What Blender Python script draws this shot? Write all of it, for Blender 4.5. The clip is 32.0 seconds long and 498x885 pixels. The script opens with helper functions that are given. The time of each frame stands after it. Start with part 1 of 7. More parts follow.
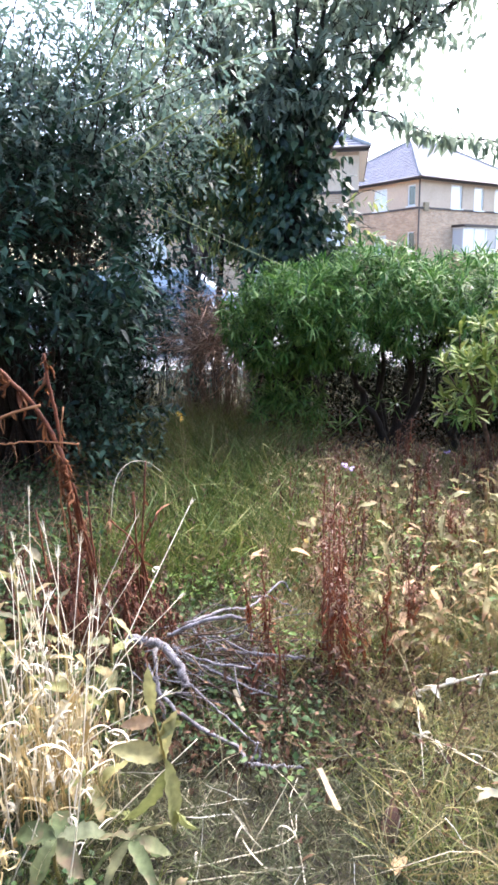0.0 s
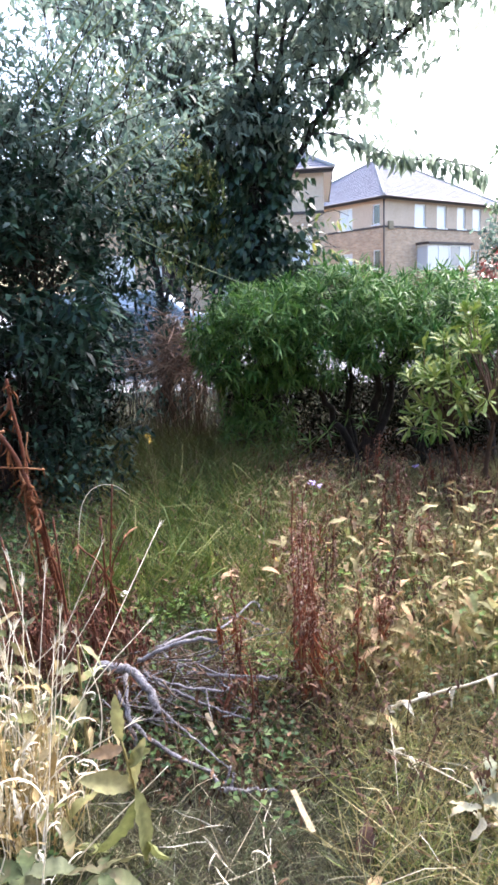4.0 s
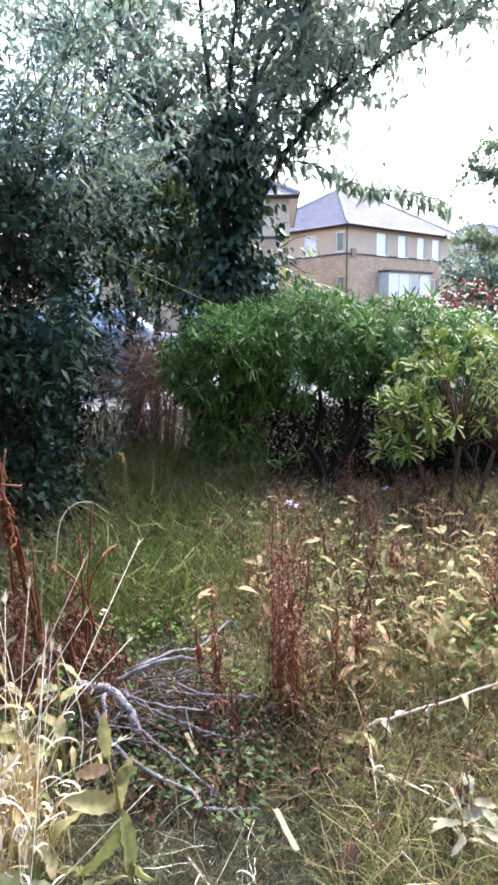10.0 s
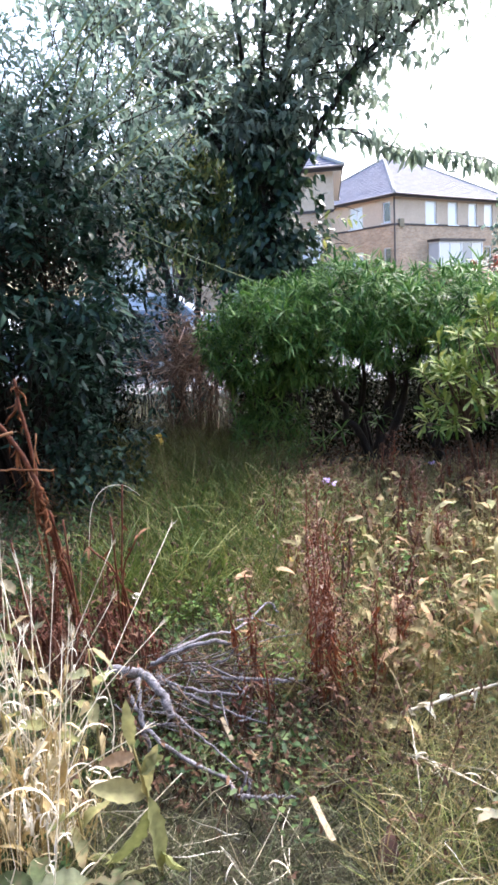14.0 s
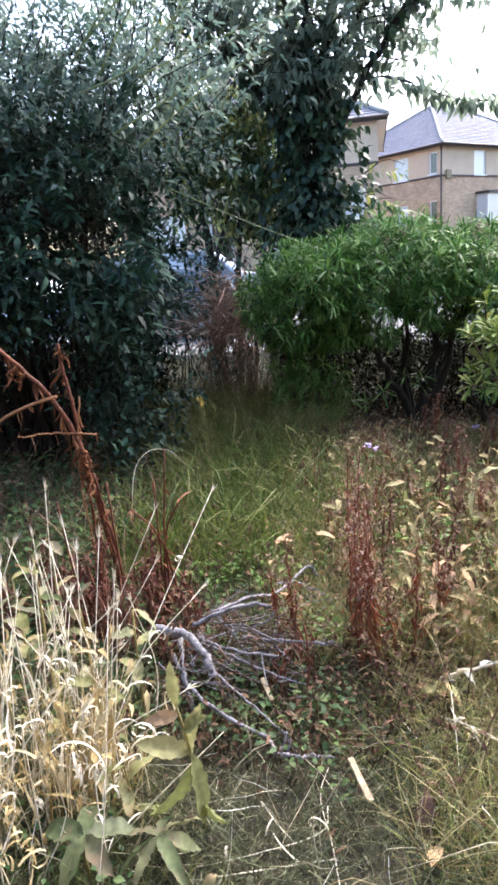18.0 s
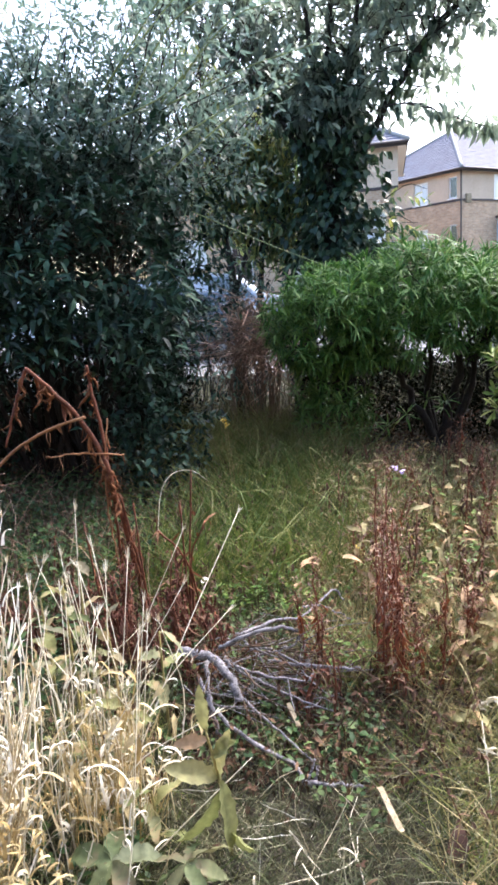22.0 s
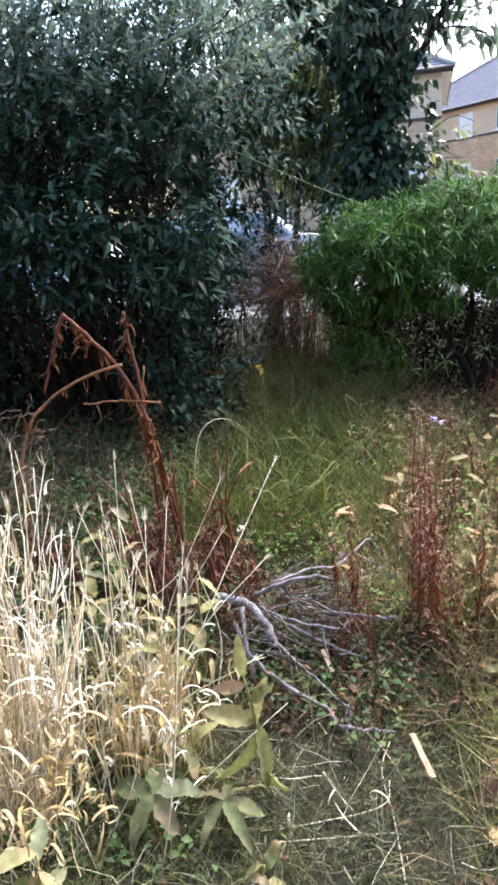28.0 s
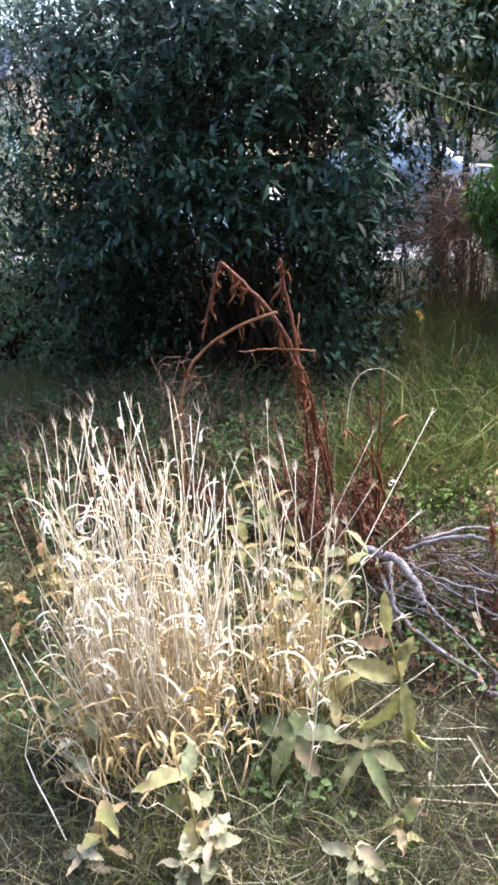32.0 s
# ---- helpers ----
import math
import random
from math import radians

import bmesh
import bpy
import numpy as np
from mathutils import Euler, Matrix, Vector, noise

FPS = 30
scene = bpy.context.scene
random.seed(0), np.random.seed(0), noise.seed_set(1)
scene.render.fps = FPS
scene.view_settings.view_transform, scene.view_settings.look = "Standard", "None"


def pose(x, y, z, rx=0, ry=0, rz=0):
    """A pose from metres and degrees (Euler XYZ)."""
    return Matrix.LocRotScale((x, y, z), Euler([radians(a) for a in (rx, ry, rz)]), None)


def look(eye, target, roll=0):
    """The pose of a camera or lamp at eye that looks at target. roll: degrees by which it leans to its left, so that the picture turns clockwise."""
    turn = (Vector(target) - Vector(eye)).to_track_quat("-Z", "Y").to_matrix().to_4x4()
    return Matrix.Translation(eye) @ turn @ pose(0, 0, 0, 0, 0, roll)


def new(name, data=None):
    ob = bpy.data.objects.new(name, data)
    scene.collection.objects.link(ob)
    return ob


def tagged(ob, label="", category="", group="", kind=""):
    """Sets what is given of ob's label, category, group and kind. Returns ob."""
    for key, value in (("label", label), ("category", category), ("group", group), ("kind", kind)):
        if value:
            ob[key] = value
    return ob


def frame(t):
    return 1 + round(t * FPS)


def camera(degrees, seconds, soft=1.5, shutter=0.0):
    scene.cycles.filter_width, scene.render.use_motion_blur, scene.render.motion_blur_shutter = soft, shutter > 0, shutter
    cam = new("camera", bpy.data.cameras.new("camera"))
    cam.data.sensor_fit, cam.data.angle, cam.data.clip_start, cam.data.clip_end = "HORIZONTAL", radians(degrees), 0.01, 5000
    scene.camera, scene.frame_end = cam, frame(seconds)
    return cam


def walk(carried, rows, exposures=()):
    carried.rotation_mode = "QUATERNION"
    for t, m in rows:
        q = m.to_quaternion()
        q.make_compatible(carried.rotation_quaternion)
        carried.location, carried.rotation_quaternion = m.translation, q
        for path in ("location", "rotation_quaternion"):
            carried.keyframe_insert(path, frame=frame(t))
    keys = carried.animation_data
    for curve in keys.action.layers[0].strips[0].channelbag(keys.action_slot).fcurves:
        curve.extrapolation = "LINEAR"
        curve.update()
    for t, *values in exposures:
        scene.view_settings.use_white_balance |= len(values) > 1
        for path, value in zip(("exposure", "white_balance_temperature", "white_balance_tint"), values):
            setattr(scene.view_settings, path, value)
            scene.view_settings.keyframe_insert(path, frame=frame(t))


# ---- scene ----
cam = camera(40.5, 32.0, soft=3.0)
walk(cam, [
    (0, look((-0.013, -0.003, 1.499), (-0.140, 1.938, 1.036), -1.39)),
    (0.5, look((-0.007, 0.019, 1.508), (-0.133, 1.961, 1.048), -1.88)),
    (1, look((0.003, 0.027, 1.503), (-0.102, 1.970, 1.040), -1.95)),
    (1.5, look((-0.003, 0.022, 1.504), (-0.099, 1.966, 1.046), -1.74)),
    (2, look((-0.009, 0.012, 1.504), (-0.068, 1.955, 1.032), -1.03)),
    (2.5, look((-0.003, 0.011, 1.505), (-0.070, 1.958, 1.052), -1.57)),
    (3, look((0.013, 0.011, 1.502), (-0.055, 1.960, 1.060), -2.14)),
    (3.5, look((0.018, -0.000, 1.503), (-0.038, 1.954, 1.081), -2.40)),
    (5.5, look((0.019, -0.007, 1.498), (-0.011, 1.953, 1.101), -2.49)),
    (6, look((0.017, -0.015, 1.502), (0.015, 1.951, 1.132), -2.42)),
    (6.5, look((0.003, -0.009, 1.499), (0.019, 1.960, 1.149), -2.29)),
    (7, look((0.011, -0.009, 1.501), (0.045, 1.957, 1.138), -2.53)),
    (7.5, look((0.020, -0.005, 1.505), (0.034, 1.961, 1.142), -2.99)),
    (8, look((0.036, -0.014, 1.503), (0.044, 1.953, 1.140), -3.31)),
    (8.5, look((0.043, -0.014, 1.502), (0.054, 1.952, 1.137), -3.40)),
    (9, look((0.030, -0.010, 1.503), (0.047, 1.956, 1.138), -3.03)),
    (9.5, look((-0.009, -0.012, 1.507), (0.031, 1.951, 1.130), -1.82)),
    (10, look((-0.062, -0.034, 1.504), (0.006, 1.934, 1.151), -0.95)),
    (10.5, look((-0.082, -0.053, 1.498), (-0.055, 1.903, 1.081), -0.14)),
    (11, look((0.008, -0.021, 1.492), (-0.079, 1.930, 1.064), -2.33)),
    (11.5, look((0.060, -0.029, 1.484), (-0.078, 1.924, 1.075), -4.38)),
    (12, look((0.099, -0.027, 1.488), (-0.022, 1.936, 1.129), -5.74)),
    (12.5, look((0.086, -0.014, 1.484), (-0.013, 1.955, 1.149), -5.03)),
    (13, look((0.059, -0.011, 1.497), (-0.067, 1.960, 1.180), -4.84)),
    (13.5, look((0.030, 0.020, 1.483), (-0.067, 1.985, 1.126), -3.85)),
    (15.5, look((0.012, 0.105, 1.467), (-0.073, 2.034, 0.945), -3.68)),
    (16, look((-0.005, 0.113, 1.477), (-0.140, 2.031, 0.926), -3.82)),
    (16.5, look((0.011, 0.098, 1.481), (-0.133, 2.026, 0.968), -4.25)),
    (17, look((0.002, 0.075, 1.493), (-0.155, 2.003, 0.983), -3.82)),
    (17.5, look((0.008, 0.077, 1.481), (-0.211, 1.983, 0.915), -4.05)),
    (18, look((0.016, 0.062, 1.496), (-0.196, 1.983, 0.981), -4.25)),
    (18.5, look((-0.002, 0.064, 1.501), (-0.225, 1.991, 1.015), -3.94)),
    (19, look((-0.016, 0.082, 1.496), (-0.276, 2.001, 0.996), -4.09)),
    (19.5, look((-0.013, 0.082, 1.491), (-0.270, 2.001, 0.990), -4.28)),
    (20, look((-0.015, 0.053, 1.508), (-0.240, 1.986, 1.046), -4.01)),
    (20.5, look((-0.021, 0.058, 1.505), (-0.257, 1.988, 1.035), -4.00)),
    (21, look((-0.019, 0.065, 1.508), (-0.270, 1.992, 1.034), -4.06)),
    (21.5, look((-0.020, 0.064, 1.503), (-0.281, 1.993, 1.042), -3.95)),
    (22, look((-0.018, 0.057, 1.501), (-0.280, 1.988, 1.051), -4.11)),
    (22.5, look((-0.010, 0.055, 1.505), (-0.274, 1.984, 1.050), -4.45)),
    (23, look((-0.026, 0.081, 1.501), (-0.308, 2.004, 1.028), -4.11)),
    (23.5, look((-0.020, 0.073, 1.523), (-0.349, 1.981, 1.023), -4.29)),
    (24, look((-0.004, 0.047, 1.518), (-0.372, 1.955, 1.046), -5.45)),
    (24.5, look((-0.011, 0.048, 1.517), (-0.370, 1.960, 1.054), -5.24)),
    (26.5, look((-0.040, 0.076, 1.524), (-0.359, 1.947, 0.892), -3.78)),
    (27, look((-0.039, 0.072, 1.526), (-0.375, 1.947, 0.917), -3.96)),
    (27.5, look((-0.039, 0.075, 1.525), (-0.385, 1.948, 0.914), -4.30)),
    (28, look((-0.042, 0.076, 1.527), (-0.400, 1.947, 0.918), -4.30)),
    (28.5, look((-0.049, 0.070, 1.537), (-0.403, 1.943, 0.931), -4.12)),
    (29, look((-0.057, 0.071, 1.543), (-0.417, 1.943, 0.938), -3.77)),
    (29.5, look((-0.061, 0.060, 1.542), (-0.431, 1.929, 0.934), -3.72)),
    (30, look((-0.056, 0.047, 1.558), (-0.483, 1.905, 0.954), -4.25)),
    (30.5, look((-0.055, 0.046, 1.552), (-0.564, 1.886, 0.957), -4.75)),
    (31, look((-0.077, 0.040, 1.551), (-0.572, 1.894, 0.987), -4.00)),
    (31.5, look((-0.080, 0.056, 1.555), (-0.727, 1.835, 0.910), -5.11)),
    (32, look((-0.048, 0.103, 1.540), (-0.833, 1.795, 0.819), -7.10)),
], exposures=[(0, 2.76, 6250, 13), (1, 2.63, 6250, 13), (3.5, 2.53, 6250, 13), (6, 2.46, 6250, 13), (13, 2.46, 6250, 13), (16, 2.36, 6300, 12), (22, 2.35, 6350, 11), (28, 2.31, 6400, 10), (30, 2.31, 6400, 10), (31, 2.36, 6400, 12), (32, 2.5, 6400, 14)])

# ---------------------------------------------------------------- light
world = bpy.data.worlds.new("overcast_sky")
scene.world = world
world.use_nodes = True
wn, wl = world.node_tree.nodes, world.node_tree.links
sky = wn.new("ShaderNodeTexSky")
sky.sky_type, sky.sun_disc = "NISHITA", False
sky.sun_elevation, sky.sun_rotation = radians(50), radians(32)
sky.air_density, sky.dust_density = 1.0, 4.0
grey = wn.new("ShaderNodeHueSaturation")
grey.inputs["Saturation"].default_value = 1.12
wl.new(sky.outputs[0], grey.inputs["Color"])
wl.new(grey.outputs[0], wn["Background"].inputs["Color"])
wn["Background"].inputs["Strength"].default_value = 0.15
sun_data = bpy.data.lights.new("sun", "SUN")
sun_data.energy, sun_data.angle, sun_data.color = 1.3, radians(35), (1.0, 0.97, 0.93)
sun = new("sun", sun_data)
sun.matrix_world = look((6.81, 10.90, 15.32), (0, 0, 0))

# ---------------------------------------------------------------- materials
def nodes_of(name):
    m = bpy.data.materials.new(name)
    m.use_nodes = True
    t = m.node_tree
    return m, t.nodes, t.links, t.nodes["Principled BSDF"]


def ramp(n, stops):
    r = n.new("ShaderNodeValToRGB")
    e = r.color_ramp.elements
    while len(e) < len(stops):
        e.new(0.5)
    for k, (p, c) in enumerate(stops):
        e[k].position, e[k].color = p, (*c, 1)
    return r


def leafy(name, colours, rough=0.5, through_light=0.25, blotch=None, per="island", spec=0.5):
    """Leaf, stalk or blade: one colour a piece out of a ramp, mottled, letting some light through."""
    m, n, l, b = nodes_of(name)
    if per == "island":
        geo = n.new("ShaderNodeNewGeometry")
        rnd = geo.outputs["Random Per Island"]
    else:
        rnd = n.new("ShaderNodeObjectInfo").outputs["Random"]
    r = ramp(n, [(k / max(1, len(colours) - 1), c) for k, c in enumerate(colours)])
    l.new(rnd, r.inputs[0])
    co = n.new("ShaderNodeTexCoord")
    ns = n.new("ShaderNodeTexNoise")
    ns.inputs["Scale"].default_value, ns.inputs["Detail"].default_value = 45, 5
    l.new(co.outputs["Object"], ns.inputs["Vector"])
    mul = n.new("ShaderNodeMapRange")
    mul.inputs["From Min"].default_value, mul.inputs["From Max"].default_value = 0.3, 0.7
    mul.inputs["To Min"].default_value, mul.inputs["To Max"].default_value = 0.7, 1.25
    l.new(ns.outputs["Fac"], mul.inputs["Value"])
    hsv = n.new("ShaderNodeHueSaturation")
    l.new(r.outputs[0], hsv.inputs["Color"])
    l.new(mul.outputs[0], hsv.inputs["Value"])
    col = hsv.outputs[0]
    if blotch:
        n2 = n.new("ShaderNodeTexNoise")
        n2.inputs["Scale"].default_value, n2.inputs["Detail"].default_value = 14, 3
        l.new(co.outputs["Object"], n2.inputs["Vector"])
        rr = ramp(n, [(0.52, (0, 0, 0)), (0.64, (1, 1, 1))])
        l.new(n2.outputs["Fac"], rr.inputs[0])
        mx = n.new("ShaderNodeMixRGB")
        mx.inputs[2].default_value = (*blotch, 1)
        l.new(rr.outputs[0], mx.inputs[0])
        l.new(col, mx.inputs[1])
        col = mx.outputs[0]
    l.new(col, b.inputs["Base Color"])
    b.inputs["Roughness"].default_value = rough
    b.inputs["Specular IOR Level"].default_value = spec
    bmp = n.new("ShaderNodeBump")
    bmp.inputs["Strength"].default_value, bmp.inputs["Distance"].default_value = 0.25, 0.004
    l.new(ns.outputs["Fac"], bmp.inputs["Height"])
    l.new(bmp.outputs[0], b.inputs["Normal"])
    if through_light:
        tr = n.new("ShaderNodeBsdfTranslucent")
        l.new(col, tr.inputs["Color"])
        ms = n.new("ShaderNodeMixShader")
        ms.inputs[0].default_value = through_light
        l.new(b.outputs[0], ms.inputs[1])
        l.new(tr.outputs[0], ms.inputs[2])
        l.new(ms.outputs[0], n["Material Output"].inputs["Surface"])
    return m


def surface(name, dark, light, scale=8.0, rough=0.8, metal=0.0, bump=0.3, dist=0.01, detail=8, fine=6.0):
    """A weathered surface: two scales of noise between two colours, with relief."""
    m, n, l, b = nodes_of(name)
    co = n.new("ShaderNodeTexCoord")
    a, c = n.new("ShaderNodeTexNoise"), n.new("ShaderNodeTexNoise")
    a.inputs["Scale"].default_value, a.inputs["Detail"].default_value = scale, detail
    c.inputs["Scale"].default_value, c.inputs["Detail"].default_value = scale * fine, 6
    for x in (a, c):
        l.new(co.outputs["Object"], x.inputs["Vector"])
    mx = n.new("ShaderNodeMath")
    mx.operation = "ADD"
    l.new(a.outputs["Fac"], mx.inputs[0])
    l.new(c.outputs["Fac"], mx.inputs[1])
    r = ramp(n, [(0.36, dark), (0.64, light)])
    half = n.new("ShaderNodeMath")
    half.operation = "MULTIPLY"
    half.inputs[1].default_value = 0.5
    l.new(mx.outputs[0], half.inputs[0])
    l.new(half.outputs[0], r.inputs[0])
    l.new(r.outputs[0], b.inputs["Base Color"])
    b.inputs["Roughness"].default_value, b.inputs["Metallic"].default_value = rough, metal
    bp = n.new("ShaderNodeBump")
    bp.inputs["Strength"].default_value, bp.inputs["Distance"].default_value = bump, dist
    l.new(half.outputs[0], bp.inputs["Height"])
    l.new(bp.outputs[0], b.inputs["Normal"])
    return m


def brickwork(name, a, c, mortar, width=0.225, height=0.075):
    """Brick courses in a material, for walls that stay far off."""
    m, n, l, b = nodes_of(name)
    co = n.new("ShaderNodeTexCoord")
    sep = n.new("ShaderNodeSeparateXYZ")
    comb = n.new("ShaderNodeCombineXYZ")
    add = n.new("ShaderNodeMath")
    l.new(co.outputs["Object"], sep.inputs[0])
    l.new(sep.outputs[0], add.inputs[0])
    l.new(sep.outputs[1], add.inputs[1])
    l.new(add.outputs[0], comb.inputs[0])
    l.new(sep.outputs[2], comb.inputs[1])
    t = n.new("ShaderNodeTexBrick")
    t.inputs["Scale"].default_value = 1.0
    t.inputs["Brick Width"].default_value, t.inputs["Row Height"].default_value = width, height
    t.inputs["Mortar Size"].default_value = 0.008
    t.inputs["Color1"].default_value, t.inputs["Color2"].default_value, t.inputs["Mortar"].default_value = (*a, 1), (*c, 1), (*mortar, 1)
    l.new(comb.outputs[0], t.inputs["Vector"])
    ns = n.new("ShaderNodeTexNoise")
    ns.inputs["Scale"].default_value, ns.inputs["Detail"].default_value = 1.6, 6
    l.new(co.outputs["Object"], ns.inputs["Vector"])
    mr = n.new("ShaderNodeMapRange")
    mr.inputs["To Min"].default_value, mr.inputs["To Max"].default_value = 0.65, 1.3
    l.new(ns.outputs["Fac"], mr.inputs["Value"])
    hs = n.new("ShaderNodeHueSaturation")
    l.new(t.outputs["Color"], hs.inputs["Color"])
    l.new(mr.outputs[0], hs.inputs["Value"])
    l.new(hs.outputs[0], b.inputs["Base Color"])
    b.inputs["Roughness"].default_value = 0.9
    bp = n.new("ShaderNodeBump")
    bp.inputs["Strength"].default_value, bp.inputs["Distance"].default_value = 0.5, 0.01
    l.new(t.outputs["Fac"], bp.inputs["Height"])
    bp.invert = True
    l.new(bp.outputs[0], b.inputs["Normal"])
    return m


def plain(name, colour, rough=0.4, metal=0.0, glass=False):
    m, n, l, b = nodes_of(name)
    b.inputs["Base Color"].default_value = (*colour, 1)
    b.inputs["Roughness"].default_value, b.inputs["Metallic"].default_value = rough, metal
    if glass:
        b.inputs["Specular IOR Level"].default_value = 1.0
        b.inputs["Coat Weight"].default_value = 0.6
    return m


M_SOIL = surface("soil_and_litter", (0.012, 0.010, 0.007), (0.06, 0.048, 0.028), 6, 0.95, 0, 0.8, 0.03)
M_ASPHALT = surface("asphalt", (0.10, 0.10, 0.105), (0.19, 0.19, 0.2), 9, 0.85, 0, 0.3, 0.01)
M_KERB = surface("kerb_stone", (0.28, 0.27, 0.25), (0.45, 0.43, 0.4), 6, 0.85)
M_BRICK = brickwork("buff_brick", (0.63, 0.44, 0.285), (0.45, 0.285, 0.18), (0.57, 0.47, 0.36))
# Kept dark so that the added wall throws little light back.
M_DARKBRICK = brickwork("dark_brick", (0.10, 0.06, 0.045), (0.055, 0.036, 0.03), (0.10, 0.09, 0.08))
M_RENDER = surface("tan_render", (0.58, 0.44, 0.32), (0.67, 0.53, 0.40), 1.5, 0.9, 0, 0.2, 0.01)
M_SLATE = surface("roof_slate", (0.07, 0.078, 0.12), (0.125, 0.137, 0.195), 3, 0.8)
M_PVC = plain("white_pvc", (0.8, 0.8, 0.8), 0.3)
M_GLASS = plain("window_glass", (0.03, 0.035, 0.04), 0.06, 0, True)
M_DARKTRIM = plain("dark_trim", (0.065, 0.05, 0.048), 0.6)
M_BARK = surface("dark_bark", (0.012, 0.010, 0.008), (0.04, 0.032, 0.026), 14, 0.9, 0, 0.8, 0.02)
M_GREYBARK = surface("weathered_grey_bark", (0.035, 0.030, 0.032), (0.36, 0.34, 0.365), 60, 0.9, 0, 1.0, 0.006, 10, 4.0)
M_TWIG = surface("brown_twig", (0.05, 0.03, 0.02), (0.13, 0.08, 0.05), 30, 0.85)
M_CANE = surface("dead_cane", (0.14, 0.085, 0.06), (0.30, 0.20, 0.15), 30, 0.85)
M_STALKPALE = surface("pale_dead_stalk", (0.17, 0.062, 0.024), (0.38, 0.19, 0.085), 22, 0.75, 0, 0.5, 0.004)
M_STALK = surface("rust_brown_stalk", (0.05, 0.013, 0.006), (0.21, 0.058, 0.020), 26, 0.75, 0, 0.5, 0.004)
M_PALEWOOD = surface("split_pale_wood", (0.20, 0.15, 0.09), (0.40, 0.33, 0.22), 30, 0.8)
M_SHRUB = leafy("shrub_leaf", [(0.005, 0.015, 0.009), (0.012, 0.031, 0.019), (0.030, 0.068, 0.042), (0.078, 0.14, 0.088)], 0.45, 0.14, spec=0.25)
M_SHOOT = leafy("pale_green_shoot", [(0.18, 0.24, 0.09), (0.26, 0.32, 0.13)], 0.5, 0.1)
# Lit copy of the shrub's leaf: light on outer clumps is in the colour.
M_SHRUB_LIT = leafy("lit_outer_shrub_leaf", [(0.022, 0.060, 0.038), (0.045, 0.105, 0.066), (0.075, 0.15, 0.09)], 0.45, 0.2, spec=0.3)
# Young leaf colour with haze and sky light mixed in.
M_HAZED_LEAF = leafy("hazed_pale_leaf", [(0.085, 0.14, 0.113), (0.14, 0.20, 0.162), (0.20, 0.26, 0.20)], 0.42, 0.58)
M_BUSH = leafy("mid_green_bush_leaf", [(0.05, 0.10, 0.055), (0.105, 0.175, 0.095), (0.17, 0.25, 0.14)], 0.45, 0.35, spec=0.3)
M_HEDGE = leafy("hedge_leaf", [(0.03, 0.095, 0.02), (0.07, 0.175, 0.036), (0.14, 0.275, 0.062), (0.26, 0.40, 0.12)], 0.42, 0.25, spec=0.3)
M_RHODO = leafy("yellow_green_leaf", [(0.08, 0.15, 0.025), (0.16, 0.24, 0.045), (0.26, 0.33, 0.08), (0.34, 0.38, 0.12)], 0.45, 0.22, spec=0.25)
M_IVY = leafy("ivy_leaf", [(0.009, 0.024, 0.013), (0.024, 0.052, 0.027), (0.052, 0.096, 0.050), (0.10, 0.14, 0.068)], 0.4, 0.18, spec=0.35)
# Paler than real foliage: glare from the sky is put into this colour.
M_TREE = leafy("tree_leaf", [(0.15, 0.20, 0.155), (0.235, 0.29, 0.225), (0.32, 0.375, 0.285)], 0.4, 0.8)
M_TREEYEL = leafy("yellowing_tree_leaf", [(0.045, 0.085, 0.04), (0.09, 0.145, 0.06), (0.16, 0.205, 0.075), (0.30, 0.30, 0.085)], 0.45, 0.6)
M_BIRCH = leafy("light_tree_leaf", [(0.12, 0.17, 0.10), (0.20, 0.26, 0.15)], 0.5, 0.5)
M_RED = leafy("red_young_leaf", [(0.30, 0.05, 0.05), (0.42, 0.12, 0.09)], 0.4, 0.2)
M_PHOT = leafy("dark_hedge_leaf", [(0.022, 0.05, 0.02), (0.045, 0.09, 0.03)], 0.4, 0.15)
M_STRAW = leafy("bleached_straw", [(0.46, 0.35, 0.18), (0.65, 0.56, 0.39), (0.79, 0.74, 0.61), (0.89, 0.87, 0.80)], 0.6, 0.2, spec=0.3)
M_DRYGRASS = leafy("dry_grass", [(0.033, 0.034, 0.019), (0.095, 0.097, 0.052), (0.20, 0.19, 0.112), (0.075, 0.105, 0.048), (0.34, 0.315, 0.215)], 0.75, 0.15, spec=0.15)
M_GREENGRASS = leafy("green_grass", [(0.045, 0.084, 0.017), (0.10, 0.155, 0.03), (0.18, 0.22, 0.05), (0.30, 0.28, 0.105)], 0.55, 0.3, spec=0.3)
M_OLIVE = leafy("olive_grass", [(0.09, 0.10, 0.03), (0.16, 0.145, 0.05), (0.25, 0.20, 0.09), (0.12, 0.16, 0.045)], 0.6, 0.25, spec=0.25)
# Near-black leaf: the shade of the hollows is put into its colour.
M_SHADE_LEAF = leafy("shade_dark_leaf", [(0.006, 0.010, 0.005), (0.014, 0.018, 0.009), (0.020, 0.014, 0.009)], 0.9, 0.0, spec=0.03)
M_UNDERLITTER = leafy("dark_dead_leaf", [(0.02, 0.012, 0.008), (0.05, 0.028, 0.016), (0.09, 0.05, 0.03)], 0.85, 0.0, spec=0.1)
M_WEEDGRASS = leafy("weedy_grass", [(0.16, 0.115, 0.06), (0.36, 0.31, 0.14), (0.58, 0.50, 0.28), (0.20, 0.26, 0.075), (0.38, 0.37, 0.15), (0.30, 0.17, 0.10)], 0.7, 0.3, spec=0.2)
M_HERB = leafy("low_green_herb", [(0.024, 0.058, 0.018), (0.046, 0.092, 0.027), (0.10, 0.15, 0.043)], 0.55, 0.25, spec=0.3)
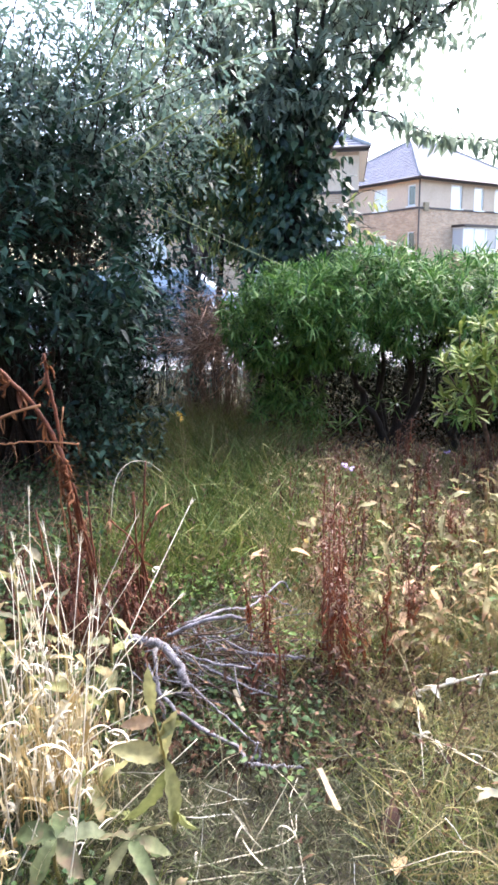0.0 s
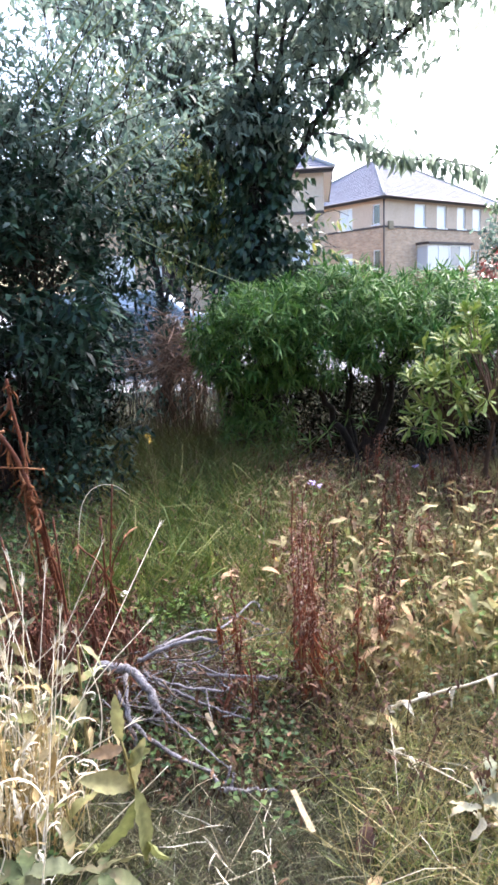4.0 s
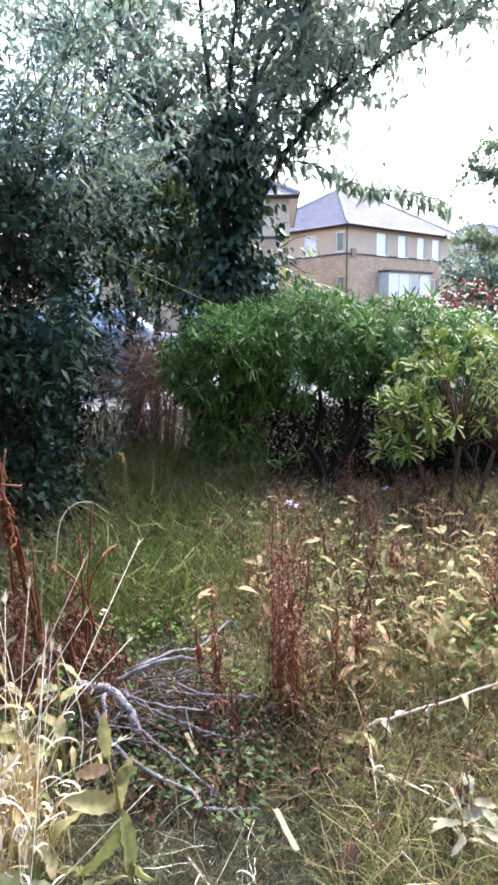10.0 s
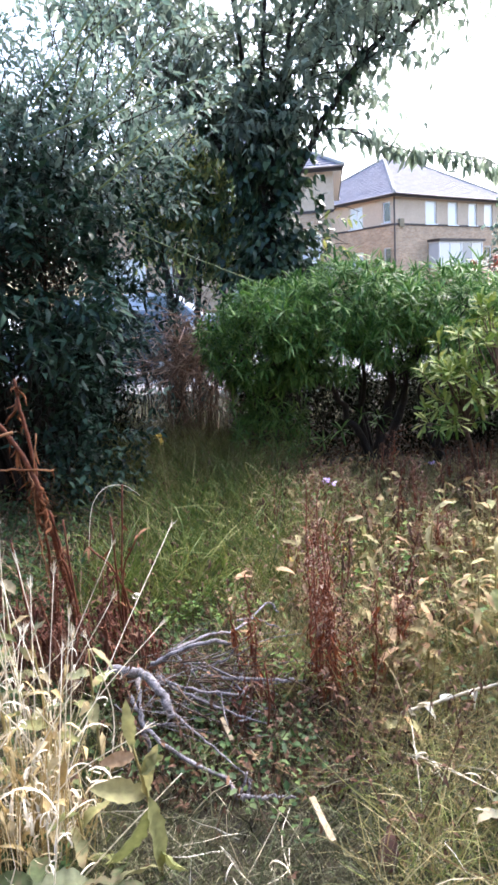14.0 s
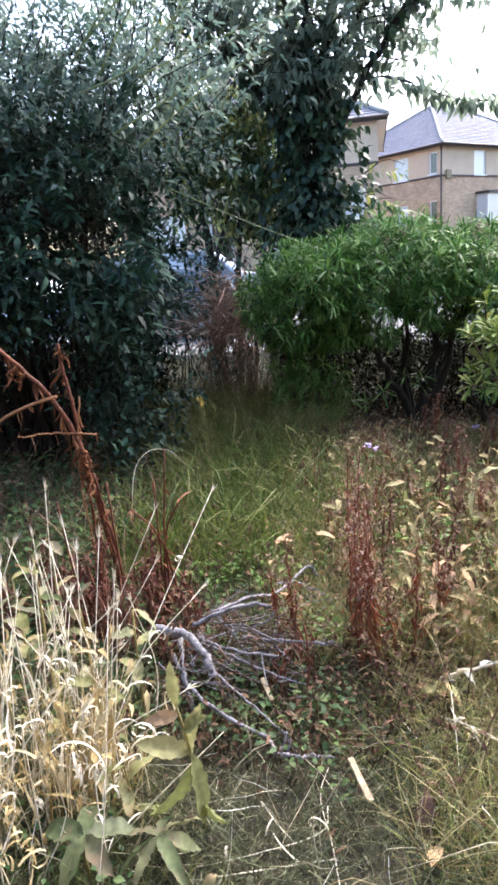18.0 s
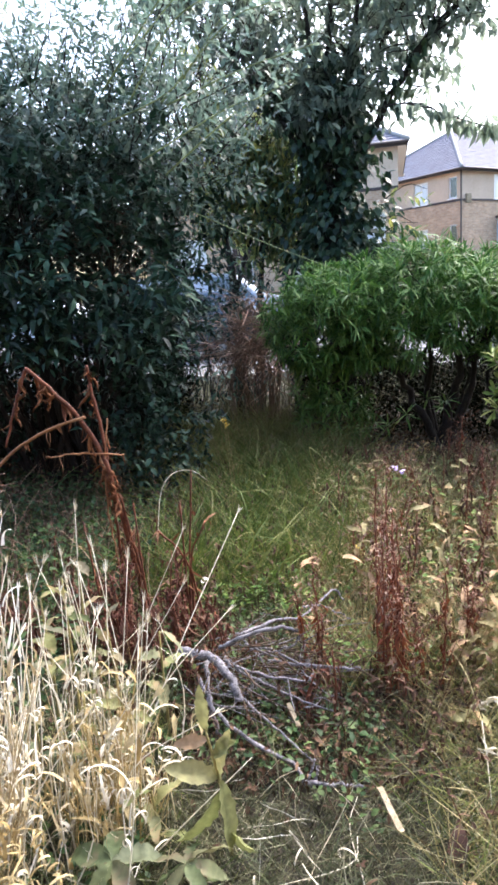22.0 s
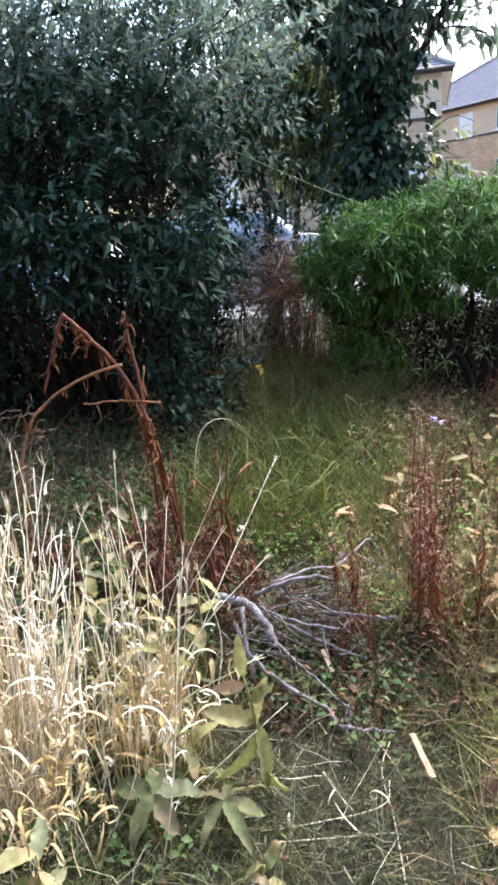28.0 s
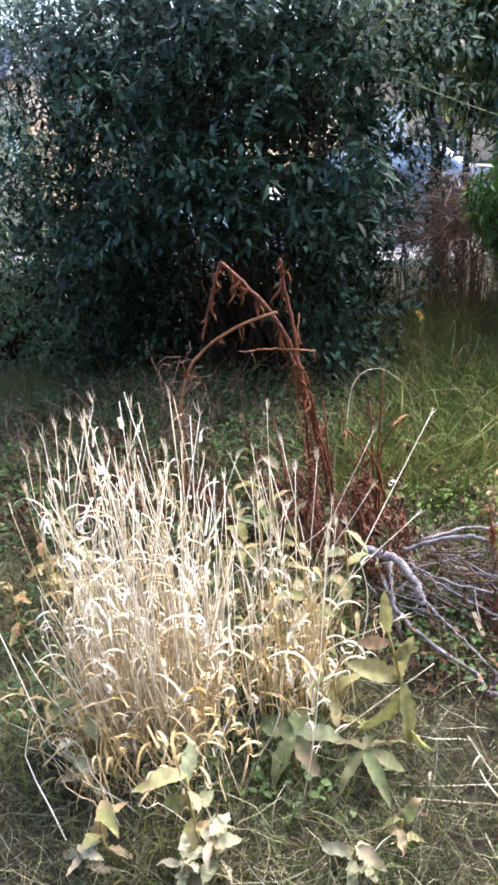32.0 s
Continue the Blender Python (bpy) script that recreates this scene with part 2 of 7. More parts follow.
M_YELLEAF = leafy("yellowing_broad_leaf", [(0.15, 0.21, 0.07), (0.30, 0.29, 0.13), (0.39, 0.29, 0.15), (0.12, 0.19, 0.065), (0.31, 0.17, 0.085)], 0.65, 0.3, (0.33, 0.19, 0.095), spec=0.2)
M_BIGLEAF = leafy("large_pale_leaf", [(0.16, 0.19, 0.075), (0.25, 0.26, 0.10), (0.32, 0.30, 0.15), (0.16, 0.20, 0.12), (0.34, 0.27, 0.17)], 0.6, 0.35, (0.42, 0.31, 0.17), "object", 0.3)
M_TANLEAF = leafy("dry_tan_leaf", [(0.36, 0.22, 0.12), (0.50, 0.35, 0.20)], 0.7, 0.15, spec=0.2)
M_DOCK = leafy("red_brown_seedhead", [(0.07, 0.026, 0.018), (0.13, 0.05, 0.032), (0.20, 0.10, 0.065)], 0.75, 0.08, spec=0.2)
M_DEADHERB = leafy("brown_dead_herb", [(0.055, 0.032, 0.02), (0.11, 0.06, 0.04), (0.17, 0.10, 0.06)], 0.8, 0.08, spec=0.2)
M_SCRUB = leafy("pink_brown_dead_bramble", [(0.22, 0.115, 0.075), (0.40, 0.25, 0.17), (0.50, 0.37, 0.27)], 0.8, 0.05, spec=0.2)
M_GOLD = leafy("golden_straw", [(0.36, 0.25, 0.10), (0.52, 0.41, 0.21), (0.66, 0.57, 0.36)], 0.65, 0.25, spec=0.2)
M_RUSTLEAF = leafy("rust_red_dead_leaf", [(0.09, 0.024, 0.013), (0.19, 0.052, 0.024), (0.31, 0.115, 0.05)], 0.75, 0.2, spec=0.2)
M_PANICLE = leafy("pink_brown_panicle", [(0.16, 0.08, 0.055), (0.28, 0.17, 0.12), (0.38, 0.28, 0.22)], 0.8, 0.15, spec=0.15)
M_FRESH = leafy("fresh_green_leaf", [(0.06, 0.14, 0.025), (0.12, 0.22, 0.04), (0.22, 0.31, 0.07)], 0.5, 0.35, spec=0.3)
M_REDLEAF = leafy("dull_red_dead_leaf", [(0.13, 0.07, 0.055), (0.19, 0.105, 0.085)], 0.8, 0.2, (0.10, 0.06, 0.05), spec=0.1)
M_LILAC = plain("lilac_petal", (0.55, 0.42, 0.72), 0.6)
M_YELLOW = plain("yellow_petal", (0.55, 0.37, 0.04), 0.7)

# ---------------------------------------------------------------- builders
RNG = np.random.default_rng(7)


def mesh_of(name, verts, faces, mats, smooth=True, index=None):
    """A mesh from an array of points and an array (or list of arrays) of faces with equal corner counts."""
    me = bpy.data.meshes.new(name)
    groups = faces if isinstance(faces, list) else [faces]
    groups = [np.asarray(g, dtype=np.int32) for g in groups if len(g)]
    verts = np.asarray(verts, dtype=np.float32)
    loops = np.concatenate([g.ravel() for g in groups])
    sizes = np.concatenate([np.full(len(g), g.shape[1], dtype=np.int32) for g in groups])
    me.vertices.add(len(verts))
    me.vertices.foreach_set("co", verts.ravel())
    me.loops.add(len(loops))
    me.loops.foreach_set("vertex_index", loops)
    me.polygons.add(len(sizes))
    me.polygons.foreach_set("loop_start", np.concatenate([[0], np.cumsum(sizes)[:-1]]).astype(np.int32))
    me.polygons.foreach_set("use_smooth", np.full(len(sizes), smooth))
    for m in mats if isinstance(mats, (list, tuple)) else [mats]:
        me.materials.append(m)
    if index is not None:
        me.polygons.foreach_set("material_index", np.asarray(index, dtype=np.int32))
    me.update(calc_edges=True)
    return me


def child(name, me, parent=None, label=""):
    ob = new(name, me)
    if parent is not None:
        ob.parent = parent
        ob.matrix_parent_inverse = parent.matrix_basis.inverted()
    if label:
        tagged(ob, label)
    return ob


def part(name, bm, material, parent, label=""):
    me = bpy.data.meshes.new(name)
    bm.to_mesh(me)
    bm.free()
    me.materials.append(material)
    return child(name, me, parent, label)


def thing(name, at, label, category, group="", kind=""):
    ob = new(name)
    ob.empty_display_size = 0.1
    ob.matrix_basis = Matrix.Translation(at)
    return tagged(ob, label, category, group, kind)


def unit(a):
    return a / np.maximum(np.linalg.norm(a, axis=-1, keepdims=True), 1e-9)


# leaf outlines: along the rib, half width there, lift
OVATE = [(0.0, 0.04), (0.3, 0.5), (0.65, 0.38), (1.0, 0.0)]
NARROW = [(0.0, 0.12), (0.35, 0.5), (0.75, 0.36), (1.0, 0.0)]
BROAD = [(0.0, 0.04), (0.10, 0.22), (0.2, 0.38), (0.26, 0.36), (0.36, 0.5), (0.42, 0.46), (0.52, 0.5), (0.58, 0.44), (0.68, 0.44), (0.75, 0.35), (0.85, 0.28), (0.92, 0.15), (1.0, 0.0)]
OBOVATE = [(0.0, 0.10), (0.35, 0.30), (0.7, 0.5), (0.92, 0.36), (1.0, 0.0)]
FLAKE = [(0.0, 0.1), (0.5, 0.5), (1.0, 0.0)]


def leaf_arrays(p, d, length, width, outline=OVATE, droop=0.25, fold=0.25, up=None):
    """Many leaves at once: folded along the rib and bent. p, d: base and direction of each."""
    p, d = np.asarray(p, float), unit(np.asarray(d, float))
    n = len(p)
    length, width = np.broadcast_to(length, n).astype(float), np.broadcast_to(width, n).astype(float)
    ref = np.tile((0.0, 0.0, 1.0), (n, 1)) if up is None else up
    ref = unit(ref + RNG.normal(0, 0.35, (n, 3)))
    side = unit(np.cross(d, ref))
    nor = np.cross(side, d)
    bend = np.broadcast_to(droop, n) * RNG.uniform(0.3, 1.6, n)
    vs, fs = [], []
    k = len(outline)
    for s, (u, w) in enumerate(outline):
        rib = p + d * (u * length)[:, None] - nor * (bend * u * u * length)[:, None]
        if w == 0.0:
            vs.append(rib[:, None])
        else:
            off = side * (w * width)[:, None]
            lift = nor * (fold * w * width)[:, None]
            vs.append(np.stack([rib - off + lift, rib, rib + off + lift], 1))
    verts = np.concatenate(vs, 1)
    per = verts.shape[1]
    base = (np.arange(n) * per)[:, None]
    quads, tris = [], []
    for s in range(k - 2):
        a = 3 * s
        quads += [(a, a + 1, a + 4, a + 3), (a + 1, a + 2, a + 5, a + 4)]
    a = 3 * (k - 2)
    tris += [(a, a + 1, a + 3), (a + 1, a + 2, a + 3)]
    q = (base[:, None] + np.array(quads)[None]).reshape(-1, 4) if quads else np.zeros((0, 4), int)
    t = (base[:, None] + np.array(tris)[None]).reshape(-1, 3)
    return verts.reshape(-1, 3), q, t


def leaves(name, p, d, length, width, mat, parent=None, label="", **kw):
    v, q, t = leaf_arrays(p, d, length, width, **kw)
    return child(name, mesh_of(name, v, [q, t], mat), parent, label)


def blade_arrays(p, tip, width, bow, steps=4, curl=0.0):
    """Grass blades or ribbons from p to tip, bowed sideways, tapering."""
    p, tip = np.asarray(p, float), np.asarray(tip, float)
    n = len(p)
    ax = tip - p
    side = unit(np.cross(ax, RNG.normal(0, 1, (n, 3))))
    out = unit(np.cross(side, ax))
    ln = np.linalg.norm(ax, axis=1)
    width, bow = np.broadcast_to(width, n), np.broadcast_to(bow, n)
    vs = []
    for s in range(steps + 1):
        u = s / steps
        c = p + ax * u + out * (bow * ln * np.sin(u * np.pi * 0.9))[:, None]
        if curl:
            c = c + side * (curl * ln * np.sin(u * 7.0 + np.arange(n)))[:, None] * u
        w = side * (width * 0.5 * (1 - u ** 2 * 0.9))[:, None]
        vs += [c - w, c + w]
    verts = np.stack(vs, 1)
    base = (np.arange(n) * 2 * (steps + 1))[:, None, None]
    q = np.array([(2 * s, 2 * s + 1, 2 * s + 3, 2 * s + 2) for s in range(steps)])[None]
    return verts.reshape(-1, 3), (base + q).reshape(-1, 4)


def blades(name, p, tip, width, bow, mat, parent=None, label="", **kw):
    v, q = blade_arrays(p, tip, width, bow, **kw)
    return child(name, mesh_of(name, v, q, mat), parent, label)


def tube_arrays(lines, sides=6):
    """Round stems along polylines: each is (points, radii)."""
    vs, qs, caps, at = [], [], [], 0
    ang = np.arange(sides) * 2 * np.pi / sides
    for pts, rad in lines:
        pts = np.asarray(pts, float)
        k = len(pts)
        rad = np.interp(np.linspace(0, 1, k), np.linspace(0, 1, len(rad)), rad)
        tan = unit(np.gradient(pts, axis=0))
        ref = np.array((0.0, 0.0, 1.0)) if abs(tan[0][2]) < 0.8 else np.array((1.0, 0.0, 0.0))
        a = unit(np.cross(tan, ref))
        b = np.cross(tan, a)
        ring = pts[:, None] + rad[:, None, None] * (a[:, None] * np.cos(ang)[None, :, None] + b[:, None] * np.sin(ang)[None, :, None])
        vs.append(ring.reshape(-1, 3))
        i, j = np.meshgrid(np.arange(k - 1), np.arange(sides), indexing="ij")
        j2 = (j + 1) % sides
        qs.append(np.stack([at + i * sides + j, at + i * sides + j2, at + (i + 1) * sides + j2, at + (i + 1) * sides + j], -1).reshape(-1, 4))
        caps += [at + np.arange(sides)[::-1], at + (k - 1) * sides + np.arange(sides)]
        at += k * sides
    return np.concatenate(vs), np.concatenate(qs), np.array(caps)


def tubes(name, lines, mat, parent=None, label="", sides=6):
    v, q, c = tube_arrays(lines, sides)
    return child(name, mesh_of(name, v, [q, c], mat), parent, label)


def bent(points, steps=10, wob=0.0):
    """A smooth line through a few points, with a little wander."""
    pts = np.asarray(points, float)
    t = np.linspace(0, len(pts) - 1, steps)
    i = np.clip(t.astype(int), 0, len(pts) - 2)
    f = (t - i)[:, None]
    ext = np.vstack([2 * pts[0] - pts[1], pts, 2 * pts[-1] - pts[-2]])
    p0, p1, p2, p3 = ext[i], ext[i + 1], ext[i + 2], ext[i + 3]
    c = 0.5 * (2 * p1 + (p2 - p0) * f + (2 * p0 - 5 * p1 + 4 * p2 - p3) * f ** 2 + (3 * p1 - p0 - 3 * p2 + p3) * f ** 3)
    w = RNG.normal(0, wob, c.shape) if wob else 0
    return c + w


def box_bm(x0, x1, y0, y1, z0, z1, bevel=0.0):
    bm = bmesh.new()
    bmesh.ops.create_cube(bm, size=1.0, matrix=Matrix.LocRotScale(((x0 + x1) / 2, (y0 + y1) / 2, (z0 + z1) / 2), None, (x1 - x0, y1 - y0, z1 - z0)))
    if bevel:
        bmesh.ops.bevel(bm, geom=bm.edges[:], offset=bevel, segments=2, affect="EDGES")
    return bm


def ground_z(x, y):
    """The ground: nearly level garden, a road, then a bank up to the houses."""
    x, y = np.asarray(x, float), np.asarray(y, float)
    far = np.clip((y - 20.5) / 8.0, 0, 1)
    z = 1.25 * far * far * (3 - 2 * far) + 0.05 * np.clip(y - 29, 0, 14)
    near = np.exp(-((x / 9) ** 2) - ((y - 3) / 6) ** 2)
    return z + near * (0.025 * np.sin(2.3 * x + 1.7 * y) + 0.02 * np.sin(5.1 * x - 3.3 * y + 1))


def scatter(n, x0, x1, y0, y1, keep=None):
    p = np.column_stack([RNG.uniform(x0, x1, n), RNG.uniform(y0, y1, n)])
    if keep is not None:
        p = p[keep(p[:, 0], p[:, 1])]
    return np.column_stack([p, ground_z(p[:, 0], p[:, 1])])

# ---------------------------------------------------------------- ground
def axis(*spans):
    return np.unique(np.concatenate([np.arange(a, b, s) for a, b, s in spans]).round(4))


def build_ground():
    xs = axis((-900, -60, 60), (-60, -8, 4), (-8, 8, 0.12), (8, 60, 4), (60, 901, 60))
    ys = axis((-600, -20, 60), (-20, -3, 3), (-3, 9, 0.12), (9, 60, 1.5), (60, 1600, 70))
    gx, gy = np.meshgrid(xs, ys, indexing="ij")
    z = ground_z(gx, gy)
    fine = (np.abs(gx) < 8) & (gy > -3) & (gy < 9)
    z = z + fine * RNG.normal(0, 0.008, z.shape)
    v = np.stack([gx, gy, z], -1).reshape(-1, 3)
    ny = len(ys)
    i, j = np.meshgrid(np.arange(len(xs) - 1), np.arange(ny - 1), indexing="ij")
    q = np.stack([i * ny + j, (i + 1) * ny + j, (i + 1) * ny + j + 1, i * ny + j + 1], -1).reshape(-1, 4)
    ob = child("ground", mesh_of("ground", v, q, M_SOIL))
    tagged(ob, "dark soil with leaf litter under overgrown garden plants", "ground", kind="structure")


build_ground()
road = part("road", box_bm(-80, 80, 11.0, 19.4, -0.25, 0.03), M_ASPHALT, None)
tagged(road, "grey asphalt street beyond the garden", "road", kind="structure")
pave = part("pavement", box_bm(-80, 80, 19.55, 21.2, -0.25, 0.14), M_ASPHALT, None)
tagged(pave, "grey pavement in front of the houses", "pavement", kind="structure")
for y in (10.85, 19.4):
    kerb = thing("kerb", (0, y, 0), "pale stone kerb along the street", "kerb", kind="structure")
    for k in range(24):
        part("kerb_stone", box_bm(-11 + k * 0.92, -11 + k * 0.92 + 0.9, y, y + 0.15, -0.1, 0.13, 0.012), M_KERB, kerb)

# Unseen wall added behind the camera to keep sky light off the plants.
back = part("shade_wall", box_bm(-14, 14, -3.5, -3.2, -0.2, 6.0), M_DARKBRICK, None)
tagged(back, "unseen dark brick wall added to block light from behind the camera", "wall", kind="structure")

# ---------------------------------------------------------------- houses
def lpart(name, me, parent, label=""):
    """A part in the frame of its thing."""
    ob = new(name, me)
    ob.parent = parent
    if label:
        tagged(ob, label)
    return ob


def bm_part(name, bm, mat, parent, label=""):
    me = bpy.data.meshes.new(name)
    bm.to_mesh(me)
    bm.free()
    me.materials.append(mat)
    return lpart(name, me, parent, label)


def wall_mesh(length, z0, z1, holes, side, thick=0.3):
    """A wall with openings through it. side: 'front' along x at y = 0, or 'flank' along y at x = 0."""
    xs = sorted({0.0, length, *[h[0] for h in holes], *[h[1] for h in holes]})
    zs = sorted({z0, z1, *[min(max(h[2], z0), z1) for h in holes], *[min(max(h[3], z0), z1) for h in holes]})
    vs, qs = [], []

    def put(a, d, z):
        return (a, d, z) if side == "front" else (d, a, z)

    def quad(*corners):
        qs.append([len(vs) + k for k in range(4)])
        vs.extend(corners)

    for a, b in zip(xs, xs[1:]):
        for c, d in zip(zs, zs[1:]):
            if any(h[0] <= a and b <= h[1] and h[2] <= c and d <= h[3] for h in holes):
                continue
            quad(put(a, 0, c), put(b, 0, c), put(b, 0, d), put(a, 0, d))
            quad(put(a, thick, c), put(a, thick, d), put(b, thick, d), put(b, thick, c))
    for a, b, c, d in holes:
        c, d = max(c, z0), min(d, z1)
        if c >= d:
            continue
        quad(put(a, 0, c), put(a, thick, c), put(b, thick, c), put(b, 0, c))
        quad(put(a, 0, d), put(b, 0, d), put(b, thick, d), put(a, thick, d))
        quad(put(a, 0, c), put(a, 0, d), put(a, thick, d), put(a, thick, c))
        quad(put(b, 0, c), put(b, thick, c), put(b, thick, d), put(b, 0, d))
    return np.array(vs), np.array(qs)


def window_on(house, a, b, c, d, side, lights=2, pale=True):
    """A white window in its opening: frame bars, mullions, panes and a sill, with a blind behind."""
    win = new("window")
    win.parent = house
    f = 0.07

    def bar(x0, x1, z0, z1, y0=0.06, y1=0.13):
        return (x0, x1, y0, y1, z0, z1) if side == "front" else (y0, y1, x0, x1, z0, z1)

    bm = bmesh.new()
    spans = [(a, b, c, c + f), (a, b, d - f, d), (a, a + f, c + f, d - f), (b - f, b, c + f, d - f)]
    cuts = np.linspace(a, b, lights + 1)
    spans += [(x - f / 2, x + f / 2, c + f, d - f) for x in cuts[1:-1]]
    for s in spans:
        x0, x1, y0, y1, z0, z1 = bar(*s)
        bmesh.ops.create_cube(bm, size=1, matrix=Matrix.LocRotScale(((x0 + x1) / 2, (y0 + y1) / 2, (z0 + z1) / 2), None, (x1 - x0, y1 - y0, z1 - z0)))
    me = bpy.data.meshes.new("window_frame")
    bm.to_mesh(me)
    bm.free()
    me.materials.append(M_PVC)
    lpart("window_frame", me, win)
    for x0, x1 in zip(cuts, cuts[1:]):
        bm_part("pane", box_bm(*bar(x0 + f / 2, x1 - f / 2, c + f, d - f, 0.09, 0.10)), M_BLIND_GLASS if pale else M_GLASS, win)
    bm_part("sill", box_bm(*bar(a - 0.06, b + 0.06, c - 0.06, c, -0.07, 0.1)), M_PVC, win)
    return win


M_BLIND_GLASS = plain("net_curtain_behind_glass", (0.70, 0.72, 0.76), 0.12, 0, True)


def hip_roof(house, lx, ly, z, rise, over=0.4):
    """A hipped slate roof with courses of slates stepping up it, ridge and hip tiles."""
    x0, x1, y0, y1 = -over, lx + over, -over, ly + over
    run = (y1 - y0) / 2
    xa, xb, ym = x0 + run, x1 - run, (y0 + y1) / 2
    if xb < xa:
        xa = xb = (x0 + x1) / 2
    vs, qs, ts = [], [], []
    rows = 26
    for k in range(rows):
        f0, f1 = k / rows, (k + 1) / rows
        zz0, zz1 = z + rise * f0 + 0.025, z + rise * f1
        a = [(x0 + (xa - x0) * f0, y0 + (ym - y0) * f0), (x1 + (xb - x1) * f0, y0 + (ym - y0) * f0), (x1 + (xb - x1) * f0, y1 + (ym - y1) * f0), (x0 + (xa - x0) * f0, y1 + (ym - y1) * f0)]
        b = [(x0 + (xa - x0) * f1, y0 + (ym - y0) * f1), (x1 + (xb - x1) * f1, y0 + (ym - y0) * f1), (x1 + (xb - x1) * f1, y1 + (ym - y1) * f1), (x0 + (xa - x0) * f1, y1 + (ym - y1) * f1)]
        at = len(vs)
        vs += [(*p, zz0 - 0.025) for p in a] + [(*p, zz0) for p in a] + [(*p, zz1) for p in b]
        for s in range(4):
            n = (s + 1) % 4
            qs += [(at + s, at + n, at + 4 + n, at + 4 + s), (at + 4 + s, at + 4 + n, at + 8 + n, at + 8 + s)]
    uq, inv = np.unique(np.array(vs).round(4), axis=0, return_inverse=True)
    me = mesh_of("roof", uq, inv.reshape(-1)[np.array(qs)], M_SLATE, smooth=False)
    roof = lpart("roof", me, house, "blue-grey slate hipped roof")
    top = z + rise
    hips = [((xa, ym, top), (x0, y0, z)), ((xb, ym, top), (x1, y0, z)), ((xb, ym, top), (x1, y1, z)), ((xa, ym, top), (x0, y1, z)), ((xa - 0.05, ym, top), (xb + 0.05, ym, top))]
    for p, q in hips:
        v, qd, c = tube_arrays([(np.linspace(p, q, 12) + np.array((0, 0, 0.02)), (0.09, 0.09))], 8)
        ob = lpart("ridge_tiles", mesh_of("ridge_tiles", v, [qd, c], M_KERB), house)
    bm_part("eaves_board", box_bm(x0 + 0.05, x1 - 0.05, y0 + 0.05, y0 + 0.12, z - 0.16, z + 0.02), M_DARKTRIM, house)
    bm_part("eaves_board", box_bm(x0 + 0.05, x0 + 0.12, y0 + 0.12, y1 - 0.05, z - 0.16, z + 0.02), M_DARKTRIM, house)
    bm_part("soffit", box_bm(x0 + 0.12, x1 - 0.05, y0 + 0.12, y1 - 0.05, z - 0.05, z - 0.01), M_PVC, house)
    for y in (y0 - 0.04,):
        v, qd, c = tube_arrays([(np.linspace((x0, y, z - 0.04), (x1, y, z - 0.04), 6), (0.055, 0.055))], 8)
        lpart("gutter", mesh_of("gutter", v, [qd, c], M_DARKTRIM), house)
    v, qd, c = tube_arrays([(np.linspace((x0 - 0.04, y0, z - 0.04), (x0 - 0.04, y1, z - 0.04), 6), (0.055, 0.055))], 8)
    lpart("gutter", mesh_of("gutter", v, [qd, c], M_DARKTRIM), house)


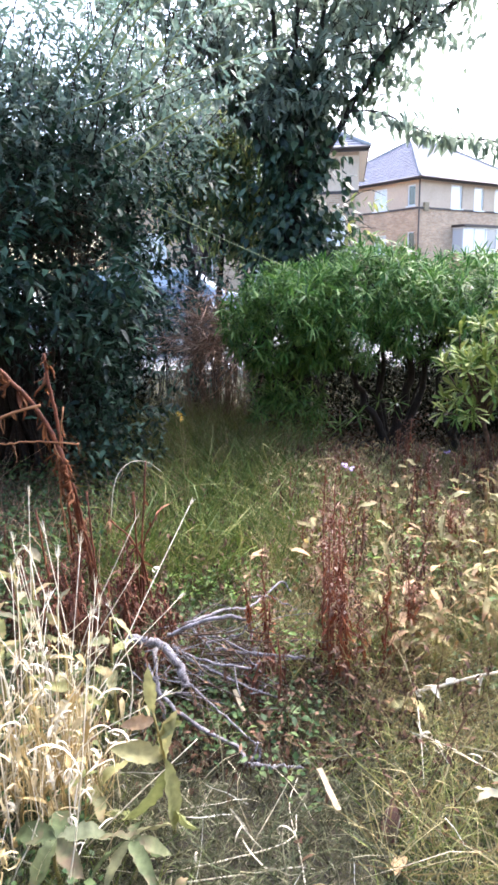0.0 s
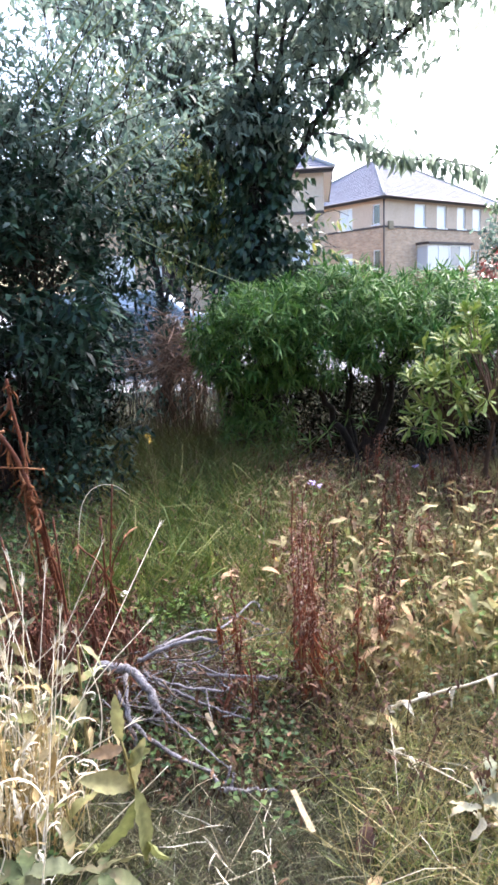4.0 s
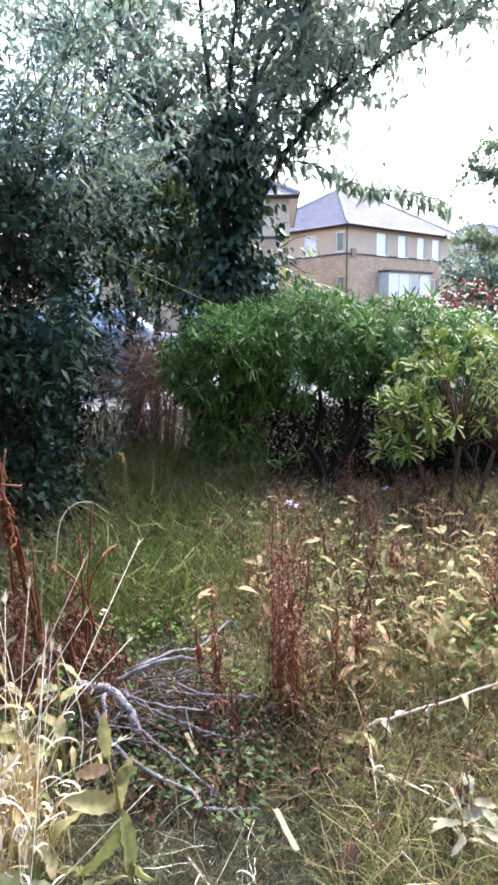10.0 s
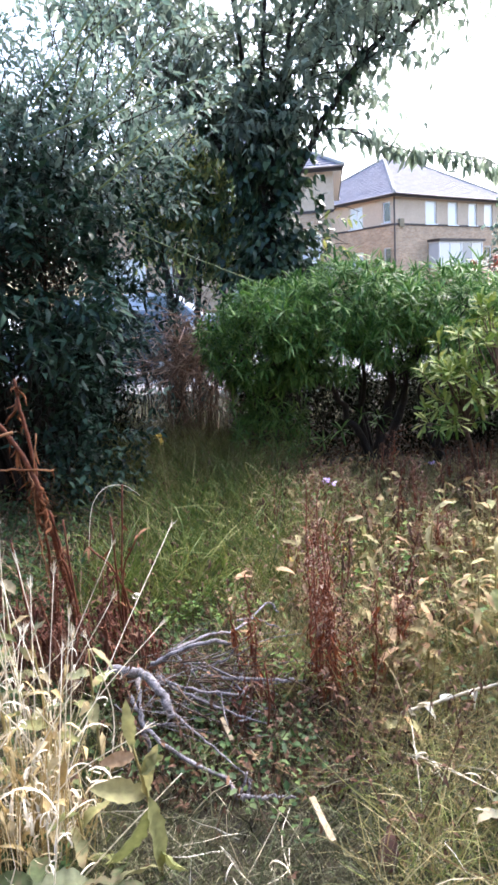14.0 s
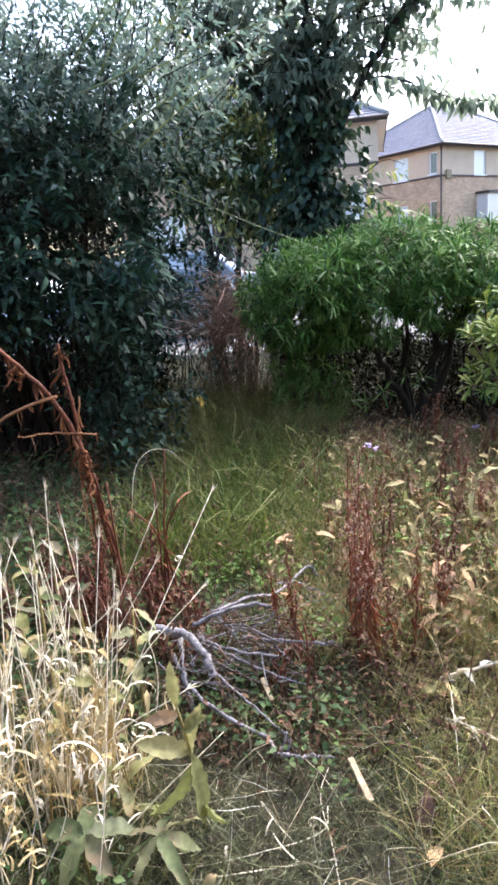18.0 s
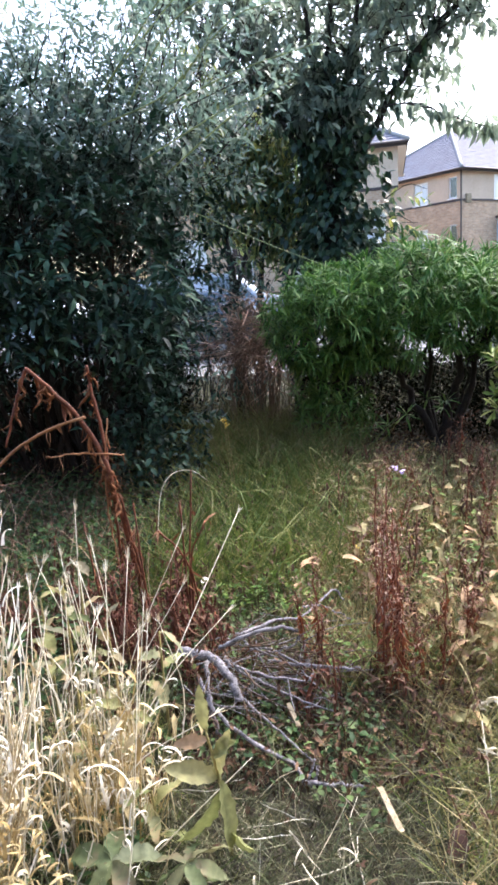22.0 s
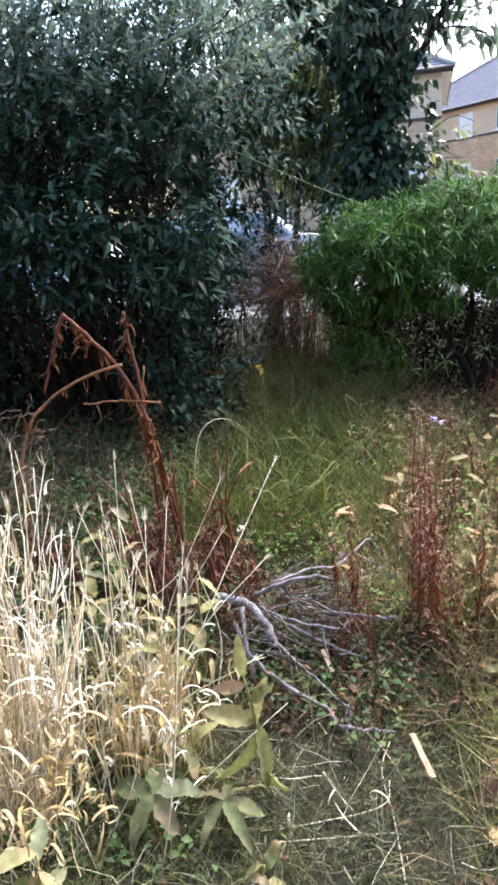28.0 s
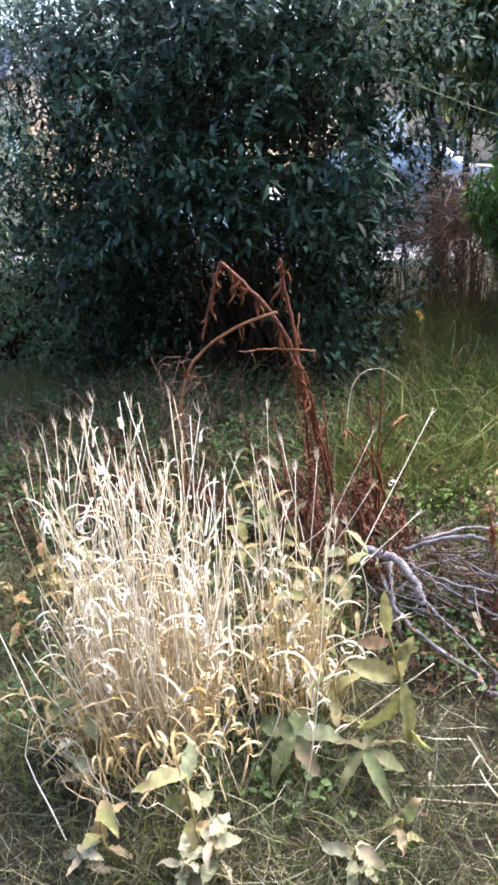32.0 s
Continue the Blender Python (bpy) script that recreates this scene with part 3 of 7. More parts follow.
def house(at, turn, lx, ly, z0, course, eave, rise, front, flank, label, bay=None, pipes=()):
    h = thing("house", (at[0], at[1], 0), label, "house", "brick houses along the street")
    h.matrix_basis = pose(at[0], at[1], 0, 0, 0, turn)
    for name, lo, hi, mat, lab in (("lower_wall", z0 - 1.5, course, M_BRICK, "buff brick lower storey"), ("upper_wall", course, eave, M_RENDER, "smooth tan upper storey")):
        for length, holes, side in ((lx, front, "front"), (ly, flank, "flank")):
            hs = [w[:4] for w in holes if w[3] > lo and w[2] < hi]
            v, q = wall_mesh(length, lo, hi, hs, side)
            lpart(name, mesh_of(name, v, q, mat, False), h, lab)
        bm_part("back_wall", box_bm(lx - 0.3, lx, 0.302, ly, lo, hi), mat, h)
        bm_part("back_wall", box_bm(0.302, lx - 0.3, ly - 0.3, ly, lo, hi), mat, h)
    bm_part("string_course", box_bm(-0.05, lx, -0.05, -0.003, course - 0.06, course + 0.05, 0.01), M_DARKTRIM, h, "dark projecting string course")
    bm_part("string_course", box_bm(-0.05, -0.003, -0.003, ly, course - 0.06, course + 0.05, 0.01), M_DARKTRIM, h, "dark projecting string course")
    for w in front:
        window_on(h, *w[:4], "front", *w[4:])
    for w in flank:
        window_on(h, *w[:4], "flank", *w[4:])
    if bay:
        a, b, c, d = bay
        bm_part("bay_base", box_bm(a + 0.05, b - 0.05, -0.75, -0.003, z0 - 1.5, c), M_BRICK, h)
        bm_part("bay_roof", box_bm(a - 0.12, b + 0.12, -0.95, -0.003, d, d + 0.14, 0.02), M_DARKTRIM, h, "dark flat bay roof")
        bay_w = new("bay_window")
        bay_w.parent = h
        for x0, x1, y0, y1 in ((a, b, -0.8, -0.73), (a, a + 0.07, -0.73, -0.003), (b - 0.07, b, -0.73, -0.003)):
            for lo, hi in ((c, c + 0.09), (d - 0.09, d)):
                bm_part("rail", box_bm(x0, x1, y0, y1, lo, hi), M_PVC, bay_w)
        cuts = np.linspace(a, b, 5)
        for x in cuts:
            xx = min(max(x, a + 0.05), b - 0.05)
            bm_part("mullion", box_bm(xx - 0.05, xx + 0.05, -0.802, -0.728, c + 0.09, d - 0.09), M_PVC, bay_w)
        for k, (x0, x1) in enumerate(zip(cuts, cuts[1:])):
            bm_part("pane", box_bm(x0 + 0.05, x1 - 0.05, -0.77, -0.76, c + 0.09, d - 0.09), M_BLIND_GLASS if k != 2 else M_CURTAIN, bay_w)
        for x0 in (a + 0.03, b - 0.05):
            bm_part("pane", box_bm(x0, x0 + 0.01, -0.72, -0.01, c + 0.09, d - 0.09), M_BLIND_GLASS, bay_w)
    for x, y in pipes:
        v, qd, c = tube_arrays([(np.linspace((x, y, z0 - 1.0), (x, y, eave - 0.1), 8), (0.045, 0.045))], 8)
        lpart("drainpipe", mesh_of("drainpipe", v, [qd, c], M_DARKTRIM), h, "dark drainpipe at the corner")
    hip_roof(h, lx, ly, eave, rise)
    return h


M_CURTAIN = plain("grey_curtain_behind_glass", (0.30, 0.34, 0.40), 0.15, 0, True)
right_house = house((7.30, 40.85), 40.2, 12.0, 9.2, 2.0, 5.37, 7.0, 3.1,
    [(2.86, 3.94, 5.44, 6.78, 1), (5.09, 6.07, 5.42, 6.78, 1), (7.23, 8.15, 5.42, 6.78, 1), (8.97, 9.95, 5.42, 6.78, 1), (8.95, 9.85, 2.93, 4.16, 2, False)],
    [(2.41, 3.48, 5.44, 6.66, 2), (0.29, 0.86, 5.51, 6.66, 1, False), (2.43, 3.41, 2.88, 4.03, 2), (0.24, 0.82, 2.98, 4.1, 1, False)],
    "two-storey buff brick corner house with a hipped slate roof", (3.1, 7.6, 2.86, 4.36), [(-0.06, -0.06)])
bm_part("meter_box", box_bm(0.35, 0.76, -0.12, -0.003, 5.2, 5.68, 0.02), M_PALEWOOD, right_house, "pale box on the wall")
left_house = house((-7.6, 28.3), -4.5, 10.25, 8.5, 1.3, 4.75, 6.3, 2.9,
    [(1.0, 2.2, 4.95, 6.1, 2), (3.4, 4.2, 4.95, 6.1, 1), (5.6, 6.8, 4.95, 6.1, 2), (1.0, 2.6, 2.3, 3.5, 2), (3.6, 4.5, 1.4, 3.4, 1, False), (8.9, 9.75, 2.84, 3.9, 1), (6.0, 7.4, 1.3, 2.5, 3)],
    [], "buff brick house half hidden behind the trees", None, [(0.2, -0.06)])
bm_part("bay_slab", box_bm(8.5, 10.1, -0.6, -0.06, 2.62, 2.74, 0.02), M_DARKTRIM, left_house, "dark ledge under the white window")
dish = bmesh.new()
bmesh.ops.create_uvsphere(dish, u_segments=20, v_segments=10, radius=0.33, matrix=Matrix.LocRotScale((9.95, -0.45, 2.45), Euler((0.3, 0, 0.3)), (1, 0.25, 1)))
bm_part("satellite_dish", dish, M_KERB, left_house, "grey satellite dish")
house((-31.0, 29.0), -22.0, 12.5, 8.5, 1.3, 4.75, 6.3, 2.9,
    [(1.0, 2.2, 4.95, 6.1, 2), (4.0, 5.2, 4.95, 6.1, 2), (8.3, 9.6, 3.3, 4.6, 2), (10.6, 11.8, 3.3, 4.6, 2), (2.0, 3.4, 2.3, 3.5, 2)],
    [], "buff brick house with a grey roof at the street's end")
house((19.5, 58.0), 12.0, 10.0, 8.0, 2.4, 5.2, 7.2, 2.6,
    [(1.2, 2.4, 5.5, 6.7, 2), (4.4, 5.6, 5.5, 6.7, 2), (1.2, 2.6, 3.0, 4.2, 2)], [], "distant pale house past the garden trees")


# ---------------------------------------------------------------- cars
def car(at, turn, paint, label, length=4.1, height=1.46, van=False):
    """A parked car: shaped body with glazed cabin, bumpers, lamps, mirrors and wheels."""
    c = thing("car", (*at, 0), label, "car", "parked cars")
    c.matrix_basis = pose(at[0], at[1], 0.03, 0, 0, turn)
    w, l = 0.86, length
    if van:
        side = [(0, 0.35), (0, 1.0), (0.25, 1.15), (0.9, 1.25), (1.6, height - 0.06), (2.0, height), (l - 0.05, height - 0.03), (l, height - 0.3), (l, 0.35)]
    else:
        side = [(0, 0.32), (0.0, 0.62), (0.2, 0.8), (1.0, 0.92), (1.25, 0.95), (1.9, height - 0.05), (2.3, height), (l - 0.75, height - 0.05), (l - 0.2, 0.98), (l, 0.85), (l, 0.35)]
    prof = np.array(side)
    vs, at_row = [], []
    for s, sy in enumerate((-1.0, -0.97, 0.97, 1.0)):
        for x, z in prof:
            tuck = 1.0 - 0.20 * max(0, (z - 0.9) / (height - 0.9)) if z > 0.9 else 1.0
            inset = 0.03 if s in (0, 3) else 0.0
            vs.append((x + (inset if x < l / 2 else -inset), sy * w * tuck, z - (inset if z > 0.5 else -inset)))
    n = len(prof)
    qs = [(s * n + k, s * n + (k + 1) % n, (s + 1) * n + (k + 1) % n, (s + 1) * n + k) for s in range(3) for k in range(n)]
    me = bpy.data.meshes.new("body")
    me.from_pydata(vs, [], qs + [tuple(range(n))[::-1], tuple(range(3 * n, 4 * n))])
    me.materials.append(paint)
    me.update()
    body = lpart("body", me, c)
    top, belt = height - 0.1, (1.2 if van else 0.97)
    for sy in (-1, 1):
        for x0, x1 in (((1.35, 2.2),) if van else ((1.55, 2.35), (2.42, l - 0.85))):
            bm = bmesh.new()
            ys = [sy * (w * (1 - 0.20 * (z - 0.9) / (height - 0.9)) + 0.006) for z in (belt, top)]
            dx = 0.35 if x0 < 1.7 else 0.05
            corner = [(x0 - dx, ys[0], belt), (x1, ys[0], belt), (x1 - 0.02, ys[1], top), (x0 + 0.22, ys[1], top)]
            vv = [bm.verts.new(p) for p in corner] + [bm.verts.new((p[0], p[1] - sy * 0.02, p[2])) for p in corner]
            for f in ((0, 1, 2, 3), (7, 6, 5, 4), (0, 4, 5, 1), (1, 5, 6, 2), (2, 6, 7, 3), (3, 7, 4, 0)):
                bm.faces.new([vv[i] for i in f])
            bm_part("side_window", bm, M_GLASS, c)
        bm_part("mirror", box_bm(1.35, 1.55, sy * 0.98 - 0.09, sy * 0.98 + 0.09, 0.95, 1.1, 0.03), paint, c)
        bm_part("headlight", box_bm(-0.015, 0.16, sy * 0.62 - 0.16, sy * 0.62 + 0.16, 0.62, 0.76, 0.02), M_PVC, c)
        bm_part("tail_light", box_bm(l - 0.1, l + 0.012, sy * 0.7 - 0.1, sy * 0.7 + 0.1, 0.72, 0.96, 0.02), M_TAIL, c)
        for x in (0.78, l - 0.75):
            wheel = new("wheel")
            wheel.parent = c
            v, qd, cp = tube_arrays([(np.array([(x, sy * 0.66, 0.31), (x, sy * 0.70, 0.31), (x, sy * 0.84, 0.31), (x, sy * 0.875, 0.31)]), (0.27, 0.31, 0.31, 0.27))], 24)
            lpart("tyre", mesh_of("tyre", v, [qd, cp], M_DARKTRIM), wheel)
            v, qd, cp = tube_arrays([(np.array([(x, sy * 0.85, 0.31), (x, sy * 0.885, 0.31)]), (0.2, 0.18))], 20)
            lpart("rim", mesh_of("rim", v, [qd, cp], M_KERB), wheel)
    bm_part("bumper", box_bm(-0.06, 0.2, -0.8, 0.8, 0.3, 0.55, 0.05), paint, c)
    bm_part("bumper", box_bm(l - 0.2, l + 0.06, -0.8, 0.8, 0.3, 0.55, 0.05), paint, c)
    return c


M_TAIL = plain("red_lamp", (0.07, 0.012, 0.014), 0.2)
car((-5.6, 14.6), 4, plain("silver_blue_paint", (0.16, 0.19, 0.225), 0.25, 0.3), "silver-blue hatchback parked at the kerb behind the bushes")
car((-0.9, 17.9), 180, plain("white_paint", (0.44, 0.49, 0.55), 0.3), "white van parked across the street", 4.4, 1.85, True)
car((-10.6, 17.8), 0, plain("white_car_paint", (0.66, 0.69, 0.74), 0.3), "white car parked across the street", 4.2, 1.5)


# ---------------------------------------------------------------- foliage
def around(axis):
    """Two directions square to each axis."""
    a = unit(np.cross(axis, unit(RNG.normal(0, 1, axis.shape))))
    return a, np.cross(axis, a)


def spray_leaves(p, d, length, count, spread=0.9, opposite=True, sag=0.2):
    """Bases and directions of leaves set along twigs that start at p and run along d."""
    p, d = np.asarray(p, float), unit(np.asarray(d, float))
    n = len(p)
    length = np.broadcast_to(length, n)
    a, b = around(d)
    ps, ds = [], []
    for k in range(count):
        u = (k // 2 * 2 + 2) / count if opposite else (k + 1) / count
        ang = (k // 2) * 1.57 + (k % 2) * np.pi if opposite else k * 2.4
        c = p + d * (length * u)[:, None]
        c[:, 2] -= sag * length * u * u
        q = a * np.cos(ang) + b * np.sin(ang)
        ps.append(c)
        ds.append(d * 0.55 + q * spread + RNG.normal(0, 0.18, (n, 3)))
    return np.concatenate(ps), np.concatenate(ds)


def whorls(p, axis, count, tilt=70, jitter=12):
    p, axis = np.asarray(p, float), unit(np.asarray(axis, float))
    n = len(p)
    a, b = around(axis)
    ps, ds = [], []
    for k in range(count):
        ang = k * 2 * np.pi / count + RNG.uniform(0, 0.5, n)
        t = np.radians(tilt + RNG.normal(0, jitter, n) - 25 * (k % 2))
        q = a * np.cos(ang)[:, None] + b * np.sin(ang)[:, None]
        ps.append(p + axis * RNG.uniform(-0.02, 0.02, (n, 1)))
        ds.append(axis * np.cos(t)[:, None] + q * np.sin(t)[:, None])
    return np.concatenate(ps), np.concatenate(ds)


def shell(n, centre, radii, inner=0.75, low=-1.0, lump=0.12):
    """Points in the outer part of a lumpy ellipsoid, and the way outwards there."""
    d = unit(RNG.normal(0, 1, (n, 3)))
    d = d[d[:, 2] > low]
    bump = 1 + lump * (np.sin(5 * d[:, 0] + 3 * d[:, 2] + centre[0] * 7) + np.sin(6 * d[:, 1] - 4 * d[:, 2] + centre[1] * 5))
    r = (inner + (1 - inner) * RNG.uniform(0, 1, len(d)) ** 0.6) * bump
    p = np.asarray(centre) + d * np.asarray(radii) * r[:, None]
    ok = p[:, 2] > 0.03
    return p[ok], unit(d / np.asarray(radii))[ok]


STUFF = {"crown", "fine_twig_mass", "twig_mass", "foliage", "ivy", "shoot_growth", "shoot_leaves", "dead_twig_mass", "front_sprays", "red_tip_growth", "seed_growth", "hanging_leaves", "stalk_mass", "seed_growth", "curled_leaves", "basal_leaves",
         "shrivelled_leaves", "stringy_fibre_mass", "dead_stem_mass", "dead_leaves", "petals", "seed_head", "leaf_tuft_growth", "arching_growth", "withered_strand_mass", "withered_wrap_mass", "rosette_growth", "hanging_foliage", "panicle", "tangle", "young_crown", "dry_leaf"}


def twig_lines(starts, ends, r0, r1, sag=0.1, steps=6):
    lines = []
    for s, e in zip(starts, ends):
        mid = (s + e) / 2 + RNG.normal(0, 0.06, 3) * np.linalg.norm(e - s) + (0, 0, sag * np.linalg.norm(e - s))
        lines.append((bent([s, mid, e], steps), (r0, r1)))
    return lines


def build_shrub():
    t = thing("shrub", (-2.0, 5.0, 0), "large dark green evergreen shrub with brown inner stems", "shrub")
    lobes = [((-1.75, 4.95, 1.75), (0.72, 0.80, 0.95), 620), ((-2.5, 5.1, 1.85), (1.0, 0.95, 0.95), 760), ((-3.4, 5.4, 1.55), (0.95, 1.0, 1.3), 660),
             ((-1.38, 5.0, 0.75), (0.27, 0.5, 0.75), 190), ((-2.1, 5.3, 2.35), (1.2, 0.9, 0.45), 330), ((-3.2, 5.6, 2.2), (0.9, 0.8, 0.6), 270), ((-2.2, 5.7, 1.9), (1.3, 0.5, 0.9), 300), ((-1.3, 5.2, 2.3), (0.6, 0.7, 0.6), 170), ((-2.0, 4.45, 1.50), (0.75, 0.40, 0.36), 190)]
    ps, ds = [], []
    for c, r, n in lobes:
        p, d = shell(n, c, r, 0.66)
        hollow = (p[:, 2] < 1.28 + 0.12 * np.sin(7 * p[:, 0])) & (p[:, 0] < -1.52) & (p[:, 0] > -2.9)
        hollow |= (p[:, 2] < 0.75) & (p[:, 0] <= -2.9)
        hollow |= ((p[:, 0] + 1.85) / 0.55) ** 2 + ((p[:, 2] - 1.72) / 0.16) ** 2 < RNG.uniform(-0.3, 0.8, len(p))
        p, d = p[~hollow], d[~hollow]
        clump = np.sin(4.2 * p[:, 0] + 2 * np.sin(3.1 * p[:, 2])) * np.cos(3.7 * p[:, 2] + 1.3 * p[:, 1]) + 0.6 * np.sin(7.3 * p[:, 0] - 5.1 * p[:, 2] + p[:, 1])
        kept = clump > RNG.uniform(-0.75, 0.15, len(p)) - 1.0 * np.clip(p[:, 2] - 1.7, 0, 1)
        ps.append(p[kept])
        ds.append(d[kept] + np.array((0, -0.15, 0.35)) + RNG.normal(0, 0.35, d[kept].shape))
    n = 700
    ps.append(np.column_stack([RNG.uniform(-3.8, -1.4, n), RNG.uniform(5.8, 6.6, n), RNG.uniform(1.8, 2.6, n)]))
    ds.append(RNG.normal(0, 1, (n, 3)) + (0, -0.3, 0.2))
    p, d = np.concatenate(ps), np.concatenate(ds)
    lp, ld = spray_leaves(p, d, RNG.uniform(0.2, 0.4, len(p)), 10)
    # higher leaves take the pale colour, which holds sky light and haze
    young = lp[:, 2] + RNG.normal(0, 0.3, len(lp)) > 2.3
    for name, pick, mat, label, k in (("crown", ~young, M_SHRUB, "dark green leaves", 1.0), ("young_crown", young, M_HAZED_LEAF, "young upper leaves, haze mixed into their grey-green", 0.95)):
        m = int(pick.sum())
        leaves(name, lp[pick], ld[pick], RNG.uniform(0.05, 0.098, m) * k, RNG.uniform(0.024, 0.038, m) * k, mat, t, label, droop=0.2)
    # twigs in near-black bark, so the crown's inner shade is in their colour
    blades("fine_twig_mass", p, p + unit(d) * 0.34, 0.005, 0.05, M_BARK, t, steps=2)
    # airy shoots that stand above the crown
    n = 380
    s = np.column_stack([RNG.uniform(-4.3, -0.75, n), RNG.uniform(4.5, 5.9, n), RNG.uniform(2.1, 2.9, n)])
    e = s + np.column_stack([RNG.normal(0.2, 0.35, n), RNG.normal(-0.05, 0.25, n), RNG.uniform(0.25, 1.2, n)])
    tubes("shoot_growth", twig_lines(s, e, 0.004, 0.0016, 0.02), M_BARK, t, sides=4)
    lp, ld = spray_leaves(s, e - s, np.linalg.norm(e - s, axis=1), 20, sag=0)
    leaves("shoot_leaves", lp, ld, RNG.uniform(0.048, 0.088, len(lp)), RNG.uniform(0.020, 0.031, len(lp)), M_HAZED_LEAF, t, "young shoot leaves, lightened further for sky haze")
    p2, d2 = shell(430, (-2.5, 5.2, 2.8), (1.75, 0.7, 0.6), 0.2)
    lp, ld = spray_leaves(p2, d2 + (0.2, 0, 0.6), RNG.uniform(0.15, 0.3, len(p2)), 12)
    leaves("young_crown", lp, ld, RNG.uniform(0.05, 0.09, len(lp)), RNG.uniform(0.022, 0.034, len(lp)), M_HAZED_LEAF, t, "young upper leaves, haze mixed into their grey-green", droop=0.15)
    # stems from the root
    for k in range(46):
        b = np.array((RNG.uniform(-2.5, -1.7), RNG.uniform(5.0, 5.5), 0.0))
        top = np.array((min(-1.45, b[0] + RNG.normal(0, 0.6)), b[1] + RNG.normal(0, 0.4), RNG.uniform(1.4, 2.9)))
        tubes("stem", [(bent([b, b * 0.6 + top * 0.4 + RNG.normal(0, 0.08, 3), top], 9, 0.008), (RNG.uniform(0.010, 0.032), 0.004))], M_BARK, t)
    # near-black twigs fill the hollow and stand for its shade
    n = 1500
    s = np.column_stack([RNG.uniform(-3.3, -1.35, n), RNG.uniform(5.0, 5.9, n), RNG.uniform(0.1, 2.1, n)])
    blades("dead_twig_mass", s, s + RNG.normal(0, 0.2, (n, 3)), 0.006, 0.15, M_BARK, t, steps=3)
    n = 520
    s = np.column_stack([RNG.uniform(-2.5, -1.35, n), RNG.uniform(4.7, 5.2, n), RNG.uniform(1.45, 2.1, n)])
    blades("dead_twig_mass", s, s + RNG.normal(0, 0.16, (n, 3)), 0.005, 0.2, M_TWIG, t, "brown bare inner twigs", steps=4)
    # small leaves that hang down to the ground beside the hollow
    n = 330
    s = np.column_stack([RNG.normal(-1.36, 0.12, n), RNG.normal(4.75, 0.2, n), RNG.uniform(0.05, 1.5, n)])
    lp, ld = spray_leaves(s, np.column_stack([RNG.normal(0, 0.4, (n, 2)), RNG.normal(-0.5, 0.4, n)]), RNG.uniform(0.12, 0.24, n), 8, sag=0.3)
    leaves("hanging_foliage", lp, ld, RNG.uniform(0.04, 0.075, len(lp)), RNG.uniform(0.024, 0.038, len(lp)), M_SHRUB, t, droop=0.3)
    # sprays that hang forward over the hollow, each on a pale green stem
    hang = [((-2.14, 4.45, 1.78), (-1.98, 4.35, 1.56), (-1.87, 4.3, 1.37), (-1.69, 4.28, 1.18)), ((-1.64, 4.5, 2.07), (-1.55, 4.4, 1.96), (-1.45, 4.35, 1.84)), ((-2.6, 4.6, 1.75), (-2.45, 4.45, 1.5), (-2.35, 4.4, 1.25)),
            ((-2.0, 4.5, 1.5), (-1.75, 4.4, 1.38), (-1.5, 4.35, 1.33)), ((-1.4, 4.5, 1.62), (-1.22, 4.4, 1.5), (-1.05, 4.4, 1.36)), ((-2.9, 4.7, 1.7), (-2.85, 4.55, 1.4), (-2.7, 4.45, 1.15)), ((-1.2, 4.6, 1.75), (-1.05, 4.5, 1.62), (-0.95, 4.45, 1.45))]
    for pts in hang:
        ln = bent(pts, 22)
        tubes("hanging_spray", [(ln, (0.005, 0.002))], M_SHOOT, t, "pale green hanging shoot", sides=5)
        tn = unit(np.gradient(ln, axis=0))
        for sgn in (-1, 1):
            a = np.column_stack([np.full(22, sgn * 0.9), RNG.normal(-0.4, 0.2, 22), RNG.normal(0.1, 0.3, 22)])
            # these sprays use the lit copy of the leaf colour
            leaves("front_sprays", ln, tn * 0.7 + a, RNG.uniform(0.08, 0.13, 22), RNG.uniform(0.032, 0.048, 22), M_SHRUB_LIT, t, droop=0.3)
    n = 80
    s = np.column_stack([RNG.uniform(-3.0, -1.15, n), RNG.uniform(4.2, 4.5, n), RNG.uniform(1.25, 1.7, n)])
    d = np.column_stack([RNG.normal(0.1, 0.6, n), np.full(n, -0.7), RNG.normal(-0.2, 0.35, n)])
    lp, ld = spray_leaves(s, d, RNG.uniform(0.2, 0.36, n), 12, sag=0.35)
    leaves("front_sprays", lp, ld, RNG.uniform(0.075, 0.12, len(lp)), RNG.uniform(0.032, 0.046, len(lp)), M_SHRUB, t, droop=0.35)
    # star-shaped leaf tufts on the outside, light put into their brighter leaf colour
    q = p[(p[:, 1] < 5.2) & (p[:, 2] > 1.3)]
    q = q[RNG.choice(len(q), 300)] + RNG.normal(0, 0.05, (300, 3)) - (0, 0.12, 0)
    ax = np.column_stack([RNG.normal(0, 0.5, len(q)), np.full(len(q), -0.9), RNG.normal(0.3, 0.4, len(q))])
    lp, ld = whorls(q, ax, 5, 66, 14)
    leaves("leaf_tuft_growth", lp, ld, RNG.uniform(0.07, 0.12, len(lp)), RNG.uniform(0.032, 0.050, len(lp)), M_SHRUB_LIT, t, droop=0.25)
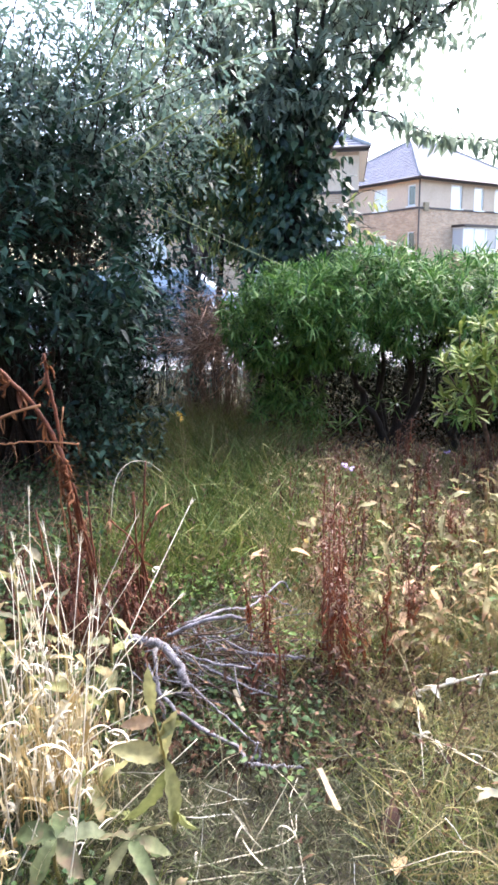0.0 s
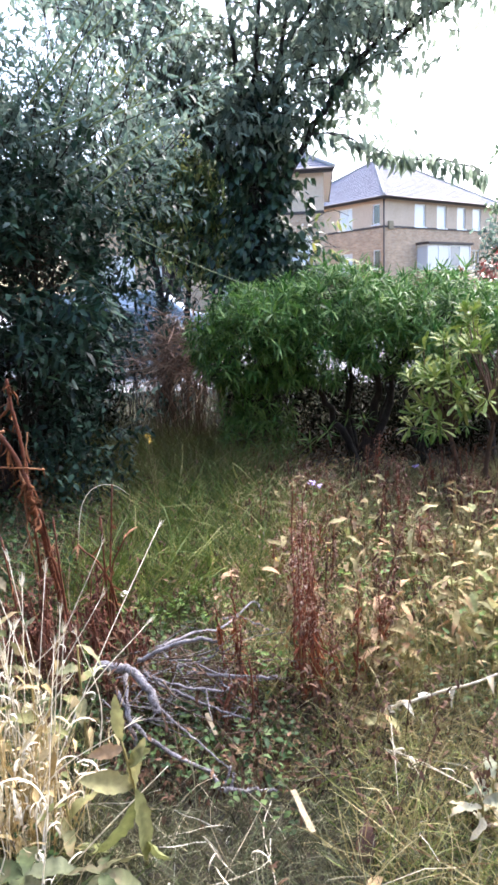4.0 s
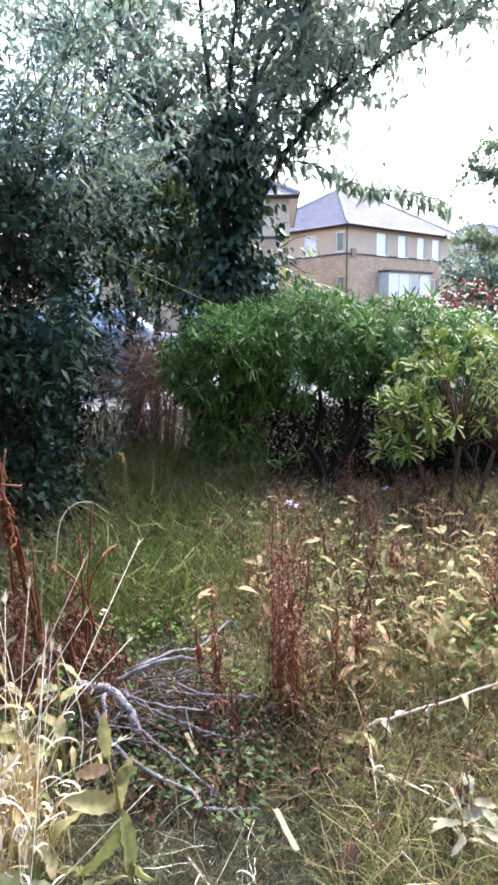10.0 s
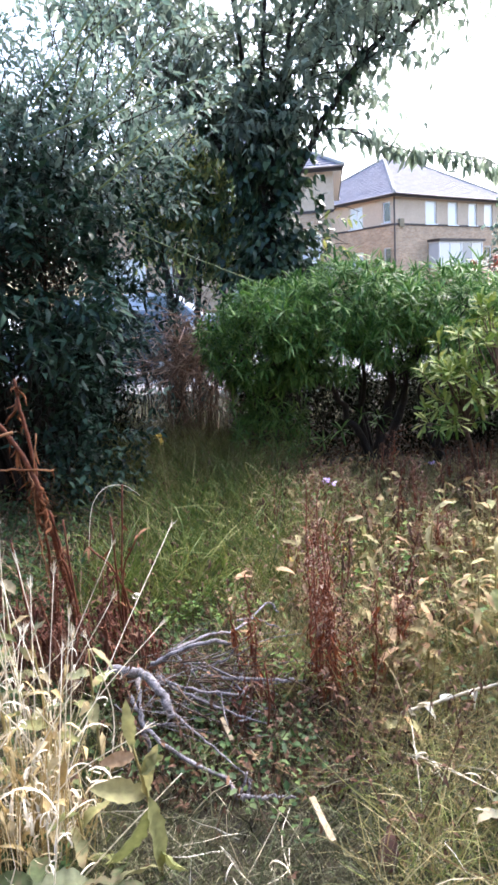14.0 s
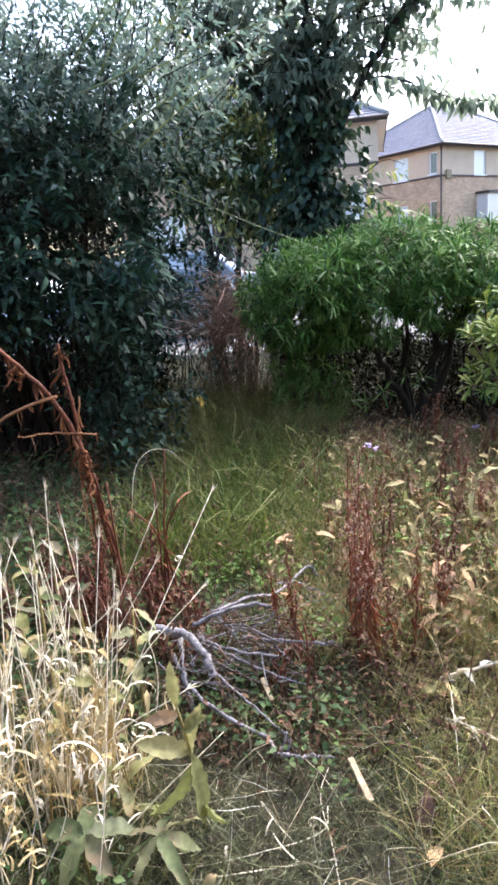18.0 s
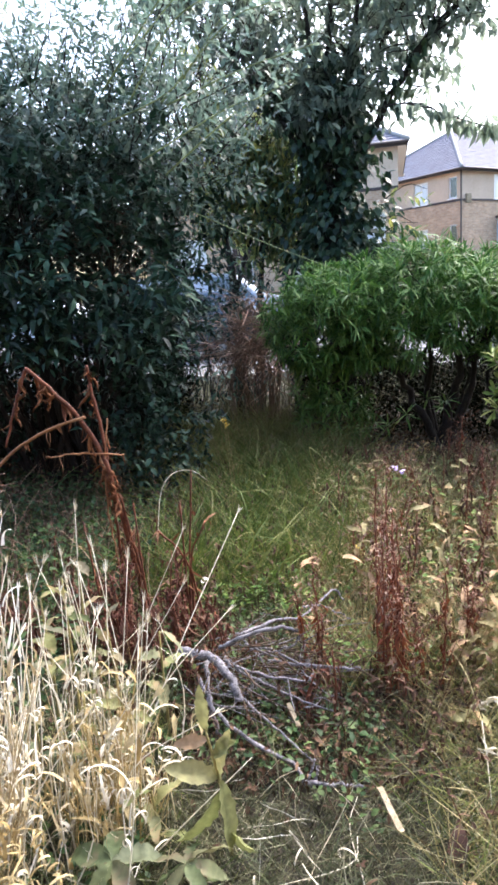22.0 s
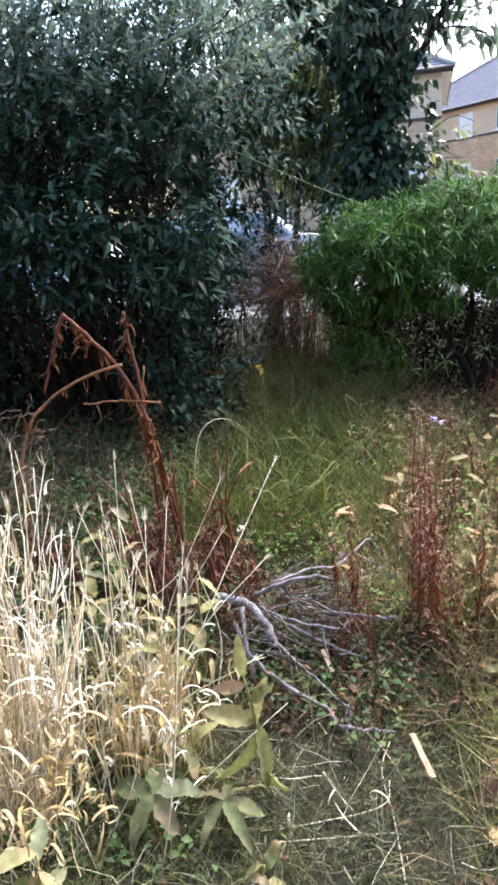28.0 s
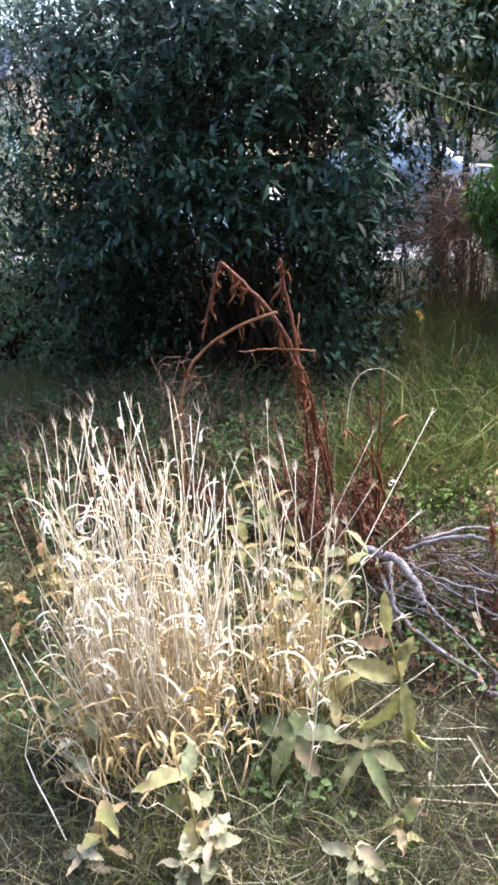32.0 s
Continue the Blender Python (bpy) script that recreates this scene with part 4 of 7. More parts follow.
    # long arching young shoots
    arcs = [((-1.12, 4.30, 2.28), (-0.56, 4.00, 2.44), (-0.35, 3.80, 2.43)),
            ((-0.98, 4.30, 2.19), (-0.50, 4.00, 2.42), (-0.17, 3.80, 2.50)),
            ((-0.97, 4.30, 2.59), (-0.51, 4.00, 2.86), (-0.26, 3.80, 2.86)),
            ((-0.94, 4.30, 2.57), (-0.45, 4.00, 2.63), (-0.06, 3.80, 2.65)),
            ((-1.32, 4.30, 2.68), (-0.89, 4.00, 2.98), (-0.68, 3.80, 3.08)),
            ((-1.28, 4.30, 2.73), (-0.72, 4.00, 3.06), (-0.47, 3.80, 3.10)),
            ((-1.34, 4.30, 2.50), (-0.84, 4.00, 2.57), (-0.52, 3.80, 2.81)),
            ((-1.17, 4.30, 2.60), (-0.81, 4.00, 2.89), (-0.44, 3.80, 2.97)),
            ((-0.9, 4.6, 2.0), (-0.4, 4.5, 1.75), (0.05, 4.6, 1.55))]
    tubes("arching_growth", [(bent(a, 14), (0.0062, 0.0026)) for a in arcs[:-1]] + [(bent(arcs[-1], 14), (0.004, 0.0018))], M_SHOOT, t, "long pale green arching shoots", sides=5)
    pts = np.concatenate([bent(a, 22) for a in arcs[:-1]])
    dirs = np.concatenate([np.gradient(bent(a, 22), axis=0) for a in arcs[:-1]])
    for s in (-1, 1):
        q = unit(dirs) * 0.6 + around(unit(dirs))[0] * 0.9
        leaves("shoot_leaves", pts, q, RNG.uniform(0.04, 0.085, len(pts)), 0.026, M_HAZED_LEAF, t)


build_shrub()


def build_back_bush():
    t = thing("bush", (-4.2, 5.6, 0), "paler green bush beside the large dark shrub", "bush")
    ps, ds = [], []
    for c, r, n in (((-4.5, 5.6, 1.0), (1.4, 0.9, 1.25), 1500), ((-3.55, 5.15, 0.95), (0.55, 0.5, 0.75), 420), ((-3.0, 5.2, 0.55), (0.45, 0.4, 0.45), 240)):
        p, d = shell(n, c, r, 0.5)
        ps.append(p)
        ds.append(d + (0, 0, 0.4))
    p, d = np.concatenate(ps), np.concatenate(ds)
    lp, ld = spray_leaves(p, d, 0.28, 10)
    pale = (lp[:, 0] < -3.7 + RNG.normal(0, 0.25, len(lp)))
    for pick, mat, label in ((pale, M_BUSH, "mid-green leaves"), (~pale, M_SHRUB, "dark green leaves")):
        m = int(pick.sum())
        leaves("crown", lp[pick], ld[pick], RNG.uniform(0.05, 0.09, m), RNG.uniform(0.022, 0.036, m), mat, t, label)
    b = np.tile((-4.3, 5.8, 0.0), (20, 1)) + RNG.normal(0, 0.2, (20, 3)) * (1, 1, 0)
    for ln in twig_lines(b, b + np.column_stack([RNG.normal(0, 0.5, 20), RNG.normal(0, 0.4, 20), RNG.uniform(0.8, 1.8, 20)]), 0.018, 0.004):
        tubes("stem", [ln], M_BARK, t)


build_back_bush()


def build_hedge():
    t = thing("hedge", (0.9, 5.9, 0), "rounded hedge of narrow bright green leaves on dark stems", "hedge")
    lobes = [((-0.02, 5.70, 1.16), (0.52, 0.60, 0.44), 620), ((-0.04, 5.75, 0.46), (0.32, 0.36, 0.42), 150), ((0.62, 5.80, 1.24), (0.74, 0.72, 0.50), 880), ((1.35, 5.95, 1.20), (0.78, 0.78, 0.46), 760), ((2.2, 6.2, 1.08), (0.8, 0.8, 0.46), 330)]

    def under(x):
        """The height of the crown's open underside."""
        return np.interp(x, (-0.6, -0.2, 0.18, 0.36, 1.1, 1.4, 3.0), (0.80, 0.10, 0.10, 0.80, 0.86, 0.78, 0.70)) + 0.05 * np.sin(9 * x)

    ps, ds = [], []
    for c, r, n in lobes:
        p, d = shell(n, c, r, 0.72, -0.85, 0.07)
        ps.append(p)
        ds.append(d)
    p, d = np.concatenate(ps), np.concatenate(ds)
    ok = p[:, 2] > under(p[:, 0]) + RNG.normal(0, 0.05, len(p))
    for gx, gz, rx, rz in ((1.06, 1.02, 0.14, 0.10), (0.32, 0.97, 0.12, 0.05), (0.72, 0.93, 0.12, 0.05)):
        ok &= ((p[:, 0] - gx) / rx) ** 2 + ((p[:, 2] - gz) / rz) ** 2 > 1
    p, d = p[ok], d[ok]
    lp, ld = whorls(p, d + (0, -0.2, 0.45), 12, 74, 14)
    leaves("foliage", lp, ld, RNG.uniform(0.075, 0.12, len(lp)), RNG.uniform(0.011, 0.017, len(lp)), M_HEDGE, t, outline=NARROW, droop=0.4)
    # bright rosettes on the outside and a few dim ones hanging low
    front = p[(d[:, 1] < 0.35)]
    q = front[RNG.choice(len(front), 330)] + RNG.normal(0, 0.03, (330, 3)) - (0, 0.07, -0.03)
    low = np.column_stack([RNG.uniform(-0.35, 1.7, 46), RNG.uniform(5.35, 5.8, 46), RNG.uniform(0.30, 0.80, 46)])
    low = low[(low[:, 0] < 0.25) | (low[:, 2] < 0.5)]
    q = np.concatenate([q, low])
    ax = np.column_stack([RNG.normal(0, 0.45, len(q)), np.full(len(q), -0.75), RNG.normal(0.5, 0.35, len(q))])
    lp, ld = whorls(q, ax, 10, 70, 10)
    leaves("rosette_growth", lp, ld, RNG.uniform(0.10, 0.145, len(lp)), RNG.uniform(0.013, 0.019, len(lp)), M_HEDGE, t, "bright rosettes of narrow leaves", outline=NARROW, droop=0.25)
    lines = [(bent([(-0.06, 5.68, 0.0), (-0.10, 5.68, 0.35), (-0.16, 5.65, 0.72), (-0.2, 5.7, 1.0)], 14, 0.012), (0.030, 0.012)),
             (bent([(-0.02, 5.70, 0.0), (0.02, 5.72, 0.4), (0.10, 5.75, 0.75), (0.2, 5.8, 1.1)], 14, 0.012), (0.024, 0.010)),
             (bent([(0.80, 5.74, 0.0), (0.72, 5.66, 0.28), (0.55, 5.58, 0.62), (0.38, 5.55, 0.82), (0.22, 5.6, 1.05)], 16, 0.015), (0.038, 0.014)),
             (bent([(0.84, 5.76, 0.0), (0.90, 5.72, 0.35), (0.98, 5.7, 0.70), (0.95, 5.75, 1.1)], 14, 0.015), (0.050, 0.020)),
             (bent([(0.86, 5.76, 0.05), (1.02, 5.70, 0.40), (1.12, 5.68, 0.78), (1.3, 5.75, 1.1)], 14, 0.015), (0.040, 0.016)),
             (bent([(0.82, 5.78, 0.0), (0.74, 5.8, 0.45), (0.78, 5.85, 0.9), (0.7, 5.9, 1.2)], 14, 0.015), (0.030, 0.012))]
    for k in range(8):
        b = np.array((RNG.choice([0.9, 1.35, 2.2]) + RNG.normal(0, 0.07), 5.85 + RNG.normal(0, 0.1), 0.0))
        top = np.array((b[0] + RNG.normal(0, 0.35), 5.95 + RNG.normal(0, 0.3), RNG.uniform(0.9, 1.3)))
        lines.append((bent([b, b * 0.5 + top * 0.5 + RNG.normal(0, 0.09, 3), top], 12, 0.016), (RNG.uniform(0.014, 0.028), 0.007)))
    for ln in lines:
        tubes("stem", [ln], M_BARK, t, "dark bare lower stem", sides=8)
    tips = p[RNG.choice(len(p), 300)]
    knots = np.concatenate([ln[0][4:] for ln in lines])
    near = knots[np.argmin(((tips[:, None] - knots[None]) ** 2).sum(2) + RNG.uniform(0, 0.12, (len(tips), len(knots))), 1)]
    twig = [(bent([a, a * 0.6 + b * 0.4 + RNG.normal(0, 0.07, 3), a * 0.3 + b * 0.7 + RNG.normal(0, 0.06, 3), b], 8), (0.010, 0.003)) for a, b in zip(near, tips)]
    tubes("twig_mass", twig, M_BARK, t, "dark crooked twigs", sides=4)
    # dead grey and brown leaves that cling inside
    q = np.column_stack([RNG.uniform(-0.4, 2.2, 260), RNG.uniform(5.7, 6.2, 260), 0.04 + 0.4 * RNG.uniform(0, 1, 260) ** 2])
    leaves("dead_leaves", q, RNG.normal(0, 1, q.shape), RNG.uniform(0.04, 0.09, 260), RNG.uniform(0.014, 0.024, 260), M_UNDERLITTER, t, droop=0.5)


build_hedge()


def build_rhododendron():
    t = thing("evergreen_shrub", (1.55, 4.7, 0), "yellow-green evergreen shrub with leaves in rosettes", "shrub")
    ps, ds = [], []
    for c, r, n in (((1.75, 4.7, 0.98), (0.60, 0.55, 0.42), 105), ((1.25, 4.65, 0.78), (0.32, 0.4, 0.30), 40), ((2.25, 4.8, 0.95), (0.5, 0.5, 0.42), 65)):
        p, d = shell(n, c, r, 0.55, -0.8, 0.12)
        ps.append(p)
        ds.append(d + (0, 0, 0.6))
    p, d = np.concatenate(ps), np.concatenate(ds)
    lp, ld = whorls(p, d, 9, 66, 12)
    leaves("foliage", lp, ld, RNG.uniform(0.08, 0.13, len(lp)), RNG.uniform(0.020, 0.030, len(lp)), M_RHODO, t, outline=OBOVATE, droop=0.15)
    root = np.array([(1.42, 4.78, 0), (1.6, 4.7, 0), (1.75, 4.75, 0), (2.1, 4.8, 0)])
    fork = np.array([(1.33, 4.72, 0.5), (1.62, 4.68, 0.6), (1.9, 4.75, 0.55), (2.28, 4.8, 0.55)])
    for a, b in zip(root, fork):
        tubes("stem", [(bent([a, (a + b) / 2 + RNG.normal(0, 0.03, 3), b], 8), (0.024, 0.014))], M_TWIG, t, sides=8)
    near = np.argmin(((p[:, None] - fork[None]) ** 2).sum(2), 1)
    tubes("twig_mass", twig_lines(fork[near], p, 0.008, 0.003, 0.02, 5), M_TWIG, t, sides=4)


build_rhododendron()


def build_photinia():
    t = thing("red_tipped_shrub", (2.9, 7.0, 0), "dark green shrub with red young leaves on top", "shrub")
    p, d = shell(1000, (2.95, 7.1, 0.9), (1.1, 0.8, 0.85), 0.7)
    lp, ld = spray_leaves(p, d + (0, 0, 0.3), 0.2, 8)
    leaves("foliage", lp, ld, RNG.uniform(0.06, 0.09, len(lp)), RNG.uniform(0.022, 0.03, len(lp)), M_PHOT, t)
    top = p[(p[:, 2] > 1.5)]
    lp, ld = whorls(top + (0, 0, 0.08), np.tile((0, 0, 1.0), (len(top), 1)) + RNG.normal(0, 0.3, (len(top), 3)), 6, 45)
    leaves("red_tip_growth", lp, ld, RNG.uniform(0.06, 0.10, len(lp)), 0.024, M_RED, t, "bright red young leaves")
    b = np.tile((2.9, 7.1, 0.0), (10, 1)) + RNG.normal(0, 0.15, (10, 3)) * (1, 1, 0)
    tubes("stems", twig_lines(b, b + np.column_stack([RNG.normal(0, 0.5, 10), RNG.normal(0, 0.3, 10), RNG.uniform(0.8, 1.3, 10)]), 0.02, 0.005), M_BARK, t)


build_photinia()


def crown_on(limbs, sub, reach, leaf_n, keep=None):
    """Side branches along limbs with drooping leaves: branch lines, leaf bases, leaf directions."""
    lines, ps, ds = [], [], []
    for pts, share in limbs:
        k = int(sub * share)
        c = bent(pts, 60)
        i = (RNG.uniform(0.18, 1.0, k) ** 0.8 * 59).astype(int)
        s = c[i]
        dirn = unit(np.column_stack([RNG.normal(0, 1, k), RNG.normal(0, 0.9, k), RNG.normal(0.25, 0.5, k)]))
        e = s + dirn * (reach * RNG.uniform(0.4, 1.0, k))[:, None]
        for a, b in zip(s, e):
            ln = bent([a, (a + b) / 2 + (0, 0, 0.06), b - np.array((0, 0, 0.05))], 6)
            lines.append((ln, (0.008, 0.002)))
            m = leaf_n
            u = RNG.uniform(0.15, 1.0, m) * 4.999
            i0 = u.astype(int)
            q = ln[i0] + (ln[i0 + 1] - ln[i0]) * (u - i0)[:, None] + RNG.normal(0, 0.045, (m, 3))
            ps.append(q)
            ds.append(np.column_stack([RNG.normal(0, 0.55, m), RNG.normal(0, 0.55, m), RNG.normal(-0.6, 0.4, m)]))
    return lines, np.concatenate(ps), np.concatenate(ds)


def build_tree():
    t = thing("tree", (0.08, 8.6, 0), "tree with drooping leaves and an ivy-clad trunk", "tree")
    limbs = [[(-0.05, 8.55, 2.2), (-0.42, 8.5, 3.4), (-0.85, 8.45, 4.2), (-1.4, 8.3, 5.4)], [(0.02, 8.55, 2.3), (-0.06, 8.5, 3.35), (-0.19, 8.45, 4.5), (-0.32, 8.2, 6.2)],
             [(0.08, 8.55, 2.4), (0.18, 8.45, 3.4), (0.38, 8.4, 4.4), (0.75, 8.2, 5.9)], [(0.12, 8.5, 2.3), (0.52, 8.3, 3.15), (1.05, 8.0, 3.85), (1.8, 7.8, 4.6), (2.5, 7.6, 5.2)],
             [(0.62, 8.2, 3.32), (0.95, 7.8, 3.20), (1.25, 7.7, 3.05), (1.6, 7.7, 2.93), (2.05, 7.7, 2.88), (2.46, 7.7, 2.72)], [(-0.15, 8.55, 2.7), (-0.7, 8.4, 3.6), (-1.4, 8.3, 4.3), (-2.1, 8.2, 5.0)], [(0.35, 8.3, 4.2), (1.0, 8.0, 5.0), (1.7, 7.6, 6.0)],
             [(0.2, 8.4, 3.4), (0.75, 8.6, 4.2), (1.5, 8.6, 5.2)], [(-0.25, 8.5, 3.3), (-0.9, 8.8, 4.2), (-1.2, 8.9, 5.4)], [(0.0, 8.5, 3.6), (0.15, 8.2, 4.8), (0.3, 8.0, 6.2)], [(0.95, 8.05, 3.75), (1.7, 7.9, 4.25), (2.4, 7.8, 4.6), (3.1, 7.7, 4.9)]]
    tubes("trunk", [(bent([(0.08, 8.6, 0.0), (0.05, 8.6, 1.2), (0.03, 8.55, 2.4)], 10, 0.01), (0.17, 0.13))], M_BARK, t, sides=12)
    for l, r in zip(limbs, (0.05, 0.062, 0.055, 0.05, 0.009, 0.035, 0.03, 0.03, 0.03, 0.03, 0.025)):
        tubes("limb", [(bent(l, 16, 0.012), (r, 0.010))], M_BARK, t, sides=8)
    shares = [1.0, 0.8, 0.8, 1.5, 0.15, 1.2, 1.2, 1.3, 0.8, 0.8, 0.6]
    lines, p, d = crown_on(list(zip(limbs, shares)), 84, 1.05, 13)
    edge = 3.05 + 0.62 * np.clip(p[:, 0] - 0.85, 0, 3) + RNG.normal(0, 0.15, len(p))
    ok = (p[:, 2] > 2.7 + RNG.uniform(0, 0.5, len(p))) & (p[:, 2] > edge)
    bough = (p[:, 0] > 1.0) & (p[:, 1] < 8.1) & (np.abs(p[:, 2] - np.interp(p[:, 0], (0.95, 1.6, 2.05, 2.5), (3.12, 2.86, 2.8, 2.62))) < 0.17)
    ok |= bough
    keep_line = [ln for ln in lines if ln[0][-1][2] > 3.0 + 0.62 * max(ln[0][-1][0] - 0.85, 0)]
    tubes("twig_mass", keep_line, M_BARK, t, sides=4)
    leaves("crown", p[ok], d[ok], RNG.uniform(0.10, 0.155, ok.sum()), RNG.uniform(0.042, 0.060, ok.sum()), M_TREE, t, "long drooping leaves, sky glare put into their grey-green", outline=OVATE, droop=0.25)
    # large leaves hanging in bunches from the low bough
    low = bent(limbs[4], 60)
    i = np.concatenate([np.clip(c + RNG.normal(0, 1.3, 15), 14, 59) for c in (18, 24, 30, 35, 39, 44, 48, 52, 56, 59)]).astype(int)
    q = low[i] + RNG.normal(0, 0.035, (len(i), 3)) - np.array((0, 0, 0.02))
    leaves("crown", q, np.column_stack([RNG.normal(0.1, 0.5, (len(i), 2)), RNG.normal(-1.0, 0.3, len(i))]), RNG.uniform(0.12, 0.19, len(i)), RNG.uniform(0.045, 0.062, len(i)), M_TREE, t, "large hanging leaves of the low bough", droop=0.2)
    # ivy sleeve, broad at the hedge and parting round the limbs above
    n = 4500
    z = 1.2 + 2.7 * RNG.uniform(0, 1, n) ** 1.35
    a = RNG.uniform(0, 2 * np.pi, n)
    r = (0.60 + 0.10 * np.sin(3.1 * z + a * 2) + 0.09 * np.sin(7 * z - a * 3)) * np.interp(z, (1.2, 2.0, 2.5, 3.0, 3.5, 4.1), (1.0, 1.02, 0.84, 0.66, 0.60, 0.5)) * RNG.uniform(0.3, 1.12, n)
    q = np.column_stack([0.09 + r * np.cos(a), 8.52 + 0.8 * r * np.sin(a), z])
    gap = (np.sin(9 * q[:, 0] + 4 * z) * np.sin(6.5 * z - 5 * q[:, 0]) > 0.30) & (z > 2.3)
    q, a = q[~gap], a[~gap]
    n = len(q)
    dd = np.column_stack([np.cos(a) * 0.6 + RNG.normal(0, 0.4, n), np.sin(a) * 0.6 + RNG.normal(0, 0.4, n), -0.7 + RNG.normal(0, 0.45, n)])
    leaves("ivy", q, dd, RNG.uniform(0.07, 0.15, n), RNG.uniform(0.050, 0.10, n), M_IVY, t, "dense dark ivy leaves", droop=0.3)
    for k in (0, 1, 2, 3, 5):
        c = bent(limbs[k], 60)[3:34]
        q = c[RNG.integers(0, len(c), 190)] + RNG.normal(0, 0.08, (190, 3))
        leaves("ivy", q, RNG.normal(0, 0.5, (190, 3)) - (0, 0.2, 0.7), RNG.uniform(0.08, 0.15, 190), RNG.uniform(0.05, 0.09, 190), M_IVY, t, "ivy leaves climbing a limb", droop=0.3)
    # small shoots that stand out of the ivy
    s = np.array([(0.62, 8.2, 2.35), (0.6, 8.2, 2.15), (0.55, 8.1, 1.95), (-0.5, 8.2, 2.1)])
    e = s + np.array([(0.45, -0.1, 0.05), (0.32, -0.1, -0.1), (0.40, -0.1, 0.1), (-0.3, -0.1, 0.1)])
    tubes("shoot_growth", twig_lines(s, e, 0.006, 0.003), M_BARK, t, sides=4)
    lp, ld = spray_leaves(s, e - s, 0.45, 14)
    leaves("shoot_leaves", lp, ld - (0, 0, 0.5), RNG.uniform(0.10, 0.15, len(lp)), RNG.uniform(0.04, 0.05, len(lp)), M_TREEYEL, t)


build_tree()


def build_slim_tree():
    t = thing("slim_tree", (-1.25, 9.2, 0), "slim dark-stemmed tree with yellowing leaves", "tree")
    limbs = [[(-1.30, 9.0, 0.0), (-1.30, 9.0, 1.6), (-1.38, 9.0, 2.6), (-1.5, 9.0, 4.2)], [(-1.28, 9.0, 1.4), (-0.95, 9.0, 2.3), (-0.75, 9.0, 3.3)], [(-0.98, 9.0, 0.0), (-0.95, 9.0, 1.2), (-0.85, 9.0, 2.2), (-0.6, 8.9, 3.2)],
             [(-0.60, 9.1, 0.0), (-0.6, 9.1, 1.4), (-0.5, 9.0, 2.6)]]
    for l, r in zip(limbs, (0.075, 0.03, 0.05, 0.035)):
        tubes("trunk", [(bent(l, 14, 0.01), (r, 0.014))], M_BARK, t, sides=8)
    up = [(np.array(l)[1:], s) for l, s in zip(limbs, (1.2, 1.0, 0.9, 0.8))]
    lines, p, d = crown_on(up, 120, 0.75, 13)
    ok = p[:, 2] > 1.75 + RNG.uniform(-0.15, 0.25, len(p))
    tubes("twig_mass", lines, M_BARK, t, sides=4)
    leaves("crown", p[ok], d[ok], RNG.uniform(0.09, 0.15, ok.sum()), RNG.uniform(0.034, 0.052, ok.sum()), M_TREEYEL, t, outline=OVATE)


build_slim_tree()


def build_street_tree(at, height, spread, mat, label, n=70):
    t = thing("tree", (*at, 0), label, "tree")
    z0 = float(ground_z(*at))
    x, y = at
    limbs = [[(x, y, z0), (x + 0.1, y, z0 + height * 0.5), (x, y, z0 + height)]]
    for k in range(9):
        a = k * 2.4
        h = z0 + height * (0.3 + 0.06 * k)
        limbs.append([(x, y, h), (x + spread * 0.5 * np.cos(a), y + spread * 0.5 * np.sin(a), h + 0.5), (x + spread * np.cos(a), y + spread * np.sin(a), h + 0.6 + 0.1 * k)])
    tubes("trunk", [(bent(limbs[0], 12, 0.02), (0.16, 0.03))], M_BARK, t, sides=10)
    for l in limbs[1:]:
        tubes("limb", [(bent(l, 8, 0.02), (0.05, 0.015))], M_BARK, t)
    lines, p, d = crown_on([(l, 0.6) for l in limbs], n, 1.1, 16)
    ok = p[:, 2] > z0 + height * 0.25
    leaves("crown", p[ok], d[ok], RNG.uniform(0.14, 0.22, ok.sum()), RNG.uniform(0.08, 0.13, ok.sum()), mat, t, outline=FLAKE)


build_street_tree((9.7, 21.5), 9.2, 2.3, M_BIRCH, "light green street tree past the red-tipped shrub")
build_street_tree((10.2, 26.0), 2.6, 1.8, M_HAZED_LEAF, "low green tree in front of the houses", 50)


def build_thicket():
    t = thing("thicket", (-1.4, 7.4, 0), "thin dark thicket of saplings at the garden's edge", "bush")
    n = 46
    b = np.column_stack([RNG.uniform(-2.4, -0.75, n), RNG.uniform(7.0, 8.2, n), np.zeros(n)])
    e = b + np.column_stack([RNG.normal(0, 0.25, n), RNG.normal(0, 0.2, n), RNG.uniform(0.6, 1.8, n)])
    for ln in twig_lines(b, e, 0.010, 0.003):
        tubes("stem", [ln], M_BARK, t, sides=5)
    s = b + (e - b) * RNG.uniform(0.3, 1, (n, 1))
    s = np.repeat(s, 20, 0) + RNG.normal(0, 0.18, (20 * n, 3))
    s = s[(s[:, 2] > 0.95 + RNG.normal(0, 0.12, len(s))) | (RNG.uniform(0, 1, len(s)) < 0.25)]
    lp, ld = spray_leaves(s, RNG.normal(0, 1, s.shape) + (0, 0, 0.3), 0.28, 9)
    leaves("foliage", lp, ld, RNG.uniform(0.05, 0.09, len(lp)), RNG.uniform(0.024, 0.040, len(lp)), M_SHRUB, t)


build_thicket()


